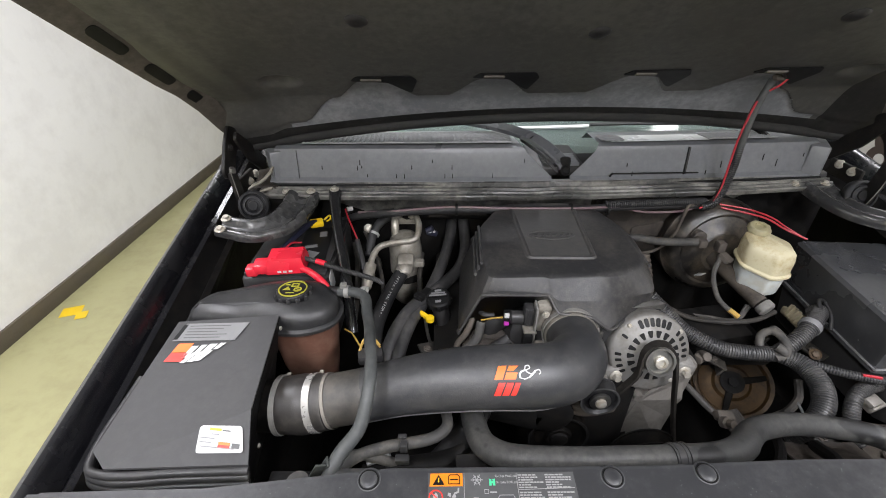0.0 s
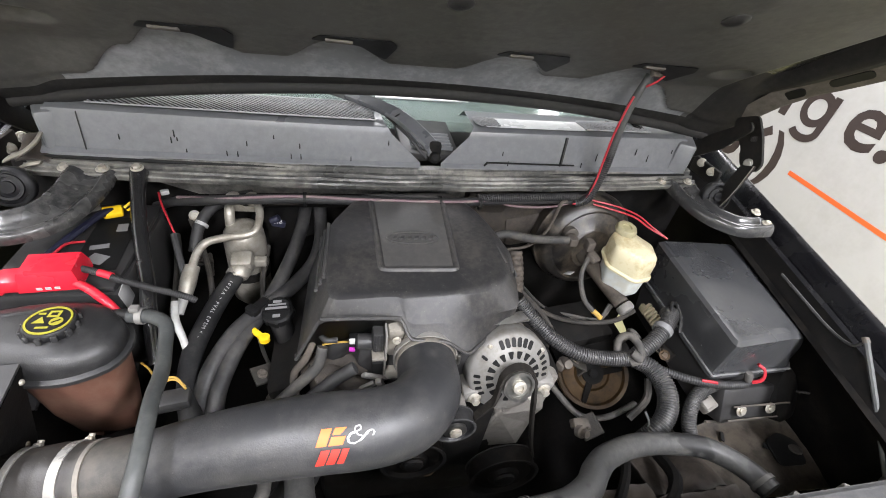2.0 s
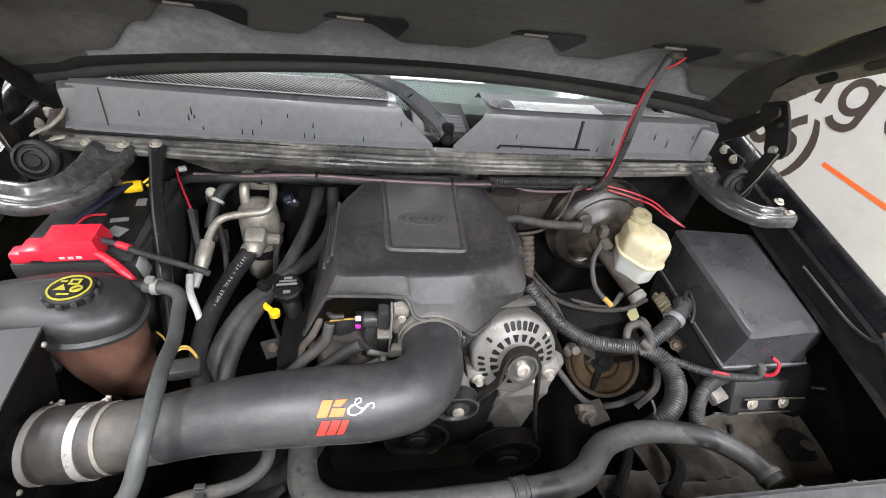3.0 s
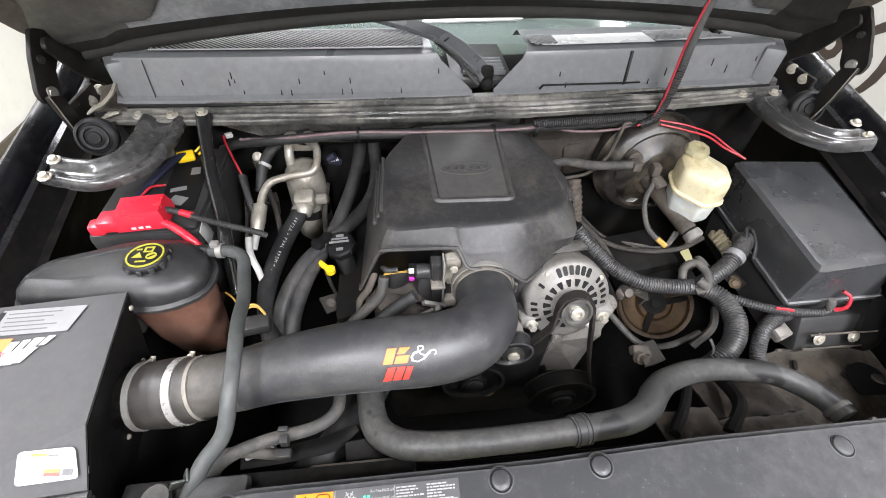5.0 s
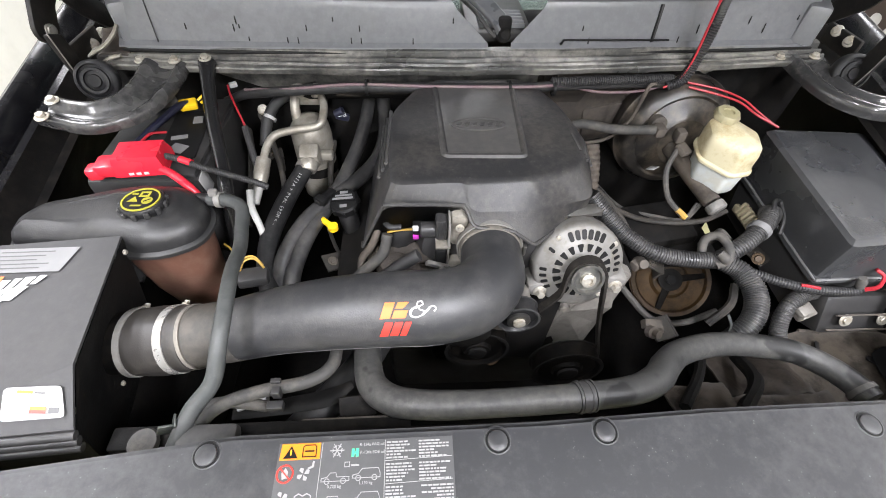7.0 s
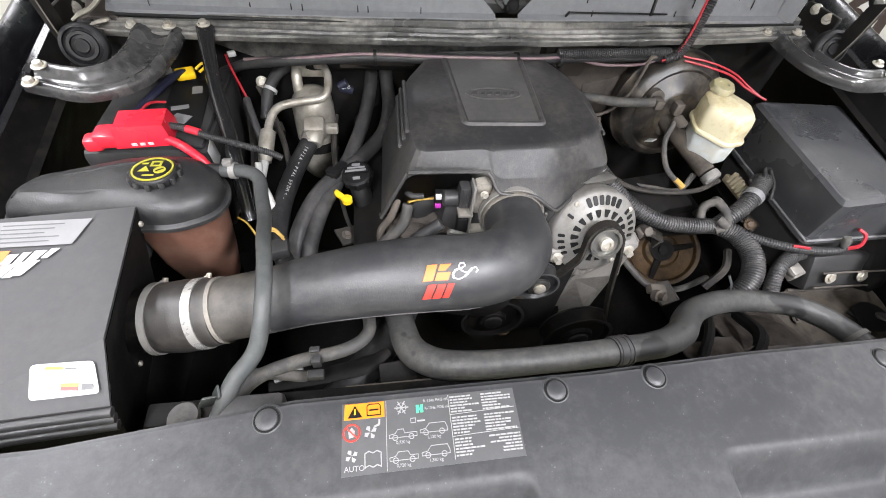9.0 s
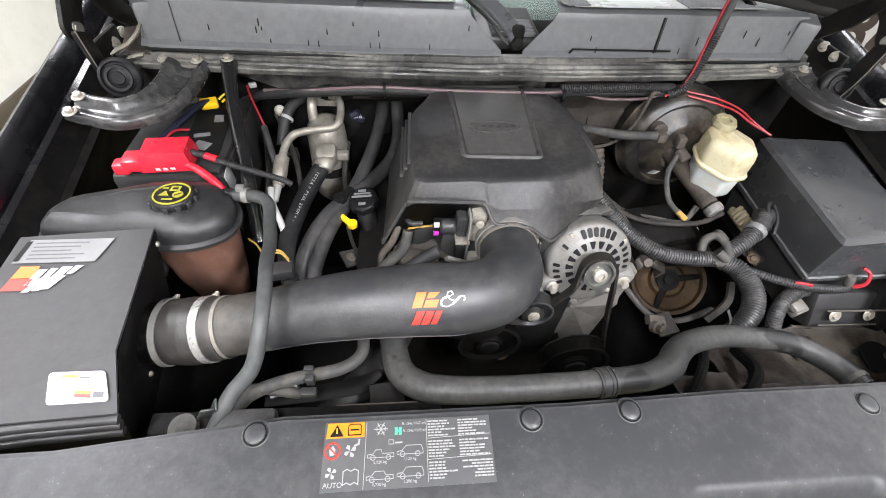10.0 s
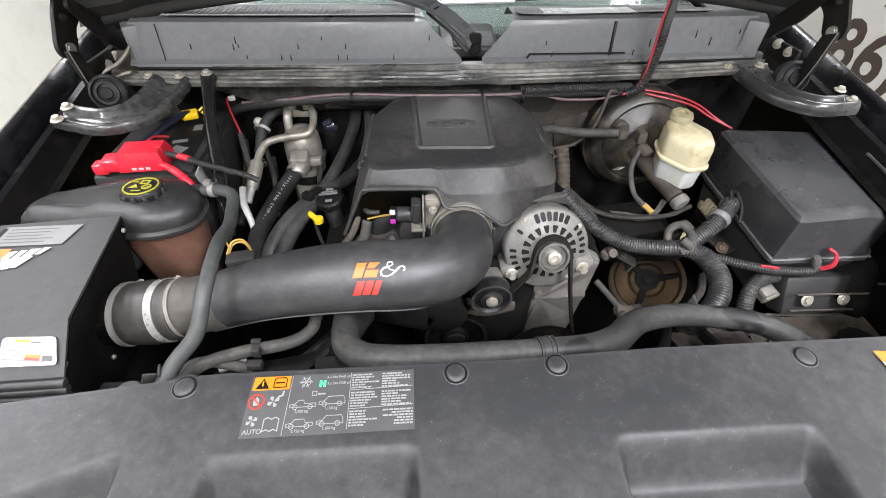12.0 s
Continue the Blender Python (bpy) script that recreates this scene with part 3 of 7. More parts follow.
grid = []
zone = []
half = 0.82
for back in BACKS:
    row, zone_row = [], []
    for i in range(NX + 1):
        x = -half + 2 * half * i / NX
        y = 1.135 - back
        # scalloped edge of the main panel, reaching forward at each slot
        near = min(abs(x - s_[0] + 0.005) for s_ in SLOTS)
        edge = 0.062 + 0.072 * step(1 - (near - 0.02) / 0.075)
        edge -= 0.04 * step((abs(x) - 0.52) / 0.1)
        d = -(0.022 + 0.065 * (x / 0.78) ** 2) * (1 - step(back / 0.085))
        d += 0.016 * step(back / 0.05) * (1 - step((back - edge) / 0.012))
        # hollows at the slots
        for sx_, sy_ in SLOTS:
            u, v = (x - sx_) / 0.028, (y - sy_) / 0.008
            d += 0.03 * step(1.5 * (1 - math.sqrt(u * u + v * v)))
        # oval hollows near the hinges
        for sx_ in (-0.62, 0.62):
            u, v = (x - sx_) / 0.05, (y - 0.985) / 0.028
            d += 0.02 * step(1.5 * (1 - math.sqrt(u * u + v * v)))
        # long channels sunk along both sides, the right one deepened to look shaded
        e = half - abs(x)
        d += -0.010 * (1 - step((e - 0.10) / 0.05)) + (0.055 if x > 0 else 0.006) * step(1.6 * (1 - abs(e - 0.088) / 0.062)) * step((back - 0.06) / 0.10)
        # shallow bays between ribs
        bay = max(0, math.sin((x / 0.82) * math.pi * 2.5) ** 2 - 0.5)
        d += 0.008 * bay * step((back - 0.26) / 0.06)
        row.append((x, y, hz(y) + 0.018 * x + d))
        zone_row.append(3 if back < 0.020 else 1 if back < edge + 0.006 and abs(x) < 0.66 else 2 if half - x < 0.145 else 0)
    grid.append(row)
    zone.append(zone_row)
# Shade of the right channel and rear lip is put into M_RAIL's colour.
for nm, mt, want, lb in (("inner_panel", M_HOOD, 0, "dusty black pressed inner panel"), ("rear_band", M_BAND, 1, "paler band along the hood's rear edge"), ("side_channel", M_RAIL, 2, "right side channel with its shade put into a darker colour"), ("rear_fold", M_RAIL, 3, "folded rear lip with its shade put into a darker colour")):
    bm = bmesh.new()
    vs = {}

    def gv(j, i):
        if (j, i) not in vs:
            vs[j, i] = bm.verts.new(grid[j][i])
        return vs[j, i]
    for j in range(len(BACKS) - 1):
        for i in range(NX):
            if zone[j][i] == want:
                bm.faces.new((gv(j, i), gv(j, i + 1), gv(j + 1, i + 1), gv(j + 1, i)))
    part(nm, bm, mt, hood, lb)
rings = []
for k in range(31):
    x = -0.84 + 1.68 * k / 30
    arch = 0.018 * x
    y0 = 1.145
    lo = 0.03 + 0.065 * (x / 0.78) ** 2
    rings.append([(x, y0, hz(y0) + arch - lo), (x, y0 + 0.01, hz(y0) + arch - lo + 0.02), (x, y0 - 0.05, hz(y0 - 0.05) + arch + 0.05 - 0.4 * lo), (x, 0.6, hz(0.6) + arch + 0.07), (x, 0.12, hz(0.12) + arch + 0.05), (x, 0.10, hz(0.1) + arch)])
part("outer_skin", loft(rings, caps=False, closed=False), M_PAINT, hood, "glossy black outer skin")
for sx in (-1, 1):
    rings = []
    for k in range(21):
        y = 1.13 - 1.02 * k / 20
        z = hz(y) + sx * 0.014 - 0.045 * step((y - 0.98) / 0.14)
        w = 0.860 - 0.030 * step((y - 0.9) / 0.22)
        rings.append([(sx * 0.796, y, z + 0.006), (sx * 0.806, y, z - 0.004), (sx * (w - 0.008), y, z - 0.028), (sx * (w - 0.003), y, z - 0.031), (sx * w, y, z - 0.027), (sx * w, y, z + 0.02)])
    part("side_flange", loft(rings, caps=False, closed=False), M_FLAP, hood, "dusty folded hood edge")
    for hy, ln in ((0.80, 0.042), (0.913, 0.040), (1.010, 0.036)):
        w = 0.860 - 0.030 * step((hy - 0.9) / 0.22)
        across = Vector((sx * (w - 0.814), 0, -0.024)).normalized()
        along = Vector((0, 1, -HS)).normalized()
        face = across.cross(along).normalized()
        face = face if face.z < 0 else -face
        m = Matrix((across, along, face)).transposed().to_4x4()
        m.translation = Vector((sx * (0.806 + w - 0.008) / 2, hy, hz(hy) + sx * 0.014 - 0.045 * step((hy - 0.98) / 0.14) - 0.016)) + face * 0.0005
        part("drain_hole", turned(prism(rounded(rect(-0.0125, -ln, 0.0125, ln), 0.0115), 0.0, 0.0016, 0), m), M_INK, hood, "dark oval hole in the hood edge")
part("rear_seal", sweep([(x, 1.138, hz(1.138) + 0.018 * x - 0.026 - 0.065 * (x / 0.78) ** 2) for x in (-0.78, -0.6, -0.4, -0.2, 0, 0.2, 0.4, 0.6, 0.78)], 0.014, 10), M_RAIL, hood, "dusty rubber seal along the rear edge")
HN = Vector((0, -HS, -1)).normalized()
for cx, cy in ((-0.41, 0.79), (0.0, 0.834), (0.40, 0.80)):
    q = HN.to_track_quat("Z", "Y").to_matrix().to_4x4()
    q.translation = (cx, cy, hz(cy) + 0.018 * cx + 0.002)
    part("push_clip", lathe([(0.019, 0.0), (0.019, 0.003), (0.012, 0.007), (0.004, 0.008)], q, 18), M_PLASTIC, hood, "round black plastic clip")
for sx_, sy_ in SLOTS:
    m = pose(sx_, sy_, hz(sy_) + 0.018 * sx_ - 0.001, -math.degrees(math.atan(HS)), 0, 0)
    # Flat black patch: the slot's dark notch of shadow, painted on.
    part("slot_shade", turned(prism(rounded([(-0.050, -0.004), (-0.034, -0.026), (0.082, -0.030), (0.094, -0.006), (0.079, 0.060), (0.066, 0.050), (0.030, 0.004)], 0.006, 3), -0.0015, 0.0, 0), m), M_INK, hood, "flat black patch painting the shadow beside the slot")
    part("slot_tab", box(sx_ - 0.004, sy_ - 0.012, hz(sy_ - 0.012) - 0.005 + 0.018 * sx_, 0.044, 0.010, 0.004, 0.001, (-33, 0, 0)), M_FLAP, hood, "dull folded slot tab")
for sx in (-1, 1):
    up_ = 0.0 if sx > 0 else -0.048
    back_ = 0.0 if sx > 0 else 0.035
    hm = Matrix(((0, 0, 1, sx * 0.80), (1, 0, 0, back_), (0, 1, 0, up_), (0, 0, 0, 1)))
    hinge = part("hood_hinge", prism(rounded([(1.085, 1.412), (1.030, 1.440), (0.992, 1.405), (0.952, 1.352), (0.956, 1.330), (0.985, 1.318), (1.008, 1.326), (1.030, 1.362), (1.075, 1.385)], 0.010, 3), -0.004, 0.004, 0.0015, hm), M_HINGE, truck, "black pressed steel hood hinge plate")
    part("lower_leg", prism(rounded([(0.956, 1.345), (0.992, 1.330), (1.004, 1.255), (1.012, 1.205), (0.985, 1.200), (0.968, 1.262)], 0.008, 3), -0.004, 0.004, 0.0015, hm @ pose(0, 0, -0.011 * sx)), M_HINGE, hinge)
    part("upper_arm", prism(rounded([(1.170, 1.290), (1.158, 1.312), (1.090, 1.372), (1.020, 1.428), (1.005, 1.412), (1.060, 1.338), (1.135, 1.276)], 0.008, 3), -0.004, 0.004, 0.0015, hm @ pose(0, 0, -0.022 * sx)), M_HINGE, hinge)
    # Thin pale line drawn as a highlight along the leg.
    part("leg_glint", sweep([hm @ Vector((0.957, 1.345, -0.016 * sx)), hm @ Vector((0.967, 1.265, -0.016 * sx)), hm @ Vector((0.983, 1.205, -0.016 * sx))], 0.0013, 6, 4), M_ALU_DARK, hinge, "pale line painting a highlight on the leg's edge")
    for hy_, hz_, hr_ in ((0.983, 1.340, 0.009), (1.006, 1.392, 0.006), (1.158, 1.298, 0.010)):
        part("pivot", bolt(hm @ Vector((hy_, hz_, -0.026 * sx if hy_ > 1.1 else -0.006 * sx)), hr_, (-sx * 0.9, -0.4, 0.1), 0.006), M_STEEL if hr_ > 0.007 else M_HINGE, hinge, "worn steel pivot")
    part("base_plate", box(sx * 0.806, 1.098, 1.243 + 0.015 * sx, 0.010, 0.105, 0.044, 0.005), M_HINGE, hinge)
    for by, bz in ((1.072, 1.246), (1.116, 1.250)):
        part("mount_bolt", bolt((sx * 0.800, by + (0.042 if sx < 0 else 0.0), bz + 0.022 * sx), 0.0095, (-sx, -0.5, 0.5)), M_BOLT, hinge, "pale zinc bolt")
    bump = thing("hood_bumper", (sx * 0.765, 0.985, 1.2), "round black rubber bumper with stepped rings", "bumper", "hood bumpers")
    q = Vector((-sx * 0.15, -0.85, 0.35)).to_track_quat("Z", "Y").to_matrix().to_4x4()
    q.translation = (sx * 0.765 + 0.014, 0.996, 1.222 + 0.014 * sx)
    part("pad", lathe([(0.030, -0.03), (0.037, -0.018), (0.038, -0.002), (0.036, 0.001), (0.031, 0.003), (0.030, 0.000), (0.025, 0.002), (0.024, 0.005), (0.019, 0.005), (0.018, 0.002), (0.012, 0.003), (0.011, 0.006), (0.006, 0.006)], q, 32), M_BUMPER, bump)
    part("stem", lathe([(0.012, -0.06), (0.012, -0.028)], q, 12), M_BOLT, bump)

# ---------------------------------------------------------------- cowl cover and wipers
cowl = thing("cowl_cover", (0, 1.13, 1.24), "grey plastic cowl cover with mesh grille and water drips", "cowl cover")


def cy_(x):
    return 1.10 - 0.02 * (1 - (x / 0.74) ** 2)


def cowl_piece(x0, x1, cut0, cut1, n=24):
    rings = []
    for k in range(n + 1):
        s = k / n
        r = []
        for dy, z, sh in ((-0.012, 1.235, 0.0), (-0.010, 1.245, 0.03), (0.0, 1.252, 0.05), (0.008, 1.315, 0.9), (0.014, 1.326, 1.0), (0.03, 1.331, 1.1), (0.16, 1.318, 1.2), (0.20, 1.29, 1.2)):
            a, b = x0 + cut0 * sh, x1 + cut1 * sh
            x = a + (b - a) * s
            r.append((x, cy_(x) + dy, z + 0.014 * x))
        rings.append(r)
    return loft(rings, caps=False, closed=False)


part("left_panel", cowl_piece(-0.735, 0.020, 0.02, -0.080), M_COWL, cowl)
part("right_panel", cowl_piece(0.062, 0.735, 0.068, -0.02), M_COWL, cowl)
part("centre_channel", box(0.045, 1.20, 1.255, 0.14, 0.2, 0.02, 0.004), M_PLASTIC, cowl)
for k in range(5):
    part("channel_rib", box(0.05, 1.125 + 0.018 * k, 1.268, 0.10, 0.004, 0.012, 0.001), M_COWL, cowl)


def cowl_top(x, d):
    """A place on the cowl's top, d metres behind its front edge."""
    return Vector((x, cy_(x) + d, 1.3365 - 0.1 * max(0, d - 0.03) + 0.014 * x))


def grille(x0, x1, d0, d1, slant, gap):
    bm = bmesh.new()
    n = int((x1 - x0 + abs(slant)) / gap)
    for k in range(n):
        xa = x0 + gap * k
        lo, hi = (xa, d0), (xa - slant, d1)
        t0, t1 = 0.0, 1.0
        if hi[0] < x0:
            t1 = (xa - x0) / slant
        if lo[0] > x1:
            t0 = (xa - x1) / slant
        if t1 - t0 < 0.05:
            continue
        a, b = cowl_top(lo[0] - slant * t0, d0 + (d1 - d0) * t0), cowl_top(lo[0] - slant * t1, d0 + (d1 - d0) * t1)
        w = Vector((0.0016, 0, 0))
        up = Vector((0, 0, 0.003))
        bm.faces.new([bm.verts.new(q) for q in (a - w + up, a + w + up, b + w + up, b - w + up)])
        bm.faces.new([bm.verts.new(q) for q in (a - w, a - w + up, b - w + up, b - w)])
        bm.faces.new([bm.verts.new(q) for q in (a + w, b + w, b + w + up, a + w + up)])
    return bm


M_GRILLE = mat("grille_bars", (0.24, 0.245, 0.25), 0.4, dirt=(0.32, 0.32, 0.31), amount=0.4)
M_TOPSTRIP = mat("pale_sheen_strip", (0.72, 0.72, 0.72), 0.25, dirt=(0.6, 0.6, 0.59), amount=0.4, patch=8, bump=0.04)
for x0, x1 in ((-0.64, -0.09), (0.145, 0.20), (0.42, 0.60)):
    part("grille_bed", loft([[cowl_top(x0 + (x1 - x0) * k / 8, d) + Vector((0, 0, 0.0012)) for d in (0.024, 0.05, 0.07, 0.15 if x0 < 0 else 0.085)] for k in range(9)], caps=False, closed=False), M_INK, cowl)
    part("grille_mesh", grille(x0, x1, 0.022, 0.152 if x0 < 0 else 0.087, 0.14 if x0 < 0 else 0.07, 0.0125), M_GRILLE, cowl, "fine diagonal grille bars")
# The cowl's grazing reflection is put into this strip's pale colour.
part("top_strip", loft([[cowl_top(0.165 + 0.255 * k / 6, d) + Vector((0, 0, 0.0008)) for d in (0.018, 0.04, 0.06, 0.085)] for k in range(7)], caps=False, closed=False), M_TOPSTRIP, cowl, "smooth cowl top with its bright reflection painted pale")
for x0, x1, d1 in ((-0.64, -0.09, 0.152), (0.42, 0.60, 0.087)):
    up = Vector((0, 0, 0.003))
    part("grille_border", join(sweep([cowl_top(x0 + (x1 - x0) * k / 6, d1) + up for k in range(7)], 0.0022, 6, 3), sweep([cowl_top(x0 + (x1 - x0) * k / 6, 0.021) + up for k in range(7)], 0.0016, 6, 3)), M_GRILLE, cowl, "pale grille rim")
part("panel_seam", box(-0.655, 1.0975, 1.278, 0.0006, 0.004, 0.075, 0.0003, (-8, 0, 0)), M_PLASTIC, cowl, "thin dark seam")
# Thin black lines draw the shadow gap between cowl and flange.
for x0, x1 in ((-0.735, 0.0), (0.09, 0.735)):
    part("shadow_gap", sweep([(x0 + (x1 - x0) * k / 8, cy_(x0 + (x1 - x0) * k / 8) - 0.0135, 1.2365 + 0.014 * (x0 + (x1 - x0) * k / 8)) for k in range(9)], 0.0035, 6, 3), M_INK, cowl, "black line painting the shadow under the cover")
part("panel_seam", box(0.366, 1.0885, 1.292, 0.0030, 0.004, 0.072, 0.001, (-8, 0, 0)), M_INK, cowl, "dark vertical seam")
part("seam_shoulder", box(0.3690, 1.0905, 1.292, 0.008, 0.004, 0.072, 0.0015, (-8, 0, 0)), M_PLASTIC, cowl, "dark soft edge beside the seam")
for x in (-0.70, 0.70):
    part("end_cap", box(x * 1.035, 1.125 if x > 0 else 1.142, 1.282 + 0.014 * x, 0.045, 0.09, 0.08, 0.008, (0, 0, -28 if x > 0 else 28)), M_COWL, cowl)
part("seam_strip", join(box(0.289, 1.0775, 1.2625, 0.225, 0.004, 0.0030, 0.001, (0, -0.8, 0)), box(0.1735, 1.0768, 1.2575, 0.004, 0.004, 0.013, 0.001, (0, 35, 0))), M_INK, cowl, "dark stepped seam along the cover")
random.seed(4)
for k in range(26):
    x = random.uniform(-0.6, 0.68)
    if 0.0 < x < 0.14:
        continue
    ln, z = random.uniform(0.008, 0.022), random.choice((1.262, 1.262, 1.285, 1.30))
    yy = cy_(x) - 0.0005 + (z - 1.252) * 0.127
    m = pose(x, yy - 0.0012, z + 0.014 * x, 83, 0, 0)
    part("water_drip", turned(prism([(-0.0008, 0), (-0.0014, -ln * 0.8), (0, -ln), (0.0014, -ln * 0.8), (0.0008, 0)], 0, 0.0009, 0), m), M_INK, cowl, "dark wet drip mark")
M_WIPER = mat("wiper_arm_paint", (0.055, 0.058, 0.064), 0.28, dirt=(0.13, 0.13, 0.13), amount=0.25, bump=0.02)
wiper = thing("windshield_wiper", (0.045, 1.08, 1.27), "black windshield wiper arm resting over the cowl", "wiper", "wipers")
WN = Vector((0.05, -0.62, 0.78)).normalized()
wp = spline([(0.046, 1.070, 1.282), (0.036, 1.077, 1.298), (0.012, 1.087, 1.318), (-0.019, 1.106, 1.337), (-0.055, 1.13, 1.350), (-0.115, 1.17, 1.357), (-0.178, 1.215, 1.357), (-0.25, 1.262, 1.356)], 6)
rings = []
for i, p in enumerate(wp):
    tg = (wp[min(i + 1, len(wp) - 1)] - wp[max(i - 1, 0)]).normalized()
    sd = tg.cross(WN).normalized()
    up = sd.cross(tg).normalized()
    hw = 0.0165 - 0.006 * max(0, i / len(wp) - 0.35) / 0.65
    rings.append([p + sd * (hw * a) + up * (0.006 * b) for a, b in ((-1, -1), (-1, 0.2), (-0.8, 0.9), (0.8, 1.0), (1, 0.3), (1, -1))])
part("arm", loft(rings), M_WIPER, wiper)
part("arm_joint", turned(box(0, 0, 0, 0.036, 0.003, 0.003, 0.001), Matrix.Translation((-0.036, 1.114, 1.349)) @ pose(0, 0, 0, 30, 0, 55)), M_INK, wiper)
part("hose", sweep([(-0.06, 1.155, 1.328), (-0.01, 1.105, 1.302), (0.012, 1.082, 1.282), (0.030, 1.072, 1.268)], 0.004, 6), M_HOSE, wiper, "thin washer hose")
part("pivot_cap", join(box(0.045, 1.075, 1.285, 0.030, 0.022, 0.045, 0.008), lathe([(0.014, 0), (0.013, 0.012), (0.008, 0.016)], pose(0.045, 1.068, 1.272, 60, 0, 0), 14)), M_BLACK, wiper)
part("blade", sweep([(-0.2, 1.28, 1.362), (-0.45, 1.27, 1.335), (-0.62, 1.24, 1.325)], 0.008, 6), M_HOSE, wiper)
wiper2 = thing("windshield_wiper", (0.60, 1.12, 1.30), "black windshield wiper arm resting over the cowl", "wiper", "wipers")
part("arm", sweep([(0.60, 1.14, 1.335), (0.56, 1.18, 1.36), (0.44, 1.27, 1.38)], [0.013, 0.013, 0.009], 8, flat=0.6), M_PAINT_DULL, wiper2)
part("blade", sweep([(0.56, 1.295, 1.328), (0.518, 1.31, 1.327), (0.35, 1.34, 1.319), (0.189, 1.36, 1.310)], 0.006, 6), M_HOSE, wiper2)
part("blade_cover", sweep([(0.185, 1.36, 1.305), (0.06, 1.362, 1.300), (-0.073, 1.362, 1.297)], 0.005, 6), M_TOPSTRIP, wiper2, "pale strip on the blade")

# ---------------------------------------------------------------- radiator cover
rcover = thing("radiator_cover", (0, 0.2, 1.1), "scuffed black plastic radiator cover with push pins", "radiator cover")


def rz(y, x=0.0):
    return 1.161 - 0.06 * (0.33 - y) + 0.018 * x


def in_pocket(x, y):
    """Depth of the two stepped recesses in the front half of the cover."""
    d = 0.0
    for cx, top, w in ((-0.209, 0.241, 0.113), (0.221, 0.238, 0.115), (-0.545, 0.252 + 0.36 * (x + 0.41), 0.145), (0.57, 0.215 - 0.25 * (x - 0.45), 0.125)):
        a = min(1, max(0, (w - abs(x - cx)) / 0.018))
        b = min(1, max(0, (top - y) / 0.048))
        d = max(d, step(a) * step(b))
    return d


bm = bmesh.new()
NXc, NYc = 520, 140
grid = []
for j in range(NYc + 1):
    row = []
    for i in range(NXc + 1):
        x = -0.82 + 1.64 * i / NXc
        rear = 0.338 + 0.006 * min(1, max(0, x / 0.2)) - 0.024 * min(1, max(0, (-0.34 - x) / 0.24))
        v = j / NYc
        y = rear - v * 0.40
        z = rz(y, x) - 0.045 * in_pocket(x, y)
        if v < 0.02:
            z -= 0.012
        if y < 0.05:
            z -= (0.05 - y) * 0.5
        z -= 0.006 * max(0, (abs(x) - 0.6) / 0.2)
        row.append(bm.verts.new((x, y, z)))
    grid.append(row)
for j in range(NYc):
    for i in range(NXc):
        bm.faces.new((grid[j][i], grid[j][i + 1], grid[j + 1][i + 1], grid[j + 1][i]))
lip = [bm.verts.new((v.co.x, v.co.y + 0.001, v.co.z - 0.03)) for v in grid[0]]
for i in range(NXc):
    bm.faces.new((lip[i], lip[i + 1], grid[0][i + 1], grid[0][i]))
part("panel", bm, M_CORE, rcover, sharp=50)
part("front_apron", box(0, -0.075, 0.95, 1.64, 0.03, 0.4, 0.01), M_PLASTIC, rcover)
for px, py in ((-0.365, 0.316), (-0.054, 0.316), (0.067, 0.32), (0.372, 0.314)):
    q = pose(px, py, rz(py, px) - 0.001, 3, 0, 0)
    pin = part("push_pin", lathe([(0.0112, 0), (0.0108, 0.0036), (0.0096, 0.0046), (0.004, 0.0052)], q, 24), M_CORE, rcover, "round push pin in a dark groove")
    part("groove", lathe([(0.0134, 0.0), (0.0132, 0.0020), (0.0113, 0.0020)], q, 24, caps=False), M_INK, pin)
    part("collar", lathe([(0.0160, 0.0), (0.0150, 0.0013), (0.0138, 0.0017), (0.0136, 0.0)], q @ pose(0.0005, 0.001, 0), 24, caps=False), M_CORE, pin)

# printed caution label, flat on the cover
LM = pose(-0.289, 0.3235, rz(0.3235, -0.289) + 0.0006, math.degrees(math.atan(0.06)), -1.03, 0)
LW, LH = 0.186, 0.070
label = part("caution_label", slab(rect(0, -LH, LW, 0), LM, 0.0005), M_CORE, rcover, "printed service label with pictograms and small text")
LT = LM @ pose(0, 0, 0.0006)


def lp(name, bm, material):
    return part(name, bm, material, label)


lp("warning_panel", slab([(0.002, -0.017), (0.044, -0.017), (0.044, -0.001), (0.003, -0.001)], LT), mat("warning_orange", (0.60, 0.17, 0.010), 0.45, vary=0.05, bump=0))
lp("warning_triangle", slab([(0.006, -0.0155), (0.021, -0.0155), (0.0135, -0.003)], LT @ pose(0, 0, 0.0006)), M_INK)
lp("exclamation_bar", slab(rect(0.0129, -0.0125, 0.0141, -0.007), LT @ pose(0, 0, 0.0012)), M_AMBER)
lp("manual_symbol", join(stroke([(0.026, -0.0145), (0.026, -0.005), (0.028, -0.003), (0.038, -0.003), (0.040, -0.005), (0.040, -0.0145)], 0.0010, LT @ pose(0, 0, 0.0006), closed=True),
                         stroke([(0.028, -0.009), (0.038, -0.009)], 0.0016, LT @ pose(0, 0, 0.0006))), M_INK)
circ = [(0.010 + 0.0082 * math.cos(a * math.pi / 10), -0.030 + 0.0082 * math.sin(a * math.pi / 10)) for a in range(20)]
lp("prohibition_ring", join(stroke(circ, 0.0016, LT, closed=True), stroke([(0.005, -0.025), (0.015, -0.035)], 0.0014, LT)), M_REDPRINT)
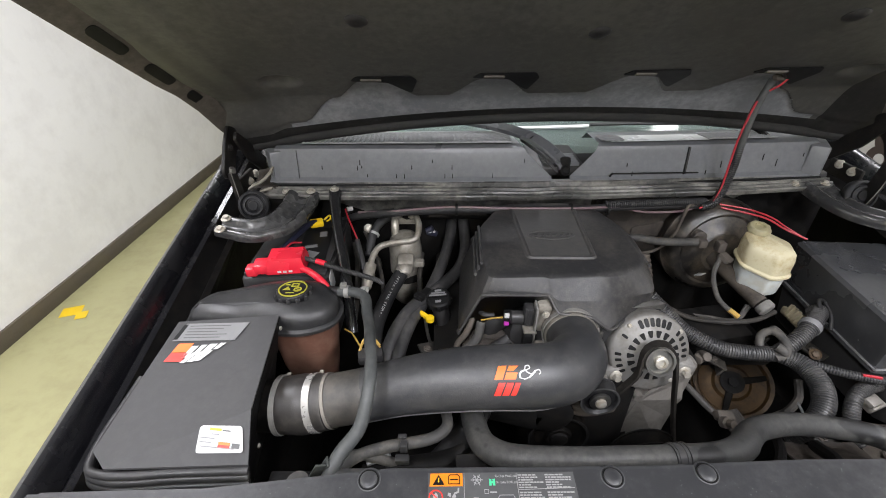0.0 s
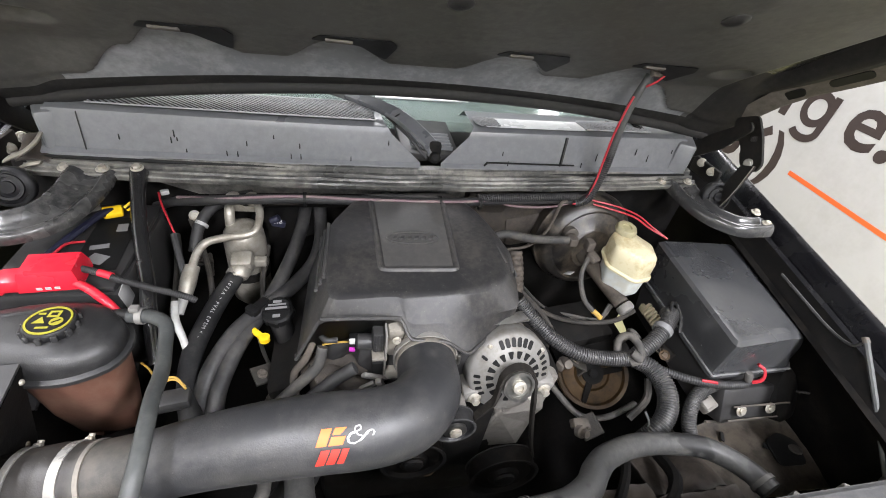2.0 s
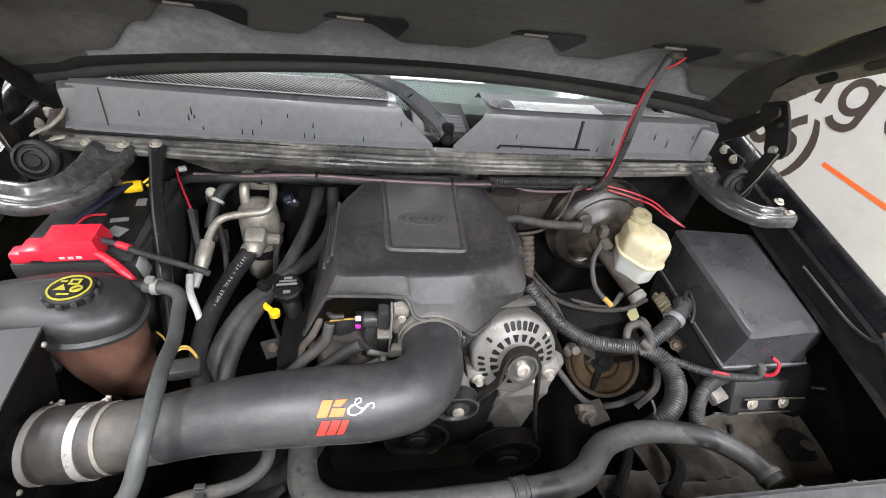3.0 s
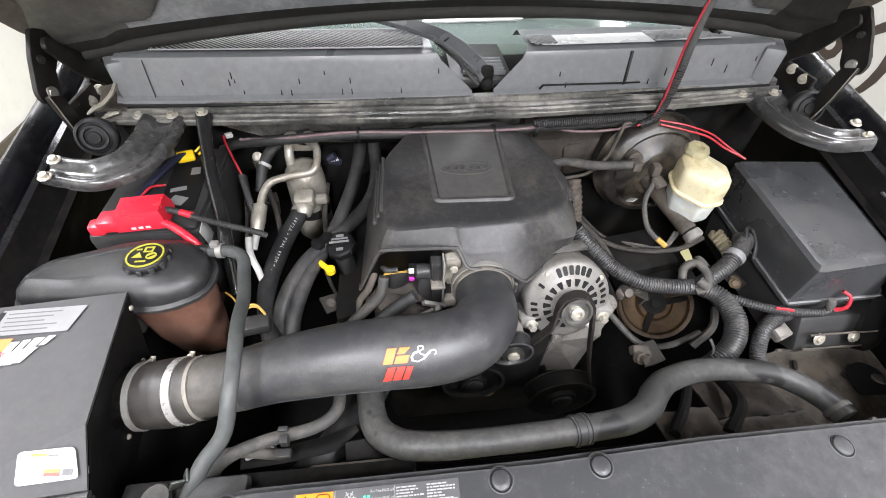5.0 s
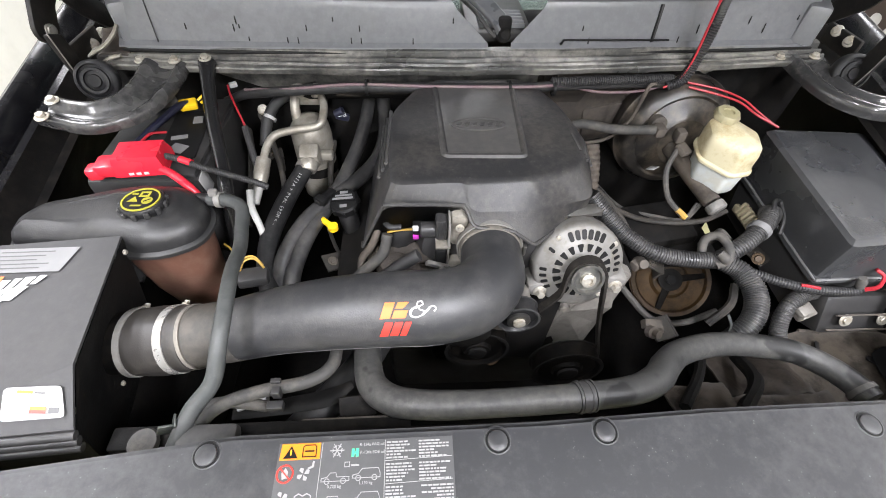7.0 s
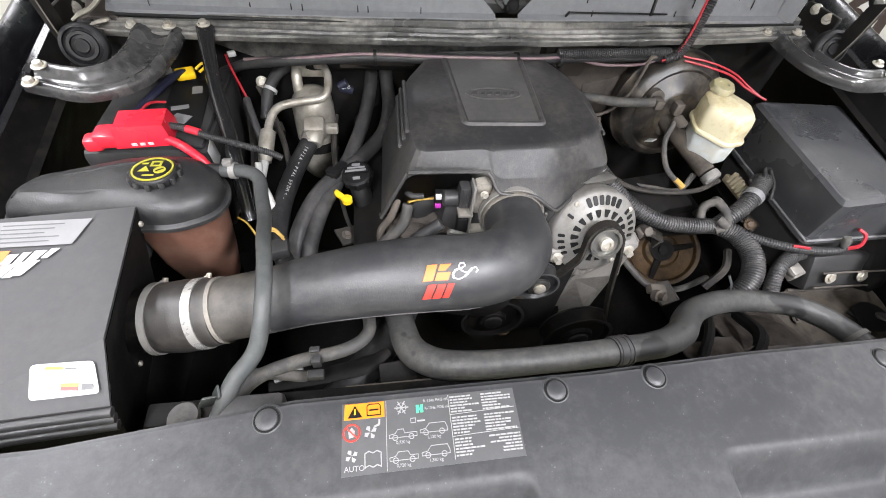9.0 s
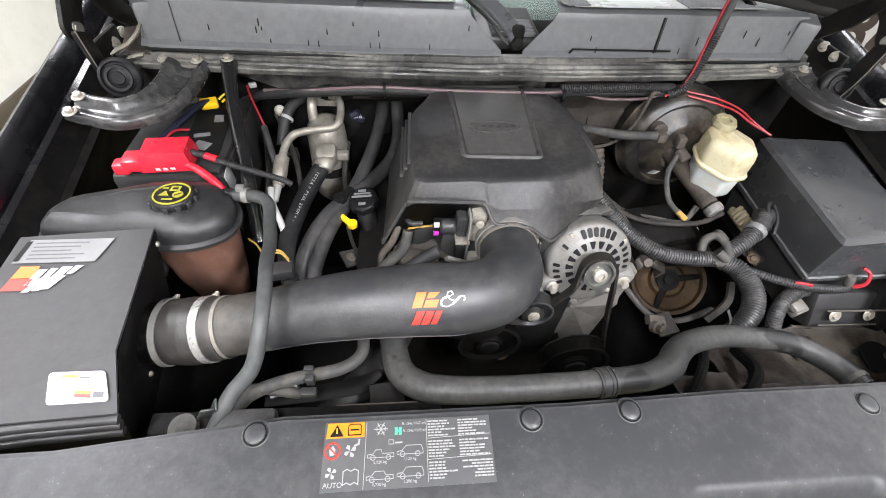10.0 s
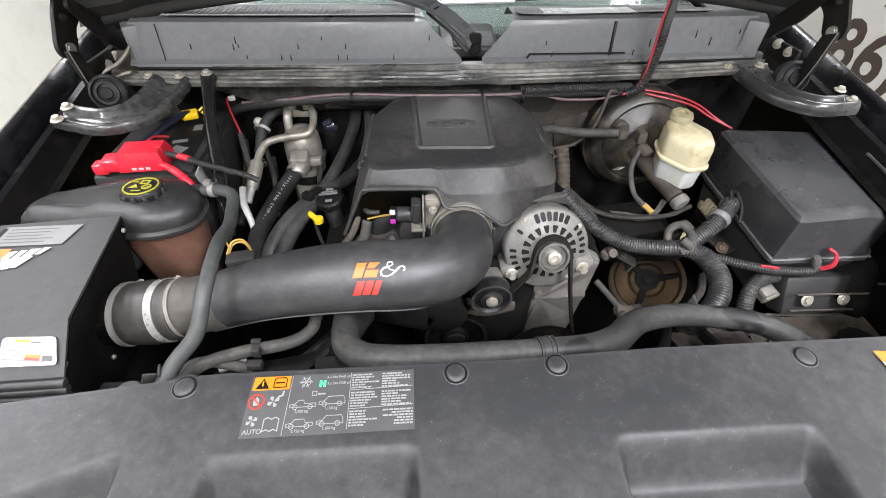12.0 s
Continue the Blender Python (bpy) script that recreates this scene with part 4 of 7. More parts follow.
lp("hand_symbol", slab([(0.0075, -0.035), (0.0065, -0.029), (0.010, -0.0245), (0.013, -0.028), (0.0125, -0.034)], LT @ pose(0, 0, -0.0002)), M_PRINT)


def fan_symbol(cx, cy, r):
    out = None
    for k in range(4):
        a = k * math.pi / 2 + 0.4
        pts = [(cx + r * d * math.cos(a + e), cy + r * d * math.sin(a + e)) for d, e in ((0.1, 0), (0.8, -0.35), (1.0, 0.1), (0.8, 0.55))]
        b = slab(pts, LT)
        out = join(out, b) if out else b
    return out


lp("fan_symbol", join(fan_symbol(0.029, -0.031, 0.007), stroke([(0.033, -0.026), (0.038, -0.024), (0.0385, -0.019)], 0.002, LT)), M_PRINT)
lp("fan_symbol", fan_symbol(0.010, -0.052, 0.0065), M_PRINT)
lp("book_symbol", stroke([(0.023, -0.064), (0.023, -0.051), (0.027, -0.049), (0.031, -0.051), (0.035, -0.049), (0.039, -0.051), (0.039, -0.064), (0.035, -0.062), (0.031, -0.064), (0.027, -0.062)], 0.0010, LT, closed=True), M_PRINT)
lp("auto_text", text_mesh("AUTO", 0.0072, LT @ pose(0.0025, -0.066, 0.0001)), M_PRINT)
lp("divider", stroke([(0.046, -0.001), (0.0445, -0.069)], 0.0006, LT), M_PRINT)
lp("divider", stroke([(0.113, -0.001), (0.113, -0.066)], 0.0006, LT), M_PRINT)
snow = None
for k in range(6):
    a = k * math.pi / 3
    ca, sa = math.cos(a), math.sin(a)
    b = join(stroke([(0.062, -0.0095), (0.062 + 0.0075 * ca, -0.0095 + 0.0075 * sa)], 0.0010, LT),
             stroke([(0.062 + 0.005 * ca - 0.002 * sa, -0.0095 + 0.005 * sa + 0.002 * ca), (0.062 + 0.004 * ca, -0.0095 + 0.004 * sa), (0.062 + 0.005 * ca + 0.002 * sa, -0.0095 + 0.005 * sa - 0.002 * ca)], 0.0008, LT))
    snow = join(snow, b) if snow else b
lp("snowflake_symbol", snow, M_PRINT)
lp("green_symbol", join(slab(rect(0.0775, -0.0165, 0.0805, -0.0085), LT), slab(rect(0.082, -0.0165, 0.085, -0.0085), LT), slab(rect(0.079, -0.0135, 0.0835, -0.0115), LT)), M_GREEN)
lp("oil_text", text_mesh("R-134a PAG oil.", 0.0042, LT @ pose(0.0855, -0.0062, 0.0001)), M_PRINT)
lp("oil_text", text_mesh("R-134a POE oil.", 0.0042, LT @ pose(0.0865, -0.0140, 0.0001)), M_PRINT)
lp("frame_symbol", join(stroke([(0.071, -0.026), (0.071, -0.0215), (0.076, -0.0215), (0.076, -0.026)], 0.0006, LT, closed=True), slab(rect(0.0775, -0.0255, 0.086, -0.024), LT)), M_PRINT)


def vehicle(x, y, kind):
    body = {"pickup": [(0, 2), (0, 5), (6, 6), (9, 10), (15, 10), (16, 6), (29, 6), (29, 2)], "wagon": [(0, 2), (0, 5), (6, 6), (10, 11), (27, 11), (29, 6), (29, 2)],
            "double": [(0, 2), (0, 5), (6, 6), (9, 10), (19, 10), (21, 6), (29, 6), (29, 2)]}[kind]
    k = 0.00098
    out = stroke([(x + a * k, y + b * k) for a, b in body], 0.0006, LT, closed=True)
    for wx in (6, 23):
        out = join(out, stroke([(x + wx * k + 0.0026 * math.cos(i * math.pi / 5), y + 2 * k + 0.0026 * math.sin(i * math.pi / 5)) for i in range(10)], 0.0007, LT, closed=True))
    return out


for vx, vy, kd, kg in ((0.048, -0.041, "pickup", "0,720 kg"), (0.080, -0.039, "wagon", "1,130 kg"), (0.0475, -0.0625, "double", "0,720 kg"), (0.080, -0.061, "wagon", "1,380 kg")):
    lp("vehicle_outline", vehicle(vx, vy, kd), M_PRINT)
    lp("weight_text", text_mesh(kg, 0.0042, LT @ pose(vx + 0.0065, vy - 0.0042, 0.0001)), M_PRINT)
random.seed(11)
for col, (x0, x1) in enumerate(((0.1145, 0.147), (0.149, 0.184))):
    for row in range(20):
        y = -0.003 - row * 0.0031
        if row in (6, 13):
            continue
        w = (x1 - x0) * random.uniform(0.45, 1.0)
        xs = x0 if not (col == 1 and row > 13) else x1 - w
        bm = None
        a = xs
        while a < xs + w - 0.001:
            wl = min(random.uniform(0.002, 0.007), xs + w - a)
            b = slab(rect(a, y - 0.0015, a + wl, y), LT)
            bm = join(bm, b) if bm else b
            a += wl + 0.0009
        if bm:
            lp("text_line", bm, M_PRINT)
lp("divider", stroke([(0.113, -0.022), (0.184, -0.020)], 0.0005, LT), M_PRINT)
lp("divider", stroke([(0.113, -0.044), (0.184, -0.042)], 0.0005, LT), M_PRINT)
# a second label, cut by the cover's end
lab2 = part("service_sticker", slab([(0.460, 0.240), (0.512, 0.234), (0.512, 0.3105), (0.460, 0.3165)], Matrix.Translation((0, 0, rz(0.28, 0.46) + 0.003)), 0.0006), M_WHITE, rcover, "white sticker with an orange band")
part("orange_band", slab([(0.460, 0.3010), (0.512, 0.2950), (0.512, 0.3105), (0.460, 0.3165)], Matrix.Translation((0, 0, rz(0.28, 0.46) + 0.0038)), 0.0006), mat("warning_orange", (0.60, 0.17, 0.010), 0.45, vary=0.05, bump=0), lab2)

# ---------------------------------------------------------------- engine, under everything
engine = thing("engine", (0, 0.9, 0.45), "grimy V8 engine block with dirty aluminium castings", "engine")
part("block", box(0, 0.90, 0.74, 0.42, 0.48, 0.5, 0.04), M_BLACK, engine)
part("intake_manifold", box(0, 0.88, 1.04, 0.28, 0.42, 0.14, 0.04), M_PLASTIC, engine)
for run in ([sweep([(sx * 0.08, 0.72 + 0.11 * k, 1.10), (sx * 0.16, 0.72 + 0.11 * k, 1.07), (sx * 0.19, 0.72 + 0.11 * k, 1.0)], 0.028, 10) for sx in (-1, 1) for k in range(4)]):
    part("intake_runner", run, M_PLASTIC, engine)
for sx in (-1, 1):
    part("valve_cover", box(sx * 0.235, 0.90, 0.965, 0.10, 0.46, 0.09, 0.02, (0, sx * 25, 0)), M_BLACK, engine, "dirty valve cover, near-black to carry the bay's shade")
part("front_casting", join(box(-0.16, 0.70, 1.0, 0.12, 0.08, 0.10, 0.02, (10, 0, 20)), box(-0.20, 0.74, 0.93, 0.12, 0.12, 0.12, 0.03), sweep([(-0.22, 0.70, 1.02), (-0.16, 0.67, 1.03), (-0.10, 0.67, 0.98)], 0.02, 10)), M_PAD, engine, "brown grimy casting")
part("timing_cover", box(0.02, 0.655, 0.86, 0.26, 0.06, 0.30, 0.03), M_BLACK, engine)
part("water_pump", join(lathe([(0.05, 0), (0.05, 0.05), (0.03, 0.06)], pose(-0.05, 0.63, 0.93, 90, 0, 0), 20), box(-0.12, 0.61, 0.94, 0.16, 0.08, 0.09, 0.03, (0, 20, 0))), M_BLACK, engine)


def pulley(name, x, y, z, r, w, parent, material=M_BLACK, hub=M_STEEL):
    m = pose(x, y, z, 90, 0, 0)
    p = part(name, lathe([(r * 0.3, -w / 2), (r, -w / 2), (r, -w / 2 + 0.002), (r * 0.94, -w / 2 + 0.003), (r * 0.94, w / 2 - 0.003), (r, w / 2 - 0.002), (r, w / 2), (r * 0.9, w / 2), (r * 0.8, w / 2 - 0.006), (r * 0.45, w / 2 - 0.006), (r * 0.4, w / 2 + 0.002), (r * 0.2, w / 2 + 0.002)], m, 40), material, parent)
    part("hub_bolt", lathe([(r * 0.30, w / 2), (r * 0.28, w / 2 + 0.007), (r * 0.18, w / 2 + 0.009)], m, 18), hub, p)
    return p


idler = thing("idler_pulley", (0.04, 0.60, 0.9), "black idler pulley with worn steel centre", "pulley", "belt pulleys")
wheel = pulley("wheel", 0.042, 0.585, 0.985, 0.039, 0.028, idler, M_HOSE, M_BOLT)
part("bearing_cap", lathe([(0.021, 0.010), (0.021, 0.0155), (0.018, 0.017), (0.013, 0.0165), (0.012, 0.0145)], pose(0.042, 0.585, 0.985, 90, 0, 0), 28, caps=False), M_STEEL, wheel, "worn steel bearing ring")
part("bracket", box(0.045, 0.625, 0.98, 0.05, 0.05, 0.05, 0.01), M_ALU_DARK, idler)
crank = thing("crank_pulley", (0.12, 0.60, 0.7), "large grimy black belt pulley", "pulley", "belt pulleys")
pulley("wheel", 0.175, 0.575, 0.797, 0.076, 0.034, crank, M_BLACK, M_BLACK)
wpump = thing("water_pump_pulley", (-0.02, 0.6, 0.8), "grimy black belt pulley under the intake tube", "pulley", "belt pulleys")
pulley("wheel", -0.02, 0.60, 0.853, 0.066, 0.034, wpump, M_BLACK, M_BLACK)
solo("rusty_nut", bolt((0.02, 0.60, 0.78), 0.012, (0, -1, 0.4)), M_RUST, "rusty nut low at the engine front", "nut")
solo("sensor_stud", join(lathe([(0.013, 0), (0.013, 0.012), (0.008, 0.014), (0.008, 0.026), (0.004, 0.027)], look((0.335, 0.60, 0.885), (0.30, 0.70, 0.80)), 14), box(0.345, 0.615, 0.885, 0.04, 0.02, 0.02, 0.004, (20, 10, 0))), M_TAN, "dusty sensor stud beside the engine", "sensor")
part("hose_pipe", sweep([(0.10, 0.64, 0.90), (0.04, 0.625, 0.905), (-0.06, 0.62, 0.925), (-0.13, 0.62, 0.93)], 0.022, 14), M_TAN, engine, "grimy coolant pipe casting")
pump = thing("steering_pump", (0.54, 0.85, 0.6), "rusty brown pulley wheel on the steering pump", "pulley", "belt pulleys")
pm = Vector((-0.30, -0.55, 0.75)).to_track_quat("Z", "Y").to_matrix().to_4x4()
pm.translation = (0.545, 0.845, 0.725)
wheel = part("wheel", lathe([(0.09, -0.03), (0.098, -0.025), (0.098, -0.018), (0.092, -0.016), (0.092, 0.014), (0.098, 0.016), (0.098, 0.022), (0.088, 0.022), (0.083, 0.010), (0.05, 0.004), (0.042, 0.012), (0.03, 0.012)], pm, 40), M_RUST, pump)
for k in range(3):
    a = k * 2.094 + 0.5
    part("arm", turned(prism(rounded([(0.02, -0.010), (0.086, -0.007), (0.086, 0.007), (0.02, 0.010)], 0.004), 0.006, 0.016, 0.002), pm @ pose(0, 0, 0, 0, 0, math.degrees(a))), M_BLACK, wheel)
part("hub", lathe([(0.03, 0), (0.03, 0.02), (0.012, 0.022), (0.012, 0.03), (0.006, 0.031)], pm, 20), M_BLACK, pump)
part("pump_body", lathe([(0.06, -0.12), (0.065, -0.1), (0.065, -0.03)], pm, 20), M_BLACK, pump)
part("fitting", join(lathe([(0.012, 0), (0.014, 0.01), (0.010, 0.03)], pose(0.33, 0.73, 0.95, 50, 0, 0), 12), box(0.325, 0.72, 0.955, 0.03, 0.02, 0.02, 0.004, (0, 0, 30))), M_TAN, pump, "tan plastic clip")
part("return_line", sweep([(0.36, 0.78, 0.80), (0.42, 0.70, 0.77), (0.50, 0.69, 0.76), (0.60, 0.72, 0.76)], 0.008, 8), M_RUBBER, pump)

# ---------------------------------------------------------------- alternator
M_ALT = mat("alternator_casting", (0.165, 0.160, 0.149), 0.5, metal=0.25, dirt=(0.10, 0.088, 0.07), amount=0.6, patch=30, bump=0.2)
alt = thing("alternator", (0.155, 0.66, 0.98), "pale cast aluminium alternator with slotted housing", "alternator")
AM = pose(0.153, 0.643, 1.048, 68, 0, 0) @ Matrix.Scale(0.95, 4)
part("rear_housing", lathe([(0.074, -0.13), (0.081, -0.12), (0.083, -0.055), (0.078, -0.05)], AM, 40), M_ALU_DARK, alt)
front = part("front_housing", lathe([(0.080, -0.05), (0.086, -0.046), (0.088, -0.040), (0.088, -0.012), (0.0865, -0.004), (0.083, 0.000), (0.078, 0.0022), (0.060, 0.0100), (0.056, 0.0125), (0.036, 0.016), (0.031, 0.018), (0.030, 0.023), (0.020, 0.023)], AM, 56), M_ALT, alt, "pale cast front housing")
for deg in (62, 72, 82, 92, 102, 112, 40, 29, 18, 7, -4, 146, 180, 191, 202, 213):
    a = math.radians(deg)
    big_ = 1.0 if 60 < deg < 115 else 0.72
    part("outer_slot", turned(prism(rounded(rect(-0.0043 * big_, -0.0095 * big_, 0.0043 * big_, 0.0095 * big_), 0.004, 3), -0.004, 0.0012, 0), AM @ pose(0.0705 * math.cos(a), 0.0705 * math.sin(a), 0.0056, 0, 0, math.degrees(a) - 90) @ pose(0, 0, 0, -23, 0, 0)), M_INK, front)
for k in range(18):
    a = math.radians(20 * k)
    part("inner_slot", turned(prism(rounded([(-0.0026, -0.0075), (0.0026, -0.0075), (0.0058, 0.0075), (-0.0058, 0.0075)], 0.002, 2), -0.003, 0.0012, 0), AM @ pose(0.0475 * math.cos(a), 0.0475 * math.sin(a), 0.0142, 0, 0, math.degrees(a) - 90) @ pose(0, 0, 0, -10, 0, 0)), M_INK, front)
for k in range(4):
    a = math.radians(90 * k + 38)
    part("case_screw", screw(AM @ Vector((0.078 * math.cos(a), 0.078 * math.sin(a), 0.001)), AM.to_3x3() @ Vector((0, 0, 1)), 0.005), M_BOLT, front)
pul = part("pulley", lathe([(0.018, 0.018), (0.031, 0.020), (0.031, 0.024), (0.028, 0.025), (0.028, 0.047), (0.031, 0.048), (0.031, 0.051), (0.026, 0.051), (0.024, 0.046), (0.018, 0.046)], AM, 32), M_STEEL, alt, "steel pulley")
part("nut", lathe([(0.0135, 0.045), (0.0135, 0.054), (0.010, 0.056), (0.007, 0.056), (0.007, 0.052)], AM, 12), M_BOLT, pul, "hexagonal pulley nut")
part("upper_bracket", join(loft([[(0.110, 0.700, 1.118), (0.160, 0.695, 1.128), (0.196, 0.712, 1.120), (0.212, 0.735, 1.085)], [(0.110, 0.730, 1.108), (0.160, 0.725, 1.118), (0.192, 0.742, 1.110), (0.208, 0.765, 1.075)]])), M_ALU, alt, "cast upper mounting bracket")
for sx, ex, ez in ((-1, 0.087, 0.994), (1, 0.225, 1.006)):
    part("mount_ear", join(box(ex, 0.65, ez + 0.008, 0.042, 0.05, 0.036, 0.008, (0, sx * 15, 0))), M_ALU, alt)
    part("ear_bolt", bolt((ex, 0.624, ez + 0.008), 0.010, (0, -1, 0.15), 0.016), M_BOLT, alt, "zinc flange bolt")
bracket = thing("alternator_bracket", (0.16, 0.66, 0.8), "webbed cast aluminium bracket below the alternator", "bracket")
poly = [(-0.058, 0.045), (-0.070, -0.030), (-0.056, -0.108), (-0.015, -0.148), (-0.012, -0.245), (0.100, -0.250), (0.118, -0.08), (0.126, 0.018), (0.085, 0.045)]
BM_ = pose(0.157, 0.665, 0.972, 90, 0, 0)
part("plate", prism(rounded(poly, 0.008, 2), -0.02, 0.0, 0.003, BM_), M_ALU_DARK, bracket)
tops = (0.012, 0.010, 0.003, 0.013, 0.002, 0.004, 0.012, 0.004, 0.013)
bm = bmesh.new()
hub_v = bm.verts.new((0.004, -0.070, 0.024))
rim_v = []
for i in range(len(poly)):
    (x0, y0), (x1, y1) = poly[i], poly[(i + 1) % len(poly)]
    rim_v.append(bm.verts.new((x0 * 0.95, y0 * 0.95 - 0.003, tops[i])))
    rim_v.append(bm.verts.new(((x0 + x1) * 0.44, (y0 + y1) * 0.44 - 0.006, 0.001)))
for a, b in zip(rim_v, rim_v[1:] + rim_v[:1]):
    bm.faces.new((hub_v, a, b))
base_v = [bm.verts.new((v.co.x, v.co.y, -0.004)) for v in rim_v]
for i in range(len(rim_v)):
    j = (i + 1) % len(rim_v)
    bm.faces.new((rim_v[i], base_v[i], base_v[j], rim_v[j]))
part("web", turned(bm, BM_), M_ALU_DARK, bracket, "faceted casting webs", 15)
part("boss", lathe([(0.010, 0), (0.010, 0.03), (0.005, 0.031)], BM_ @ pose(0.002, -0.055, 0), 18), M_ALU_DARK, bracket)


def ribbon(pts, w):
    """A flat belt through (x, z) points, w wide along y."""
    path = spline([(x, 0.0, z) for x, z in pts], 10)
    rings = []
    for p, (t, s, u) in zip(path, frames(path)):
        nrm = Vector((-t.z, 0, t.x)) * 0.0025
        yc = 0.607 + 0.4 * max(-0.03, p.z - 1.062)
        rings.append([(p.x + nrm.x, yc - w / 2, p.z + nrm.z), (p.x + nrm.x, yc + w / 2, p.z + nrm.z), (p.x - nrm.x, yc + w / 2, p.z - nrm.z), (p.x - nrm.x, yc - w / 2, p.z - nrm.z)])
    return loft(rings)


M_BELT = mat("belt_rubber", (0.014, 0.0125, 0.011), 0.7, dirt=(0.045, 0.04, 0.034), amount=0.5, spec=0.12, edge=0.0)
ax_, az_ = 0.153, 1.062
pts = [(0.062, 0.955), (0.085, 0.988), (0.112, 1.035)]
pts += [(ax_ + 0.034 * math.cos(math.radians(a)), az_ + 0.034 * math.sin(math.radians(a))) for a in (160, 125, 90, 55, 20, 0)]
pts += [(0.190, 1.03), (0.203, 0.97), (0.226, 0.88), (0.248, 0.81)]
solo("drive_belt", ribbon(pts, 0.015), M_BELT, "black ribbed drive belt over the alternator pulley", "belt")

# ---------------------------------------------------------------- engine cover
ecov = thing("engine_cover", (0.0, 0.85, 1.05), "dusty black plastic engine cover with raised panel", "engine cover")
TOP = [(-0.115, 1.035), (0.085, 1.050), (0.125, 1.0), (0.150, 0.94), (0.165, 0.86), (0.160, 0.79), (0.142, 0.748), (0.087, 0.718), (0.040, 0.712), (-0.005, 0.710), (-0.055, 0.707), (-0.066, 0.713), (-0.178, 0.705), (-0.182, 0.80), (-0.178, 0.92)]
MID = [(-0.135, 1.05), (0.095, 1.068), (0.135, 1.015), (0.172, 0.945), (0.199, 0.875), (0.183, 0.775), (0.168, 0.712), (0.112, 0.703), (0.058, 0.687), (0.010, 0.683), (-0.045, 0.679), (-0.056, 0.692), (-0.188, 0.694), (-0.200, 0.75), (-0.193, 0.92)]
LOW = [(-0.165, 1.06), (0.10, 1.085), (0.15, 1.03), (0.188, 0.96), (0.208, 0.875), (0.192, 0.79), (0.180, 0.735), (0.105, 0.684), (0.062, 0.648), (0.018, 0.655), (-0.045, 0.657), (-0.058, 0.686), (-0.192, 0.694), (-0.238, 0.70), (-0.226, 0.94)]
ZL = [1.09, 1.10, 1.10, 1.09, 1.085, 1.09, 1.10, 1.100, 1.102, 1.134, 1.139, 1.162, 1.157, 1.045, 1.055]
ZM = [1.16, 1.165, 1.165, 1.16, 1.153, 1.15, 1.149, 1.149, 1.150, 1.152, 1.153, 1.168, 1.168, 1.165, 1.165]


def ease(a, b, t):
    return tuple(p * (1 - t) + q * t for p, q in zip(a, b))


def rounded3(ring, r=0.02, n=3):
    out, c = [], len(ring)
    for i in range(c):
        p, q, s = Vector(ring[i - 1]), Vector(ring[i]), Vector(ring[(i + 1) % c])
        a, b = p - q, s - q
        da, db = min(r, a.length * 0.45), min(r, b.length * 0.45)
        a, b = q + a.normalized() * da, q + b.normalized() * db
        for k in range(n + 1):
            t = k / n
            out.append(a * (1 - t) ** 2 + q * 2 * t * (1 - t) + b * t * t)
    return out


low = [(x, y, z) for (x, y), z in zip(LOW, ZL)]
mid = [(x, y, z) for (x, y), z in zip(MID, ZM)]
top = [(x, y, 1.193) for x, y in TOP]
rings = [rounded3([(x, y, z - 0.004) for x, y, z in low]), rounded3(low), rounded3([ease(a, b, 0.93) for a, b in zip(low, mid)]), rounded3(mid),
         rounded3([ease(a, b, 0.88) for a, b in zip(mid, top)]), rounded3([ease(ease(a, b, 0.97), (0.0, 0.87, 1.19), 0.02) for a, b in zip(mid, top)]), rounded3([(x * 0.93, 0.87 + (y - 0.87) * 0.93, z + 0.0006) for x, y, z in top])]
part("shell", loft(rings), M_COVER, ecov, sharp=24)
part("rim_bead", sweep([(x, y - 0.0015, z + 0.002) for x, y, z in rounded3(low, 0.012, 2)[13:42]], 0.0034, 8, 2), M_COVER, ecov, "moulded bead along the lower rim")
panel = [(-0.104, 1.030), (0.072, 1.036), (0.058, 0.768), (-0.094, 0.770)]
rp = rounded(panel, 0.016)

part("raised_panel", loft([[(x, y, 1.186) for x, y in rp], [(x, y, 1.1935) for x, y in rp], [(x, y, 1.1975) for x, y in shrink(rp, 0.004)], [(x, y, 1.1975) for x, y in shrink(rp, 0.009)], [(x, y, 1.1950) for x, y in shrink(rp, 0.0135)]], caps=False), M_COVER, ecov, "raised rectangular panel with rounded corners", 12)
part("panel_centre", prism(rounded([(-0.0915, 1.0180), (0.0590, 1.0235), (0.0458, 0.7805), (-0.0820, 0.7825)], 0.005, 3), 1.1900, 1.1953, 0), M_COVER, ecov, "flat centre of the raised panel")
oval = [(-0.020 + 0.052 * math.cos(a * math.pi / 16), 0.868 + 0.019 * math.sin(a * math.pi / 16)) for a in range(32)]
emb = part("emblem", stroke(oval, 0.0026, Matrix.Translation((0, 0, 1.1952)), 0.0026, closed=True), M_COVER, ecov, "moulded oval emblem with raised bars")
for k in range(6):
    part("emblem_bar", prism(rounded([(-0.062 + k * 0.0145, 0.863), (-0.054 + k * 0.0145, 0.863), (-0.050 + k * 0.0145, 0.873), (-0.058 + k * 0.0145, 0.873)], 0.002), 1.194, 1.1978, 0.0005), M_COVER, emb)
for k in range(3):
    a, b = (-0.1835 - 0.0065 * k, 0.925 - 0.010 * k, 1.186 - 0.010 * k), (-0.1880 - 0.0065 * k, 0.765 - 0.006 * k, 1.186 - 0.010 * k)
    part("side_rib", sweep([a, ease(a, b, 0.5), b], 0.0036, 8), M_COVER, ecov)
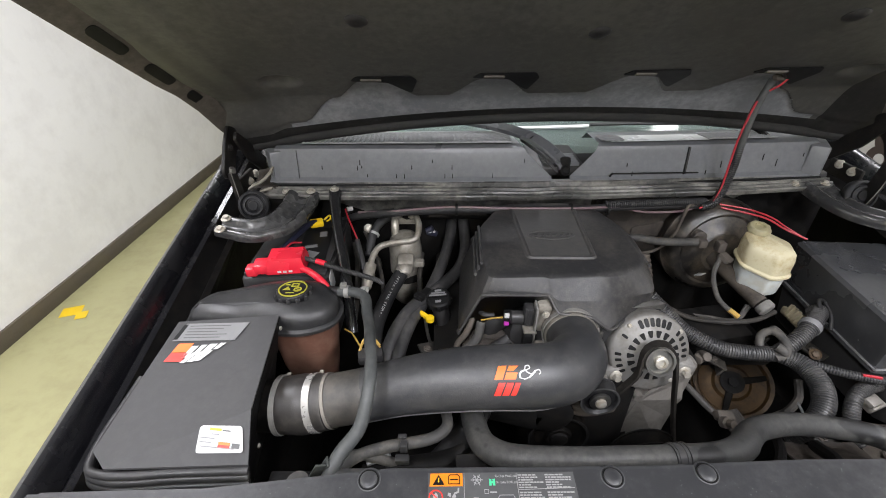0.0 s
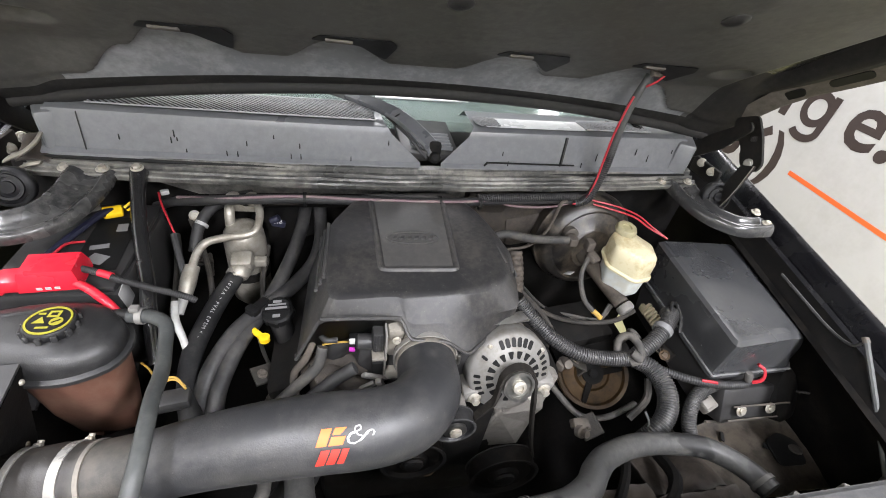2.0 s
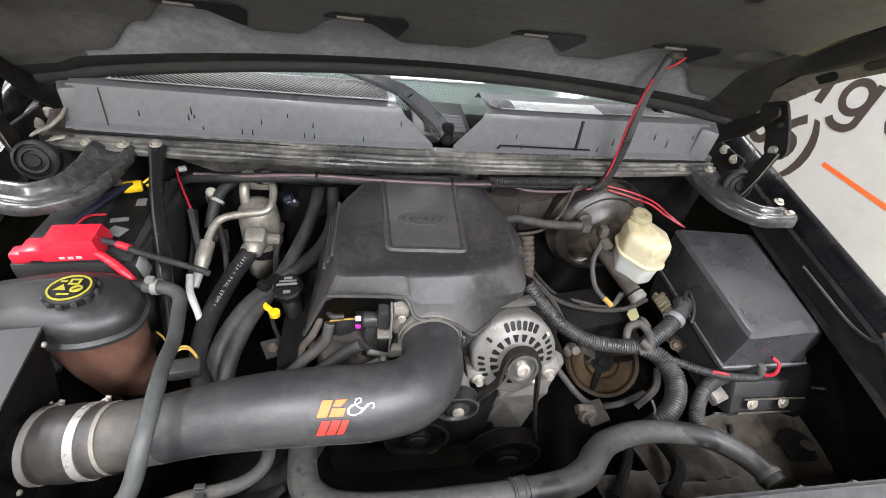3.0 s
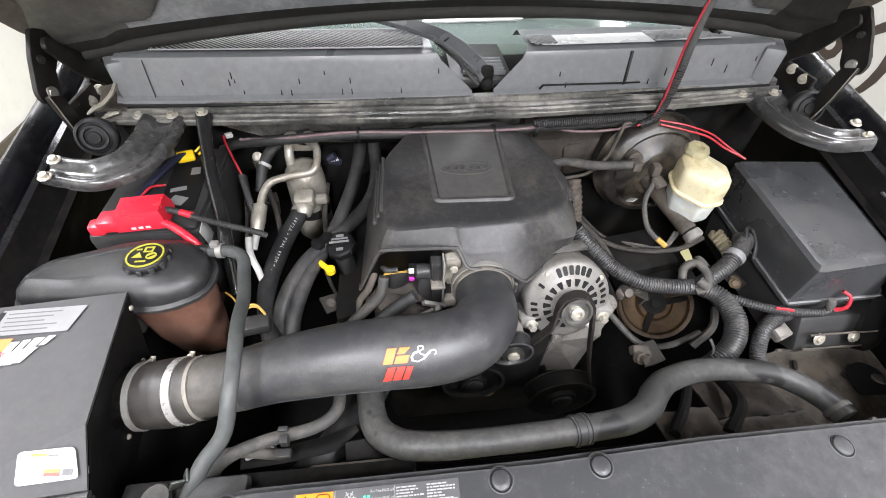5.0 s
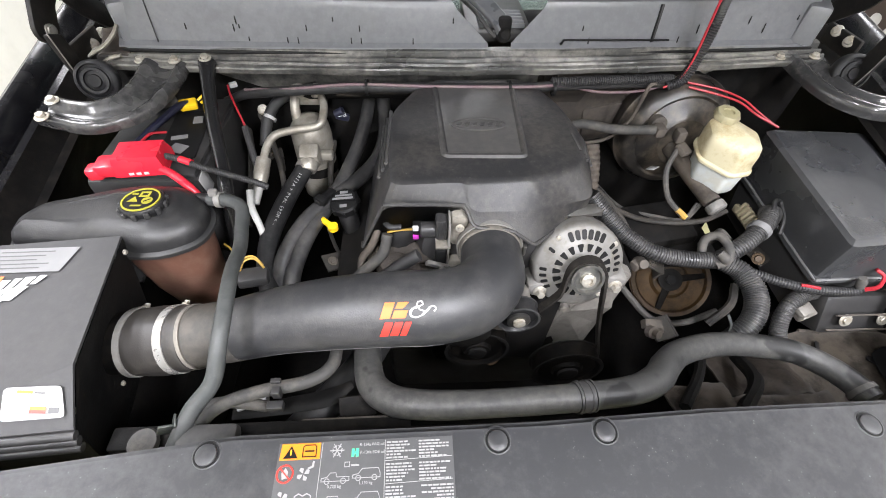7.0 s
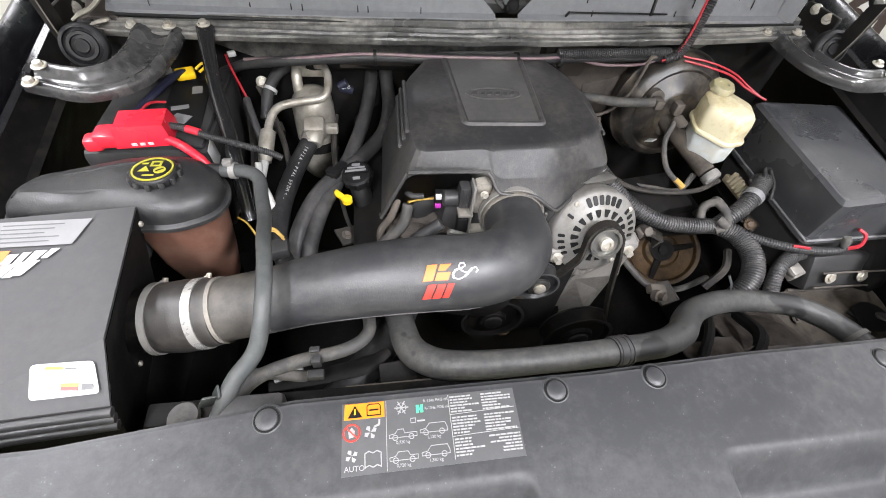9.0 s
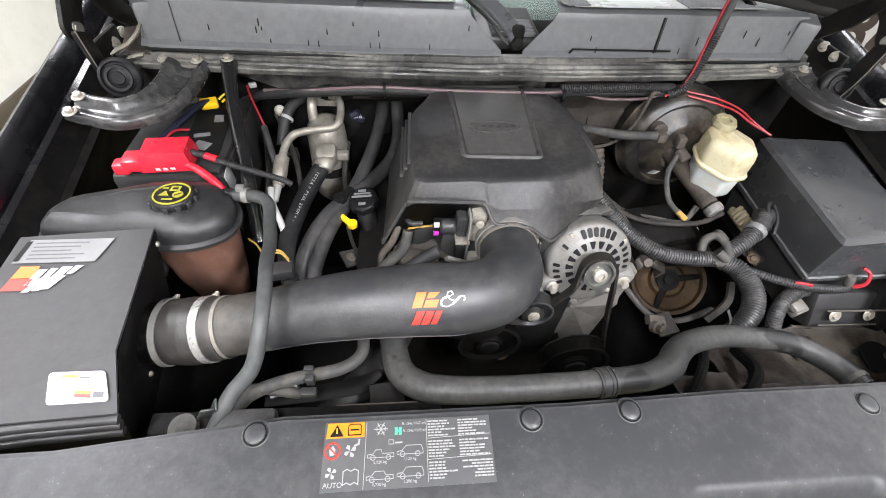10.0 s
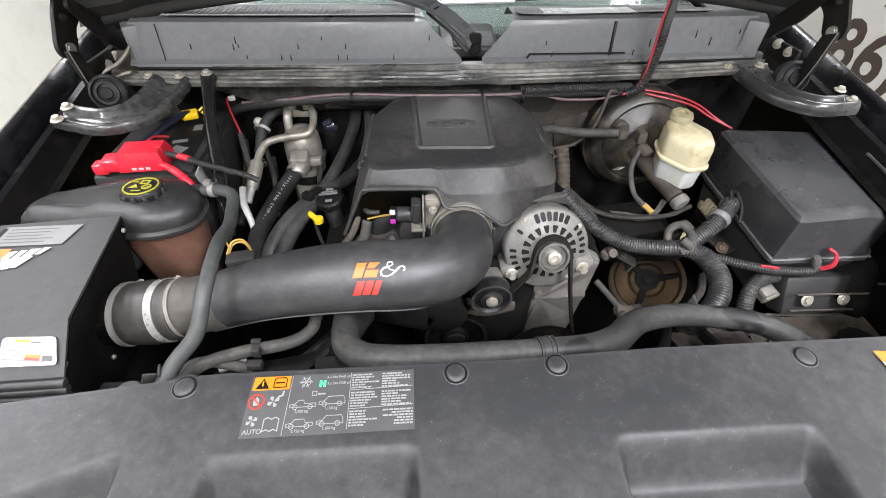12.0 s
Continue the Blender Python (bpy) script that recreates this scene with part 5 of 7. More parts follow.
for k in range(4):
    part("corner_rib", sweep([(0.152 + 0.010 * k, 0.842, 1.1915 - 0.0085 * k), (0.156 + 0.008 * k, 0.795 - 0.004 * k, 1.1905 - 0.0085 * k)], 0.0030, 6), M_COVER, ecov)
part("rear_lip", sweep([(0.088, 1.056, 1.176), (0.128, 1.004, 1.178), (0.155, 0.943, 1.177), (0.172, 0.88, 1.174)], 0.005, 8), M_COVER, ecov)

# ---------------------------------------------------------------- throttle body
tb = thing("throttle_body", (-0.05, 0.66, 1.1), "cast aluminium throttle body with black motor and plug", "throttle body")
part("bore", lathe([(0.050, 0.0), (0.054, 0.004), (0.054, 0.018), (0.050, 0.02), (0.050, 0.07)], pose(-0.012, 0.715, 1.086, 90, 0, 0), 32), M_ALU_DARK, tb)
part("housing", join(box(-0.068, 0.692, 1.092, 0.026, 0.036, 0.115, 0.006), box(-0.066, 0.684, 1.135, 0.030, 0.028, 0.024, 0.007), box(-0.066, 0.672, 1.044, 0.034, 0.034, 0.024, 0.006)), M_ACC, tb, "brown-grey dusty casting")
part("plate", box(-0.0835, 0.678, 1.088, 0.0035, 0.040, 0.122, 0.001), M_ALU, tb, "bright edge plate")
part("motor_cap", box(-0.096, 0.686, 1.118, 0.020, 0.036, 0.046, 0.005), M_PLASTIC, tb)
part("motor_base", box(-0.096, 0.674, 1.056, 0.020, 0.032, 0.046, 0.004), M_INK, tb)
for k in range(3):
    part("cap_rib", box(-0.100 + 0.006 * k, 0.6685, 1.118, 0.002, 0.003, 0.040, 0.0006), M_PLASTIC, tb)
part("spacer", box(-0.093, 0.676, 1.087, 0.026, 0.036, 0.006, 0.001), M_ACC, tb)
part("motor", lathe([(0.013, 0), (0.0145, 0.003), (0.0145, 0.024), (0.011, 0.027)], pose(-0.106, 0.684, 1.108, 0, -90, 0), 20), M_PLASTIC, tb)
plug = part("plug", box(-0.134, 0.688, 1.106, 0.022, 0.018, 0.026, 0.003), M_INK, tb, "black connector with white and magenta tabs")
part("white_tab", box(-0.140, 0.679, 1.116, 0.010, 0.006, 0.009, 0.001), M_WHITE, plug)
part("magenta_tab", box(-0.140, 0.678, 1.096, 0.010, 0.006, 0.008, 0.001), mat("magenta_clip", (0.34, 0.03, 0.28), 0.4, bump=0), plug)
part("plug_wires", sweep([(-0.146, 0.690, 1.102), (-0.168, 0.696, 1.094), (-0.19, 0.70, 1.085)], 0.0020, 6), M_WIRE, tb)
part("lower_bracket", join(box(-0.10, 0.655, 1.045, 0.05, 0.008, 0.012, 0.002, (20, 30, 10)), box(-0.085, 0.65, 1.02, 0.012, 0.012, 0.06, 0.003, (10, -20, 0)), box(-0.12, 0.65, 1.02, 0.05, 0.008, 0.010, 0.002, (0, -35, 0))), M_ALU, tb, "pale metal bracket")
for dz in (0.026, -0.03):
    part("housing_bolt", bolt((-0.066, 0.664, 1.090 + dz * 1.6), 0.006, (0, -1, 0.2)), M_BOLT, tb)

# ---------------------------------------------------------------- intake tube
M_CUFF = mat("dusty_rubber_cuff", (0.090, 0.082, 0.070), 0.6, dirt=(0.20, 0.175, 0.14), amount=0.6, patch=18, bump=0.15)
intake = thing("intake_tube", (-0.25, 0.52, 1.05), "matte black air intake tube with rubber coupler", "intake tube")
M_TUBE_END = mat("dusty_tube_end", (0.034, 0.032, 0.029), 0.5, dirt=(0.10, 0.088, 0.072), amount=0.5, patch=10, grain=50, bump=0.12, smear=0.3)
TP = [(-0.515, 0.513, 1.053), (-0.42, 0.514, 1.073), (-0.34, 0.515, 1.098), (-0.257, 0.515, 1.115), (-0.18, 0.515, 1.122), (-0.11, 0.518, 1.120), (-0.058, 0.535, 1.113), (-0.022, 0.575, 1.103), (-0.014, 0.625, 1.093), (-0.012, 0.660, 1.088)]
TR = [0.0450, 0.0455, 0.0480, 0.0520, 0.0540, 0.0545, 0.0545, 0.0530, 0.0515, 0.0510]
part("tube", sweep(TP, TR, 36, 10), M_TUBE, intake)
# moulded seam along the underside
part("mould_seam", sweep([(x, y - r * 0.74, z - r * 0.69) for (x, y, z), r in list(zip(TP, TR))[1:7]], 0.0022, 6), M_TUBE, intake)
CP = [(-0.563, 0.513, 1.0505), (-0.518, 0.513, 1.0535), (-0.472, 0.513, 1.061)]
M_CLAMP = mat("band_clamp_steel", (0.38, 0.375, 0.355), 0.3, metal=0.5, dirt=(0.25, 0.22, 0.18), amount=0.5, patch=40, bump=0.05)
M_COUPLER = mat("worn_coupler_rubber", (0.022, 0.020, 0.018), 0.5, dirt=(0.075, 0.066, 0.054), amount=0.5, patch=9, bump=0.1, spec=0.4, smear=0.5)
part("coupler", sweep(CP, [0.0490, 0.0525, 0.0485], 36, 8), M_COUPLER, intake, "dusty black rubber coupler")
for at, rr in ((0.12, 0.0508), (0.80, 0.0506)):
    c = part("hose_clamp", band(CP, rr, 0.0125 if at > 0.5 else 0.009, at, 40), M_CLAMP if at > 0.5 else M_ALU, intake, "bright steel band clamp" if at > 0.5 else "dull dirty band clamp")
    t_ = spline(CP, 8)[int(at * 16)]
    part("clamp_screw", join(box(t_.x, t_.y + 0.048, t_.z + 0.020, 0.010, 0.012, 0.007, 0.003, (-65, 0, 0)), lathe([(0.004, 0), (0.004, 0.006)], pose(t_.x, t_.y + 0.050, t_.z + 0.018, -70, 0, 0), 8)), M_BOLT, c)
part("filter_neck", sweep([(-0.615, 0.513, 1.047), (-0.592, 0.513, 1.048), (-0.556, 0.513, 1.0505)], 0.0455, 28), M_BLACK, intake, "black filter neck")
part("worn_end", sweep([TP[0], (-0.475, 0.513, 1.061), (-0.435, 0.514, 1.070), (-0.398, 0.514, 1.079)], [0.0455, 0.0461, 0.0463, 0.0464], 36, 6), M_TUBE_END, intake, "dusty brownish end of the tube")
part("tube_lip", band([(-0.490, 0.513, 1.0575), (-0.467, 0.5132, 1.0625), (-0.445, 0.5135, 1.0675)], 0.0474, 0.006, 0.5, 36, 8, 0.0015), M_CUFF, intake, "pale worn edge of the tube")
CU = [(-0.013, 0.645, 1.0895), (-0.012, 0.672, 1.087), (-0.012, 0.705, 1.085)]
part("end_cuff", sweep(CU, [0.0525, 0.0555, 0.057], 36, 8, rib=0.0008, pitch=0.012), M_CUFF, intake, "dusty ribbed rubber cuff")
part("cuff_clamp", band(CU, 0.0560, 0.010, 0.30, 36, 8, 0.0015), M_ALU, intake, "steel band clamp")
part("clamp_buckle", join(box(0.040, 0.664, 1.107, 0.012, 0.014, 0.018, 0.004, (0, 20, 0)), box(0.047, 0.652, 1.088, 0.007, 0.012, 0.024, 0.003)), M_STEEL, intake)
TPATH = spline(TP, 10)
TFR = frames(TPATH)
TCUM = [0.0]
for a, b in zip(TPATH, TPATH[1:]):
    TCUM.append(TCUM[-1] + (b - a).length)


def on_tube(x, ang, lift=0.0012):
    """The tube's surface at the plan place x, ang degrees forward from its crown."""
    i = min(range(len(TPATH)), key=lambda k: abs(TPATH[k].x - x) + (1 if TPATH[k].y > 0.56 else 0))
    p = TPATH[i].copy()
    p.x = x
    t, s, u = TFR[i]
    a = math.radians(ang)
    f = Vector((0, -1, 0))
    return p + (f * math.sin(a) + Vector((0, 0, 1)) * math.cos(a)) * (0.0546 + lift)


def tube_patch(quad, n=6):
    """A printed patch on the tube, bounded by four (x, angle) corners."""
    bm = bmesh.new()
    g = []
    for j in range(n + 1):
        row = []
        for i in range(n + 1):
            u, v = i / n, j / n
            a, b = ease(quad[0], quad[1], u), ease(quad[3], quad[2], u)
            x, ang = ease(a, b, v)
            row.append(bm.verts.new(on_tube(x, ang)))
        g.append(row)
    for j in range(n):
        for i in range(n):
            bm.faces.new((g[j][i], g[j][i + 1], g[j + 1][i + 1], g[j + 1][i]))
    return bm


# the maker's mark, as plain slanted shapes in its colours
def mark_patch(quad, n=6):
    return tube_patch([(-0.189 + (x + 0.189) * 0.79, 25 + (g - 6) * 0.733 if g < 40 else 52 + (g - 43) * 0.71) for x, g in quad], n)


logo = part("printed_mark", mark_patch([(-0.189, 36), (-0.172, 36), (-0.163, 6), (-0.180, 6)]), M_ORANGE, intake, "orange, white and red printed shapes")
part("orange_shape", mark_patch([(-0.169, 36), (-0.146, 36), (-0.141, 21), (-0.164, 21)]), M_ORANGE, logo)
part("orange_shape", mark_patch([(-0.163, 18), (-0.150, 18), (-0.139, 6), (-0.158, 6)]), M_ORANGE, logo)
part("red_shape", mark_patch([(-0.190, 74), (-0.176, 74), (-0.166, 43), (-0.180, 43)]), M_REDPRINT, logo)
part("red_shape", mark_patch([(-0.173, 74), (-0.159, 74), (-0.149, 43), (-0.163, 43)]), M_REDPRINT, logo)
part("red_shape", mark_patch([(-0.156, 74), (-0.145, 74), (-0.135, 43), (-0.146, 43)]), M_REDPRINT, logo)
ampersand = None
SQ = [(0.020, 16), (0.012, 12), (0.004, 15), (-0.002, 22), (0.000, 30), (0.007, 31), (0.009, 25), (0.002, 21), (-0.008, 18), (-0.013, 11), (-0.011, 3), (-0.002, 1), (0.007, 5), (0.014, 12), (0.021, 20), (0.028, 21), (0.031, 15), (0.027, 11)]
for k in range(len(SQ) - 1):
    (x0, g0), (x1, g1) = [(-0.125 + x, 36 - g) for x, g in (SQ[k], SQ[k + 1])]
    d = math.hypot(x1 - x0, (g1 - g0) * 0.00095)
    w = 0.0019 if k in (7, 8, 9, 12, 13) else 0.0012
    kx, kg = -(g1 - g0) * 0.00095 / d * w, (x1 - x0) / d * w / 0.00095
    b = mark_patch([(x0 + kx, g0 + kg), (x0 - kx, g0 - kg), (x1 - kx, g1 - kg), (x1 + kx, g1 + kg)], 1)
    ampersand = join(ampersand, b) if ampersand else b
part("white_shape", ampersand, M_WHITE, logo)

# ---------------------------------------------------------------- air box
M_STKLINE = mat("faded_print", (0.055, 0.055, 0.055), 0.5, bump=0)
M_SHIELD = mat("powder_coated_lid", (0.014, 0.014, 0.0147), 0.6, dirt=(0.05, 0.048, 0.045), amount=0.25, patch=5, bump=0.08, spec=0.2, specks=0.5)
abox = thing("air_filter_box", (-0.65, 0.48, 0.9), "black metal air filter heat shield with stickers", "air box")
LID = [(-0.580, 0.632), (-0.562, 0.432), (-0.549, 0.365), (-0.735, 0.345), (-0.765, 0.370), (-0.765, 0.620)]


def lid_z(x, y):
    """The lid's main plane, folded down along a slanting crease at its front."""
    return min(1.158 - (0.632 - y) * 0.08 + (x + 0.58) * 0.03, 1.1425 - 0.1711 * (x + 0.562) + 0.4817 * (y - 0.432)) + 0.001


lid3 = [(x, y, lid_z(x, y) - 0.001) for x, y in LID]
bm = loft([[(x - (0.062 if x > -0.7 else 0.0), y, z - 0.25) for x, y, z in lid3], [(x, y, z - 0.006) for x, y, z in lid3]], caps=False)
part("side_wall", bm, M_BLACK, abox, "near-black metal side, darker than the lid")
bm = bmesh.new()
low = [bm.verts.new((x, y, z - 0.004)) for x, y, z in lid3]
top = [bm.verts.new((x, y, z)) for x, y, z in lid3]
for k in range(6):
    bm.faces.new([low[k], low[(k + 1) % 6], top[(k + 1) % 6], top[k]])
bm.faces.new([top[k] for k in (0, 1, 3, 4, 5)])
bm.faces.new([top[k] for k in (1, 2, 3)])
bm.faces.new(low)
bmesh.ops.recalc_face_normals(bm, faces=bm.faces)
part("lid", bm, M_SHIELD, abox, "dark grey metal lid folded down in front", 6)
for drop, out in ((0.008, 0.0), (0.018, 0.003), (0.029, 0.007)):
    part("front_lip", sweep([(-0.549, 0.361 - out, 1.108 - drop), (-0.64, 0.351 - out, 1.119 - drop), (-0.735, 0.341 - out, 1.130 - drop), (-0.768 - out, 0.37, 1.131 - drop), (-0.770 - out, 0.5, 1.142 - drop)], 0.0062, 10), M_PLASTIC, abox, "rubber edge strip")


def lid_patch(poly, lift=0.0008, n=4):
    bm = bmesh.new()
    bm.faces.new([bm.verts.new((x, y, lid_z(x, y) + lift)) for x, y in poly])
    return bm


part("white_sticker", lid_patch(rounded([(-0.625, 0.404), (-0.567, 0.408), (-0.558, 0.376), (-0.622, 0.370)], 0.005), 0.003), M_STICKER, abox, "white sticker with small print")
for x0, y0, w, h, ink in ((x0 + 0.006, 0.378 + (y0 - 0.3698) * 0.86, w * 0.9, h, ink) for x0, y0, w, h, ink in ((-0.600, 0.3785, 0.018, 0.0035, M_ORANGE), (-0.600, 0.3745, 0.018, 0.0035, M_REDPRINT), (-0.581, 0.378, 0.012, 0.006, M_STKLINE), (-0.616, 0.397, 0.018, 0.003, M_AMBER), (-0.598, 0.3955, 0.012, 0.0016, M_STKLINE),
                          (-0.612, 0.389, 0.012, 0.0012, M_GREYSTK), (-0.626, 0.383, 0.022, 0.0012, M_GREYSTK), (-0.626, 0.377, 0.018, 0.0012, M_GREYSTK), (-0.624, 0.371, 0.052, 0.0012, M_GREYSTK))):
    part("sticker_print", lid_patch([(x0, y0), (x0 + w, y0), (x0 + w, y0 - h), (x0, y0 - h)], 0.0046), ink, abox)
part("grey_sticker", lid_patch([(-0.745, 0.612), (-0.628, 0.612), (-0.640, 0.570), (-0.752, 0.570)], 0.0015), M_GREYSTK, abox, "worn grey sticker with fine print")
for k in range(5):
    part("sticker_line", lid_patch([(-0.735, 0.606 - 0.007 * k), (-0.66 - 0.01 * (k % 3), 0.606 - 0.007 * k), (-0.66 - 0.01 * (k % 3), 0.604 - 0.007 * k), (-0.735, 0.604 - 0.007 * k)], 0.002), M_STKLINE, abox)
part("sticker_bar", lid_patch([(-0.748, 0.609), (-0.740, 0.609), (-0.744, 0.573), (-0.752, 0.573)], 0.002), M_INK, abox, "dark printed bar")


def lid_patch_right(poly, lift=0.0008):
    return lid_patch([(x + 0.012, y + 0.002) for x, y in poly], lift)


part("mark_orange", lid_patch_right([(-0.748, 0.562), (-0.722, 0.562), (-0.726, 0.542), (-0.752, 0.542)], 0.0015), M_ORANGE, abox, "orange printed shape")
part("mark_red", lid_patch_right([(-0.752, 0.541), (-0.722, 0.541), (-0.726, 0.522), (-0.756, 0.522)], 0.0015), M_REDPRINT, abox, "red printed shape")
for k, (mx, mw) in enumerate(((-0.722, 0.012), (-0.706, 0.010), (-0.692, 0.014), (-0.674, 0.010))):
    part("mark_white", lid_patch_right([(mx, 0.556 + 0.002 * k), (mx + mw, 0.556 + 0.002 * k), (mx + mw - 0.01, 0.530 + 0.006 * k), (mx - 0.008, 0.530 + 0.006 * k)], 0.0015), M_WHITE, abox, "white printed shape")
for mx, mw, up in ((-0.720, 0.009, 0.0), (-0.708, 0.010, 0.002), (-0.696, 0.009, 0.004)):
    part("mark_white", lid_patch_right([(mx + 0.006, 0.541 + up), (mx + mw + 0.006, 0.541 + up), (mx + mw - 0.008, 0.519 + up), (mx - 0.008, 0.519 + up)], 0.0015), M_WHITE, abox, "white printed shape")
for sxx, sy, sz in ((-0.577, 0.614, 1.141), (-0.569, 0.394, 1.093), (-0.606, 0.481, 0.979), (-0.612, 0.60, 1.01)):
    part("screw", screw((sxx + 0.001, sy, sz), (1, 0.05, 0), 0.0045), M_BOLT, abox, "small pan-head screw")

# ---------------------------------------------------------------- coolant tank
M_TANKTOP = mat("coolant_tank_plastic", (0.013, 0.013, 0.0135), 0.40, dirt=(0.055, 0.053, 0.05), amount=0.3, patch=13, bump=0.14, spec=0.38)
tank = thing("coolant_tank", (-0.6, 0.7, 0.9), "black and brown plastic coolant tank with yellow cap print", "coolant tank")
TK = rounded([(-0.795, 0.70), (-0.755, 0.745), (-0.60, 0.765), (-0.525, 0.765), (-0.478, 0.715), (-0.482, 0.655), (-0.540, 0.625), (-0.62, 0.632), (-0.70, 0.640), (-0.785, 0.655)], 0.03, 4)
rings = []
for z, d in ((1.106, 0.0), (1.110, -0.004), (1.117, -0.004), (1.121, 0.002), (1.130, 0.004), (1.140, 0.010), (1.148, 0.022), (1.151, 0.036)):
    rings.append([(x, y, z + (0.010 * math.sin((x + 0.8) * 9) + 0.005 * math.sin((x + 0.8) * 38) * (x < -0.62)) * (1 if z > 1.124 else 0) - 0.10 * max(0, -0.60 - x) * (1 if z > 1.119 else 0.6)) for x, y in shrink(TK, d)])
part("upper_shell", loft(rings), M_TANKTOP, tank, "black upper shell", 45)
TKL = rounded([(-0.63, 0.755), (-0.525, 0.760), (-0.482, 0.712), (-0.486, 0.655), (-0.540, 0.630), (-0.62, 0.638)], 0.025, 4)
rings = [[(x + (0.03 if z < 1.0 else 0) * (1.0 - z) * 2, y, z) for x, y in shrink(TKL, d)] for z, d in ((0.90, 0.045), (0.93, 0.028), (1.0, 0.014), (1.07, 0.007), (1.108, 0.005))]
part("rear_shell", loft([[(x, y, z) for x, y in shrink(rounded([(-0.785, 0.70), (-0.752, 0.738), (-0.62, 0.752), (-0.61, 0.642), (-0.70, 0.648), (-0.778, 0.662)], 0.025, 3), d)] for z, d in ((1.0, 0.02), (1.03, 0.006), (1.10, 0.002))]), M_TANKTOP, tank, "black lower shell")
part("lower_shell", loft(rings), M_TANK, tank, "brown translucent lower shell", 45)
CM = pose(-0.571, 0.697, 1.150, -4, 0, 0)
cap = part("cap", lathe([(0.034, -0.012), (0.036, -0.008), (0.036, 0.002), (0.033, 0.003), (0.033, 0.016), (0.031, 0.019), (0.024, 0.020)], CM, 32), M_PLASTIC, tank, "black ribbed cap")
for k in range(12):
    part("grip_ridge", turned(box(0.034, 0, 0.009, 0.006, 0.008, 0.014, 0.002), CM @ pose(0, 0, 0, 0, 0, 30 * k)), M_PLASTIC, cap)
part("cap_print", lathe([(0.0285, 0.0195), (0.0285, 0.0212), (0.0258, 0.0212), (0.0258, 0.0195)], CM, 32, caps=False), M_LEMON, cap, "yellow printed ring")
CT = CM @ pose(0, 0, 0.0203, 0, 0, 0)
part("cap_symbol", slab([(-0.019, -0.006), (-0.003, -0.006), (-0.011, 0.007)], CT), M_LEMON, cap, "yellow warning triangle")
part("cap_symbol", stroke([(-0.004, 0.008), (-0.004, 0.018), (0.008, 0.018), (0.008, 0.008)], 0.0034, CT, closed=True), M_LEMON, cap)
part("cap_symbol", slab([(0.0105 + 0.0085 * math.cos(a * 0.5236), -0.003 + 0.0085 * math.sin(a * 0.5236)) for a in range(12)], CT), M_LEMON, cap)
part("cap_symbol", stroke([(0.006, -0.006), (0.015, 0.0)], 0.002, CT @ pose(0, 0, 0.0007)), M_INK, cap)
for x0, y0, w in ((-0.018, 0.012, 0.009), (-0.010, -0.017, 0.016)):
    part("cap_symbol", slab(rect(x0, y0, x0 + w, y0 + 0.0035), CT), M_LEMON, cap)
part("neck", sweep([(-0.53, 0.738, 1.128), (-0.505, 0.742, 1.130), (-0.485, 0.738, 1.130)], 0.011, 12), M_PLASTIC, tank)

# ---------------------------------------------------------------- battery and covers
batt = thing("battery", (-0.62, 0.93, 0.9), "black car battery with worn labels", "battery")
part("case", box(-0.625, 0.925, 1.035, 0.20, 0.27, 0.19, 0.012), M_PLASTIC, batt)
part("top", box(-0.625, 0.925, 1.133, 0.185, 0.255, 0.012, 0.004), M_PLASTIC, batt)
part("label", box(-0.585, 0.92, 1.1405, 0.07, 0.16, 0.0015, 0.0005, (0, 0, 4)), M_INK, batt, "black printed label")
part("label_print", box(-0.575, 0.965, 1.142, 0.018, 0.024, 0.001, 0, (0, 0, 10)), M_GREYSTK, batt)
part("label_print", box(-0.592, 0.905, 1.142, 0.03, 0.012, 0.001, 0, (0, 0, 15)), M_GREYSTK, batt)
part("label_print", box(-0.583, 0.87, 1.142, 0.03, 0.025, 0.001, 0, (0, 0, -20)), M_GREYSTK, batt)
part("terminal", join(lathe([(0.011, 0), (0.010, 0.02)], pose(-0.66, 1.02, 1.135), 14), box(-0.66, 1.02, 1.15, 0.05, 0.03, 0.018, 0.005, (0, 0, 40))), M_ALU, batt, "corroded grey terminal clamp")
part("torn_label", join(box(-0.5235, 0.808, 1.112, 0.0016, 0.032, 0.05, 0.0005, (12, 0, 0))), M_STICKER, batt, "torn pale blue-white side label")
redc = thing("terminal_cover", (-0.64, 0.82, 1.14), "bright red plastic battery terminal cover", "terminal cover")
RM = pose(-0.624, 0.818, 1.160, 0, 0, 6) @ Matrix.Diagonal((0.86, 0.9, 0.95, 1))
part("body", join(turned(loft([[(-0.045, -0.032, -0.02), (0.052, -0.032, -0.02), (0.052, 0.034, -0.02), (-0.045, 0.034, -0.02)], [(-0.045, -0.032, -0.004), (0.052, -0.032, -0.004), (0.052, 0.034, -0.004), (-0.045, 0.034, -0.004)],
                       [(-0.038, -0.026, 0.018), (0.046, -0.026, 0.018), (0.046, 0.028, 0.018), (-0.038, 0.028, 0.018)]]), RM)), M_RED, redc, sharp=20)
part("side_flap", join(turned(box(-0.058, -0.012, -0.006, 0.04, 0.042, 0.026, 0.006), RM), turned(box(-0.082, -0.018, -0.012, 0.03, 0.03, 0.024, 0.006), RM)), M_RED, redc)
part("raised_mark", join(*[turned(box(-0.012 + 0.014 * k, -0.0325, -0.013, 0.009, 0.001, 0.005, 0), RM) for k in range(3)]), M_WHITE, redc)
ycap = thing("inline_fuse_holder", (-0.61, 1.01, 1.15), "small yellow plastic fuse cover on the battery cable", "fuse cover")
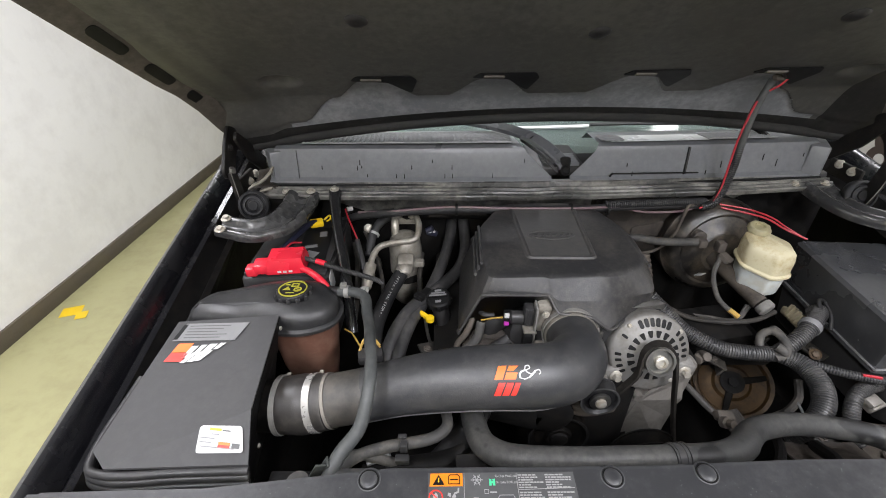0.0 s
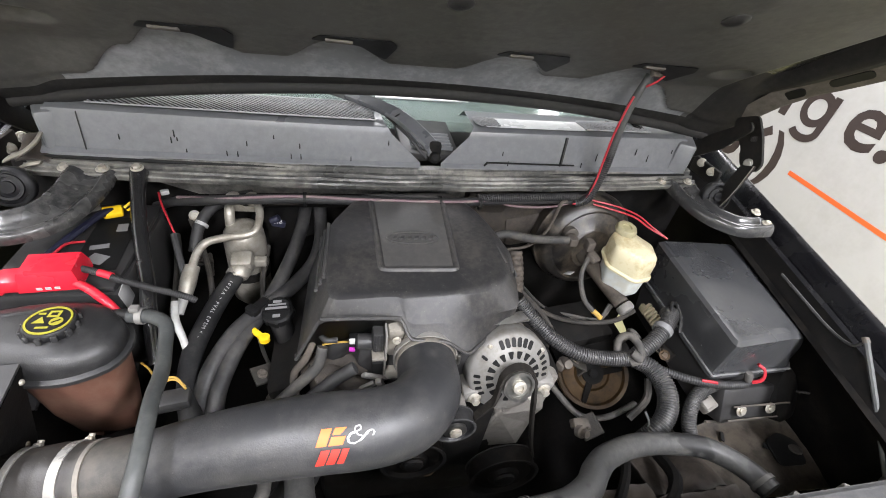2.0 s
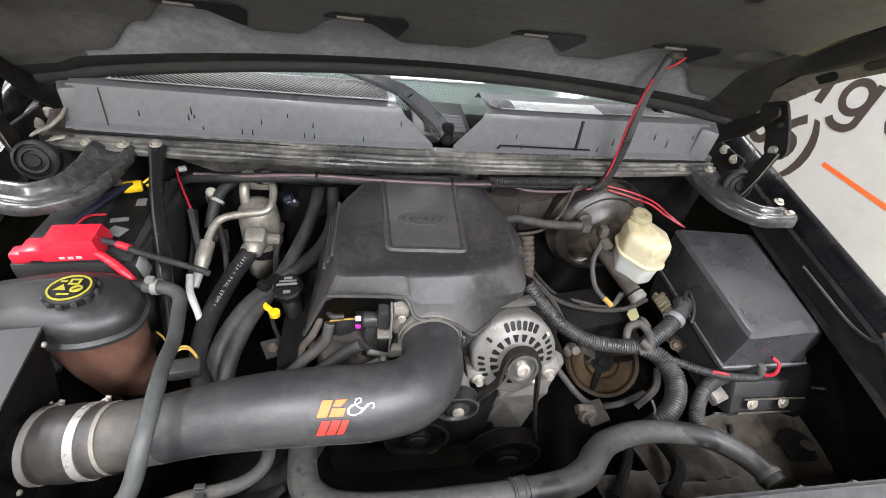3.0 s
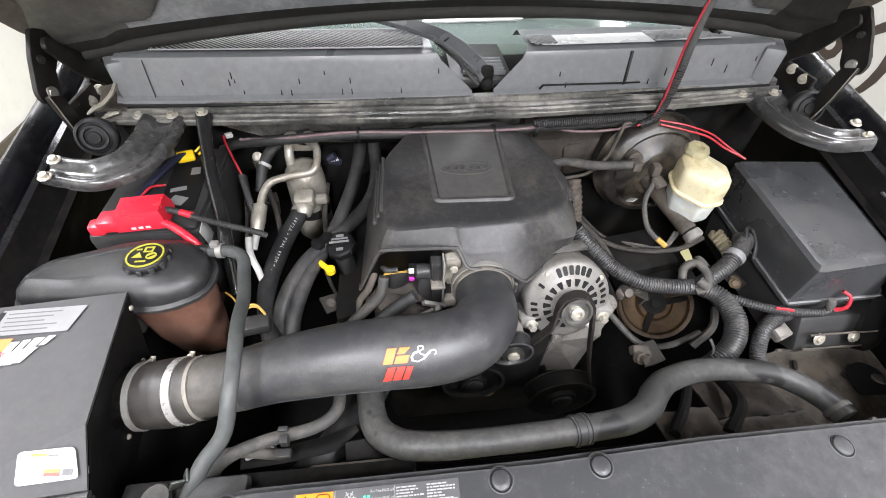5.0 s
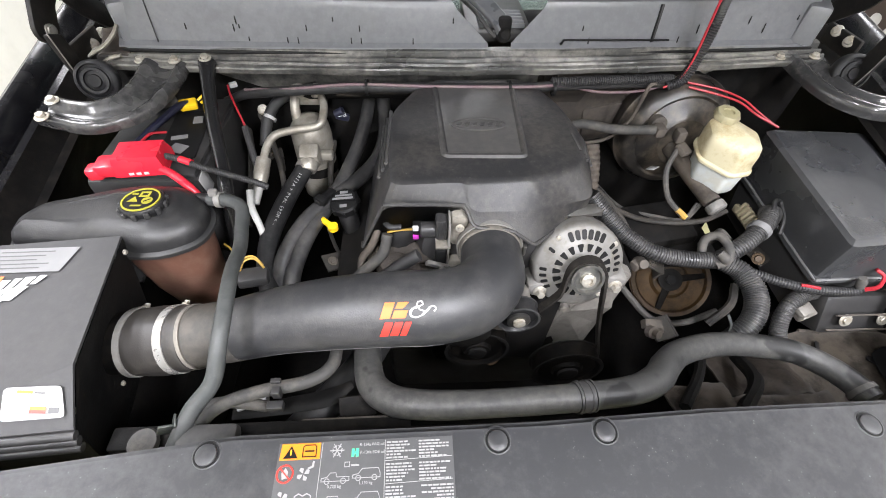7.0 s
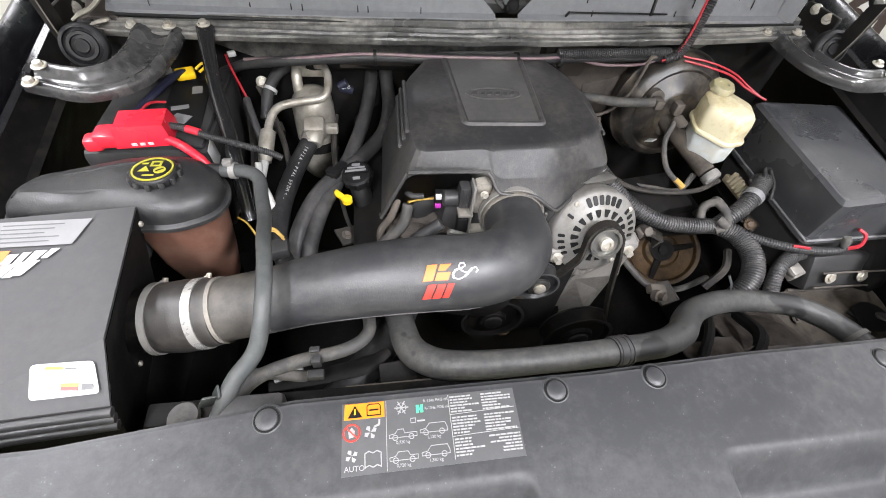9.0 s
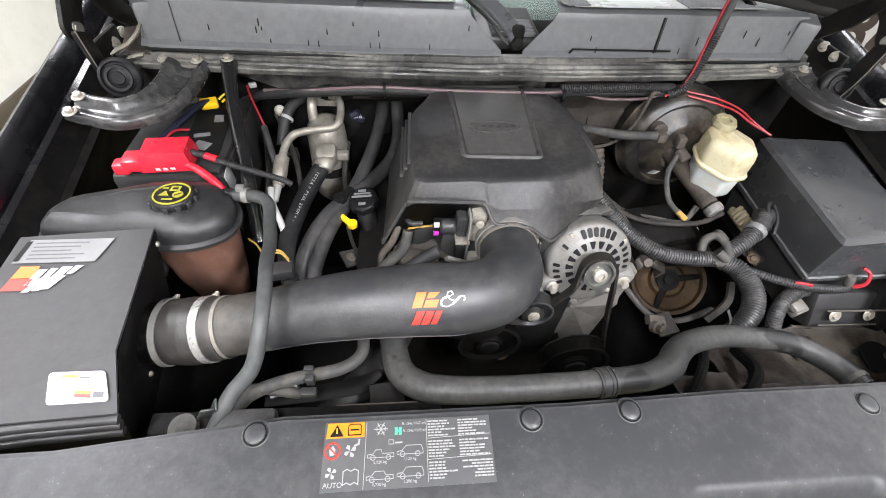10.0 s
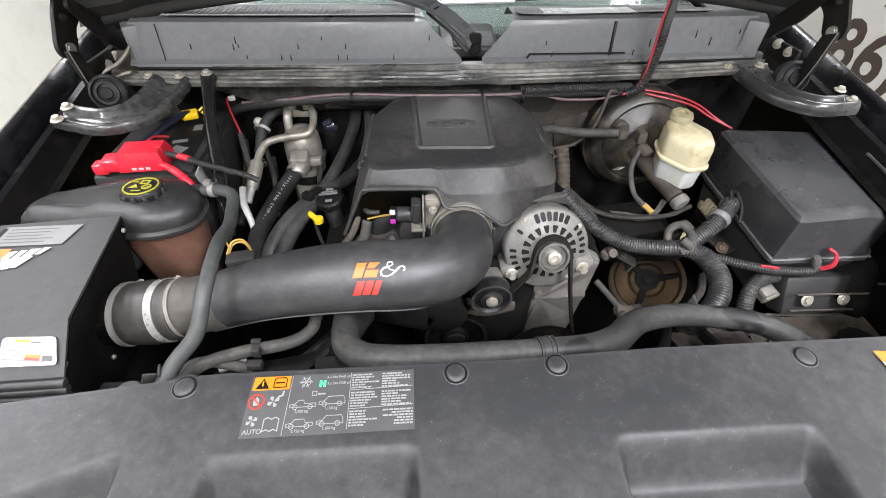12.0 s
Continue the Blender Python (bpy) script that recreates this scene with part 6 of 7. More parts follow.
part("lid", box(-0.598, 0.995, 1.158, 0.034, 0.024, 0.014, 0.004, (14, 0, 20)), M_YELLOW, ycap)
part("loop", sweep([(-0.580, 1.003, 1.163), (-0.568, 1.013, 1.170), (-0.563, 1.005, 1.167), (-0.573, 0.998, 1.160)], 0.0025, 6), M_YELLOW, ycap)
solo("battery_cable", sweep([(-0.588, 0.825, 1.16), (-0.56, 0.815, 1.16), (-0.52, 0.80, 1.155), (-0.46, 0.785, 1.145), (-0.42, 0.778, 1.135), (-0.403, 0.777, 1.125)], 0.0052, 10, rib=0.0007, pitch=0.0032), M_HOSE, "black corrugated battery cable", "cable")
solo("cable_sleeve", sweep([(-0.553, 0.813, 1.160), (-0.543, 0.809, 1.1595), (-0.532, 0.805, 1.158)], 0.0066, 12), M_RED, "short red sleeve on the battery cable", "sleeve")
solo("red_cable", sweep([(-0.585, 0.80, 1.150), (-0.56, 0.785, 1.148), (-0.53, 0.765, 1.135), (-0.51, 0.755, 1.10)], 0.0075, 10), M_RED, "thick red battery cable", "cable")
solo("red_cable", sweep([(-0.64, 0.86, 1.16), (-0.632, 0.89, 1.160), (-0.615, 0.91, 1.150)], 0.0024, 8), M_REDWIRE, "thin red cable on the battery", "cable")
solo("blue_cable", sweep([(-0.66, 0.86, 1.148), (-0.635, 0.92, 1.158), (-0.61, 0.98, 1.163), (-0.595, 1.00, 1.158)], 0.007, 8), M_BLUE, "dark blue cable along the battery", "cable")

# ---------------------------------------------------------------- fender braces


M_BRACE = mat("worn_gloss_black", (0.028, 0.028, 0.028), 0.25, dirt=(0.15, 0.146, 0.138), amount=0.42, patch=5, bump=0.015, spec=0.5, edge=0.0, specks=0.2)


def brace(sx):
    b = thing("fender_brace", (sx * 0.7, 0.95, 1.18), "curved black pressed steel fender brace with worn edges", "brace", "fender braces")
    if sx < 0:
        pts = [(-0.640, 1.052, 1.214), (-0.642, 0.99, 1.206), (-0.662, 0.925, 1.199), (-0.706, 0.888, 1.199), (-0.755, 0.888, 1.204), (-0.792, 0.897, 1.208)]
        spots = ((-0.680, 1.048, 1.223), (-0.616, 1.048, 1.223), (-0.779, 0.905, 1.218), (-0.775, 0.860, 1.214))
    else:
        pts = [(0.722, 1.068, 1.230), (0.722, 1.0, 1.224), (0.738, 0.945, 1.219), (0.775, 0.905, 1.218), (0.815, 0.892, 1.222), (0.845, 0.890, 1.226)]
        spots = ((0.656, 1.062, 1.237), (0.736, 1.064, 1.238), (0.839, 0.927, 1.236), (0.834, 0.882, 1.233))
    wid = [0.046, 0.042, 0.040, 0.037, 0.030]
    path = spline(pts, 8)
    rings = []
    for i, (p, (t, s, u)) in enumerate(zip(path, frames(path))):
        w = wid[min(i // 8, 4)] * (1 - (i % 8) / 8) + wid[min(i // 8 + 1, 4)] * (i % 8) / 8 - (0.012 if i == len(path) - 1 else 0)
        prof = [(-0.98, -0.014), (-1.0, -0.006), (-0.97, 0.001), (-0.88, 0.006), (-0.76, 0.0075), (-0.62, 0.006), (-0.5, 0.001), (-0.38, -0.004), (-0.2, -0.006), (0.0, -0.006), (0.15, -0.004), (0.28, 0.001), (0.4, 0.008), (0.55, 0.0125), (0.7, 0.0135), (0.85, 0.011), (0.95, 0.004), (1.0, -0.005), (0.98, -0.014)]
        rings.append([p + s * (k * w) + u * h for k, h in prof])
    part("bar", loft(rings, caps=True, closed=True), M_BRACE, b, sharp=65)
    for q in spots:
        part("brace_bolt", bolt(q, 0.0095, (0, -0.15, 1), 0.010), M_BOLT, b, "pale zinc hex bolt")
    return b


brace(-1)
brace(1)
M_STRUT = mat("gloss_black_strut", (0.010, 0.010, 0.0105), 0.18, dirt=(0.05, 0.046, 0.04), amount=0.10, patch=20, bump=0.02, edge=0.0)
strut = thing("strut_rod", (-0.5, 0.85, 1.1), "round black steel strut from cowl to radiator side", "strut")
part("rod", sweep([(-0.552, 1.045, 1.222), (-0.545, 1.0, 1.200), (-0.525, 0.92, 1.165), (-0.500, 0.84, 1.125), (-0.485, 0.78, 1.09), (-0.47, 0.72, 1.03)], [0.017, 0.0130, 0.0130, 0.0130, 0.0130, 0.0130], 16), M_STRUT, strut)
part("rod_bolt", bolt((-0.551, 1.040, 1.232), 0.0095, (0, -0.15, 1), 0.010), M_BOLT, strut, "pale zinc hex bolt")

# ---------------------------------------------------------------- brake booster and master cylinder
M_BOOST = mat("dusty_booster_steel", (0.010, 0.009, 0.008), 0.36, dirt=(0.12, 0.098, 0.072), amount=0.75, patch=9, grain=30, bump=0.2, smear=0.5)
boost = thing("brake_booster", (0.44, 1.05, 0.95), "round dusty black brake booster on the firewall", "brake booster")
BQ = Vector((0.0, -1, 0.12)).to_track_quat("Z", "Y").to_matrix().to_4x4()
BQ.translation = (0.478, 1.03, 1.066)
part("drum", lathe([(0.118, -0.10), (0.130, -0.09), (0.133, -0.03), (0.136, -0.025), (0.136, -0.012), (0.130, -0.006), (0.126, 0.012), (0.116, 0.024), (0.104, 0.030), (0.098, 0.028), (0.088, 0.034), (0.060, 0.042), (0.055, 0.048), (0.03, 0.050)], BQ, 56), M_BOOST, boost, "two-piece pressed steel drum")
part("check_valve", lathe([(0.018, 0.0), (0.018, 0.018), (0.012, 0.022)], BQ @ pose(-0.070, 0.045, 0.03), 16), M_TAN, boost)
part("valve_elbow", box(0.398, 0.965, 1.118, 0.022, 0.03, 0.022, 0.004), M_TAN, boost)
part("valve_hose", sweep([(0.185, 0.975, 1.115), (0.23, 0.985, 1.12), (0.30, 0.968, 1.118), (0.392, 0.965, 1.118)], 0.0105, 12), M_RUBBER, boost, "grey rubber vacuum hose")
mc = thing("master_cylinder", (0.50, 0.90, 1.0), "brake master cylinder with milky plastic fluid reservoir", "master cylinder")
part("cylinder", sweep([(0.455, 0.985, 1.062), (0.488, 0.905, 1.036), (0.514, 0.842, 1.016)], [0.020, 0.020, 0.019], 18), M_TAN, mc, "dirty aluminium cylinder")
part("end_plug", lathe([(0.019, 0), (0.021, 0.004), (0.021, 0.016), (0.017, 0.02)], look((0.516, 0.838, 1.015), (0.49, 0.90, 1.035)), 18), M_ALU, mc)
RT = [(0.474, 0.945), (0.522, 0.962), (0.573, 0.895), (0.562, 0.845), (0.512, 0.836), (0.462, 0.888)]
rt = rounded(RT, 0.014, 4)


def tilt_z(x, y, z):
    return z + 0.15 * (y - 0.91)


part("reservoir", loft([[(x, y, tilt_z(x, y, z)) for x, y in shrink(rt, d)] for z, d in ((1.090, 0.012), (1.093, 0.006), (1.096, 0.001), (1.099, -0.002), (1.104, -0.002), (1.107, 0.003), (1.140, 0.003), (1.156, 0.006), (1.163, 0.012), (1.166, 0.019))]), M_MILK, mc, "yellowed milky fluid reservoir", 30)
part("reservoir_base", loft([[(x, y, tilt_z(x, y, z)) for x, y in shrink(rt, d)] for z, d in ((1.036, 0.022), (1.040, 0.014), (1.048, 0.010), (1.075, 0.008), (1.0985, 0.0060))]), M_MILK2, mc, "pale translucent lower half", 30)
part("reservoir_cap", join(lathe([(0.022, 0), (0.026, 0.004), (0.026, 0.014), (0.023, 0.018), (0.012, 0.019), (0.011, 0.015)], pose(0.507, 0.935, 1.166, 8, 0, 0), 8), lathe([(0.018, -0.01), (0.018, 0.004)], pose(0.507, 0.935, 1.166, 8, 0, 0), 16)), mat("olive_cap", (0.30, 0.27, 0.15), 0.5, dirt=(0.15, 0.13, 0.08), amount=0.6, patch=40), mc, "dirty olive filler cap")
part("sensor_plug", join(box(0.437, 0.945, 1.118, 0.020, 0.024, 0.028, 0.004), box(0.447, 0.925, 1.095, 0.03, 0.03, 0.015, 0.004, (20, 10, 30))), M_TAN, mc, "dirty brown plug")
part("sensor_wire", sweep([(0.438, 0.93, 1.10), (0.415, 0.90, 1.06), (0.418, 0.86, 1.02), (0.44, 0.83, 1.00), (0.455, 0.82, 0.99)], 0.006, 8), M_RUBBER, mc)
part("wire_tip", sweep([(0.437, 0.833, 1.003), (0.455, 0.818, 0.992)], 0.0068, 8), M_WIRE, mc, "amber taped wire end")
for k in range(2):
    part("brake_line", sweep([(0.50 + 0.01 * k, 0.86, 0.995), (0.47, 0.84, 0.965 - 0.01 * k), (0.42, 0.86, 0.955 - 0.01 * k), (0.36, 0.92, 0.93), (0.34, 1.05, 0.90)], 0.0045, 6), M_RUBBER, mc)
part("tag", box(0.398, 0.925, 1.045, 0.022, 0.002, 0.020, 0.0005, (60, 0, 30)), M_STICKER, mc, "small white paper tag")
solo("shift_cable", join(sweep([(0.265, 0.98, 1.07), (0.268, 0.95, 1.03), (0.270, 0.91, 0.97), (0.272, 0.87, 0.90)], [0.016, 0.018, 0.016, 0.012], 12, rib=0.0015, pitch=0.012)), M_TAN, "dusty ribbed rubber boot behind the engine", "cable boot")
solo("abs_unit", join(box(0.43, 0.86, 0.92, 0.16, 0.12, 0.05, 0.015, (6, 0, 10)), box(0.46, 0.84, 0.89, 0.2, 0.14, 0.05, 0.02)), M_BLACK, "black rounded cover below the brake cylinder", "cover")

# ---------------------------------------------------------------- fuse box
fuse = thing("fuse_box", (0.72, 0.77, 0.95), "large dark grey plastic fuse box with chamfered lid", "fuse box")
FB = [(0.612, 0.625), (0.815, 0.629), (0.846, 0.672), (0.848, 0.930), (0.632, 0.945)]
fl = [[(x, y, 1.020) for x, y in FB], [(x, y, 1.028) for x, y in FB], [(0.599, 0.614, 1.122), (0.752, 0.628, 1.122), (0.845, 0.650, 1.094), (0.846, 0.936, 1.126), (0.620, 0.942, 1.132)],
      [(0.604, 0.622, 1.130), (0.748, 0.640, 1.131), (0.836, 0.662, 1.104), (0.838, 0.930, 1.134), (0.626, 0.936, 1.139)], [(0.616, 0.636, 1.132), (0.744, 0.652, 1.133), (0.826, 0.672, 1.109), (0.828, 0.920, 1.137), (0.636, 0.926, 1.141)]]
M_LID = mat("fuse_lid_plastic", (0.024, 0.025, 0.027), 0.27, dirt=(0.065, 0.065, 0.065), amount=0.3, patch=6, bump=0.05, spec=0.65)
bm = loft([rounded3(r, 0.012, 2) for r in fl])
part("lid", bm, M_LID, fuse, "dark grey lid with sloping front", 22)
part("rim", loft([[(x, y, z) for x, y in shrink(rounded(FB, 0.012, 3), d)] for z, d in ((1.012, -0.001), (1.012, -0.006), (1.024, -0.006), (1.024, -0.001))], caps=False), M_LID, fuse)
part("rim_edge", join(sweep([(0.6265, 0.948, 1.0225), (0.6065, 0.619, 1.0225)], 0.0022, 6, 4), sweep([(0.6065, 0.619, 1.0225), (0.817, 0.6235, 1.0225)], 0.0022, 6, 4)), M_GREYSTK, fuse, "thin pale rim edge")
part("base", loft([[(x, y, z) for x, y in shrink(FB, d)] for z, d in ((0.90, 0.02), (1.018, 0.006))]), M_PLASTIC, fuse)
part("clip_row", join(*[box(0.602, 0.80 + 0.012 * k, 0.99, 0.012, 0.008, 0.03, 0.002, (0, 20, 0)) for k in range(5)], box(0.606, 0.83, 0.975, 0.01, 0.08, 0.02, 0.002)), mat("beige_terminal", (0.38, 0.33, 0.22), 0.5, dirt=(0.2, 0.16, 0.1), amount=0.6), fuse, "beige terminal strip")
part("brass_stud", bolt((0.585, 0.72, 0.965), 0.010, (-0.4, -0.6, 0.7)), M_RUST, fuse)

# ---------------------------------------------------------------- wiring looms on the driver's side
solo("alternator_loom", sweep([(0.235, 0.84, 1.04), (0.265, 0.81, 1.015), (0.305, 0.77, 0.99), (0.36, 0.73, 0.978), (0.42, 0.712, 0.978), (0.482, 0.702, 0.984)], 0.0155, 16, rib=0.0018, pitch=0.0052), M_CONDUIT, "dusty grey corrugated wiring conduit", "conduit", "wiring conduits")
solo("lower_loom", sweep([(0.478, 0.702, 0.985), (0.510, 0.672, 0.985), (0.522, 0.625, 0.975), (0.506, 0.582, 0.955), (0.475, 0.560, 0.925), (0.45, 0.56, 0.88)], [0.016, 0.019, 0.020, 0.020, 0.019, 0.016], 16, rib=0.0018, pitch=0.0052), M_CONDUIT, "dusty grey corrugated wiring conduit bending down", "conduit", "wiring conduits")
solo("branch_loom", sweep([(0.482, 0.704, 0.985), (0.53, 0.722, 1.015), (0.57, 0.748, 1.035), (0.602, 0.778, 1.04), (0.615, 0.80, 1.02)], 0.0165, 16, rib=0.0018, pitch=0.0052), M_CONDUIT, "dusty grey corrugated wiring conduit under the fuse box", "conduit", "wiring conduits")
solo("loom_clamp", band([(0.54, 0.728, 1.02), (0.56, 0.742, 1.03), (0.58, 0.756, 1.037)], 0.019, 0.014, 0.5, 20, 8, 0.003), M_GREYSTK, "grey plastic band round the conduit", "clamp")
solo("loom_strap", sweep([(0.452, 0.585, 0.965), (0.462, 0.572, 0.945), (0.462, 0.562, 0.915)], 0.004, 8, flat=0.5), M_VENT, "grey plastic strap on the conduit", "strap")
solo("loom_knot", join(sweep([(0.455, 0.722, 0.975), (0.462, 0.745, 1.00), (0.482, 0.742, 1.015), (0.492, 0.715, 1.012), (0.486, 0.69, 0.998), (0.468, 0.690, 0.985)], 0.009, 10), sweep([(0.49, 0.705, 0.985), (0.478, 0.688, 1.004), (0.468, 0.70, 1.008)], 0.010, 10)), M_RUBBER, "taped knot where the conduits meet", "tape")
solo("loom_loop", sweep([(0.590, 0.762, 1.05), (0.60, 0.79, 1.065), (0.616, 0.792, 1.06), (0.618, 0.765, 1.045), (0.610, 0.74, 1.02)], 0.0045, 8), M_HOSE, "thin black wire loop at the fuse box", "wire")
solo("grey_hose", sweep([(0.508, 0.79, 0.93), (0.512, 0.775, 0.975), (0.505, 0.765, 1.0), (0.51, 0.74, 1.0)], 0.009, 10), M_RUBBER, "short grey rubber hose", "hose")
solo("jump_cable", sweep([(0.492, 0.696, 0.985), (0.525, 0.66, 0.995), (0.575, 0.628, 1.0), (0.63, 0.612, 1.0), (0.685, 0.605, 1.004), (0.705, 0.612, 1.012)], 0.0085, 10, rib=0.001, pitch=0.005), M_HOSE, "black corrugated cable with red wires", "cable")
for rw in (sweep([(0.590, 0.6195, 1.0075), (0.605, 0.6155, 1.0085), (0.622, 0.6105, 1.0085)], 0.0032, 8), sweep([(0.697, 0.607, 1.008), (0.712, 0.598, 1.028), (0.714, 0.606, 1.048), (0.706, 0.618, 1.052)], 0.003, 8),
           sweep([(0.700, 0.605, 1.006), (0.720, 0.60, 1.022), (0.722, 0.61, 1.042), (0.710, 0.622, 1.05)], 0.003, 8)):
    solo("red_wire", rw, M_REDWIRE, "red wire at the fuse box corner", "wire", "red wires")
solo("cable_tip", lathe([(0.007, 0), (0.009, 0.016), (0.006, 0.024)], look((0.690, 0.605, 1.018), (0.70, 0.60, 0.99)), 12), M_RUBBER, "dusty grey cable end boot", "boot")

# ---------------------------------------------------------------- radiator hoses
rad = thing("radiator_hose", (0.1, 0.42, 1.05), "thick dusty rubber upper radiator hose", "radiator hose", "radiator hoses")
RP = [(-0.215, 0.60, 0.99), (-0.218, 0.535, 1.018), (-0.216, 0.485, 1.040), (-0.205, 0.430, 1.060), (-0.176, 0.400, 1.075), (-0.135, 0.388, 1.085), (-0.07, 0.384, 1.090), (0.04, 0.387, 1.088), (0.095, 0.392, 1.083), (0.162, 0.401, 1.076), (0.207, 0.421, 1.065),
      (0.237, 0.448, 1.050), (0.276, 0.474, 1.037), (0.345, 0.494, 1.022), (0.415, 0.496, 1.013), (0.485, 0.484, 1.010), (0.527, 0.458, 1.010), (0.552, 0.425, 1.012), (0.560, 0.395, 1.015)]
part("hose", sweep(RP, [0.0205, 0.0205, 0.0205, 0.021, 0.0205, 0.0195, 0.0185, 0.0185, 0.0188, 0.020, 0.0215, 0.0215, 0.0205, 0.0200, 0.0195, 0.0195, 0.0195, 0.0195, 0.0195], 22, 8, wob=0.02), M_RADHOSE, rad)
part("joint_sleeve", band(RP, 0.0193, 0.022, 0.437, 24, 8, 0.0016), M_PLASTIC, rad, "black joint sleeve")
for k in range(3):
    part("sleeve_rib", band(RP, 0.0206, 0.003, 0.430 + 0.0075 * k, 24, 8, 0.0014), M_PLASTIC, rad)

part("end_clamp", band(RP, 0.0205, 0.008, 0.975, 24, 8, 0.002), M_RUBBER, rad)
solo("heater_line", sweep([(-0.265, 0.56, 1.01), (-0.264, 0.505, 1.04), (-0.264, 0.462, 1.058), (-0.292, 0.437, 1.062), (-0.36, 0.423, 1.062), (-0.405, 0.408, 1.060), (-0.428, 0.390, 1.052), (-0.437, 0.365, 1.035)], 0.0095, 14), M_RUBBER, "dusty thin rubber coolant hose", "hose", "coolant hoses")
solo("heater_line", sweep([(-0.345, 0.412, 1.035), (-0.40, 0.412, 1.058), (-0.428, 0.404, 1.058), (-0.446, 0.385, 1.045)], 0.008, 12), M_RUBBER, "dusty short rubber hose behind the radiator", "hose", "coolant hoses")
solo("fat_hose", sweep([(-0.20, 0.56, 0.98), (-0.235, 0.49, 0.985), (-0.28, 0.43, 0.99), (-0.33, 0.38, 0.98)], 0.026, 16), M_HOSE, "thick black lower rubber hose", "hose", "coolant hoses")
vac = thing("vent_hose", (-0.42, 0.55, 1.1), "dusty grey rubber vent hose over the intake tube", "hose", "coolant hoses")
VP = [(-0.492, 0.738, 1.132), (-0.456, 0.733, 1.134), (-0.432, 0.715, 1.133), (-0.422, 0.672, 1.130), (-0.409, 0.62, 1.140), (-0.397, 0.558, 1.165), (-0.386, 0.500, 1.176), (-0.384, 0.447, 1.165), (-0.396, 0.412, 1.125), (-0.425, 0.385, 1.097), (-0.445, 0.345, 1.07)]
part("hose", sweep(VP, [0.011, 0.011, 0.011, 0.011, 0.0105, 0.010, 0.010, 0.0102, 0.0106, 0.011, 0.011], 16, 8), M_VENT, vac)
part("spring_clip", join(band(VP, 0.0122, 0.010, 0.06, 18, 8, 0.0015), box(-0.480, 0.738, 1.148, 0.014, 0.012, 0.010, 0.002)), M_ALU, vac, "pale spring clip")
part("fir_clip", box(-0.410, 0.613, 1.130, 0.012, 0.03, 0.012, 0.003), M_PLASTIC, vac)

# ---------------------------------------------------------------- radiator side details
shroud = thing("fan_shroud", (0, 0.42, 0.8), "dusty black radiator fan shroud", "fan shroud")
part("panel", box(0.0, 0.372, 0.82, 1.16, 0.05, 0.34, 0.012), M_BLACK, shroud)
part("top_ledge", box(-0.34, 0.366, 1.062, 0.38, 0.03, 0.012, 0.004), M_BLACK, shroud)
part("tan_block", box(-0.238, 0.378, 1.056, 0.115, 0.014, 0.012, 0.003, (0, -1, 0)), M_TAN, shroud, "dust-covered ledge")
part("tan_block", join(sweep([(-0.40, 0.405, 1.030), (-0.33, 0.412, 1.036), (-0.27, 0.425, 1.030), (-0.235, 0.44, 1.04)], [0.008, 0.012, 0.014, 0.006], 8, flat=0.4), box(-0.225, 0.405, 1.045, 0.05, 0.03, 0.006, 0.002, (35, 5, 8))), M_BLACK, shroud)
part("clip", join(box(-0.332, 0.418, 1.070, 0.012, 0.012, 0.018, 0.002), box(-0.335, 0.432, 1.076, 0.014, 0.008, 0.006, 0.002), box(-0.334, 0.404, 1.058, 0.022, 0.012, 0.012, 0.002)), M_PLASTIC, shroud)
part("white_tab", box(-0.375, 0.42, 1.03, 0.04, 0.01, 0.03, 0.002, (20, 0, 20)), M_GREYSTK, shroud)
part("right_ledge", box(0.42, 0.366, 1.03, 0.30, 0.03, 0.014, 0.004, (0, 3, 0)), M_PAD, shroud, "dust-covered right ledge")
fillr = thing("washer_cap", (-0.47, 0.355, 1.08), "flat dusty grey reservoir cap at the radiator edge", "cap")
part("disc", lathe([(0.017, 0), (0.019, 0.005), (0.017, 0.010), (0.006, 0.012)], pose(-0.482, 0.357, 1.068, 4, 0, 0), 24), M_RUBBER, fillr)
part("stem", lathe([(0.012, -0.08), (0.012, 0.0)], pose(-0.482, 0.357, 1.068), 12), M_PLASTIC, fillr)
part("end_tank", box(-0.402, 0.358, 1.078, 0.075, 0.034, 0.024, 0.010), M_HEATER, shroud, "dusty radiator end tank")
clip_t = thing("hose_bracket", (-0.44, 0.36, 1.09), "small folded green-grey metal hose bracket", "bracket")
part("plate", join(box(-0.452, 0.366, 1.092, 0.016, 0.003, 0.030, 0.001, (10, 25, 20)), box(-0.444, 0.374, 1.090, 0.003, 0.016, 0.028, 0.001, (10, 25, 20))), mat("green_grey_metal", (0.06, 0.065, 0.06), 0.45, metal=0.4), clip_t)
M_SHELF = mat("dusty_stamped_steel", (0.052, 0.043, 0.033), 0.65, dirt=(0.016, 0.013, 0.010), amount=0.95, patch=18, bump=0.3, spec=0.2)
brk = thing("horn_bracket", (0.72, 0.57, 0.8), "dusty stamped bracket with black relay box and pale bolts", "bracket")
part("relay_box", box(0.738, 0.610, 0.935, 0.165, 0.05, 0.085, 0.010, (-28, 0, 0)), M_PLASTIC, brk)
part("box_edge", sweep([(0.664, 0.5755, 0.966), (0.738, 0.5755, 0.966), (0.815, 0.5755, 0.964)], 0.0022, 6), M_TAN, brk, "dusty pressed edge")
for bx in (0.693, 0.771):
    part("box_bolt", bolt((bx, 0.575, 0.950), 0.0105, (0, -0.86, 0.5)), M_BOLT, brk, "pale zinc bolt")
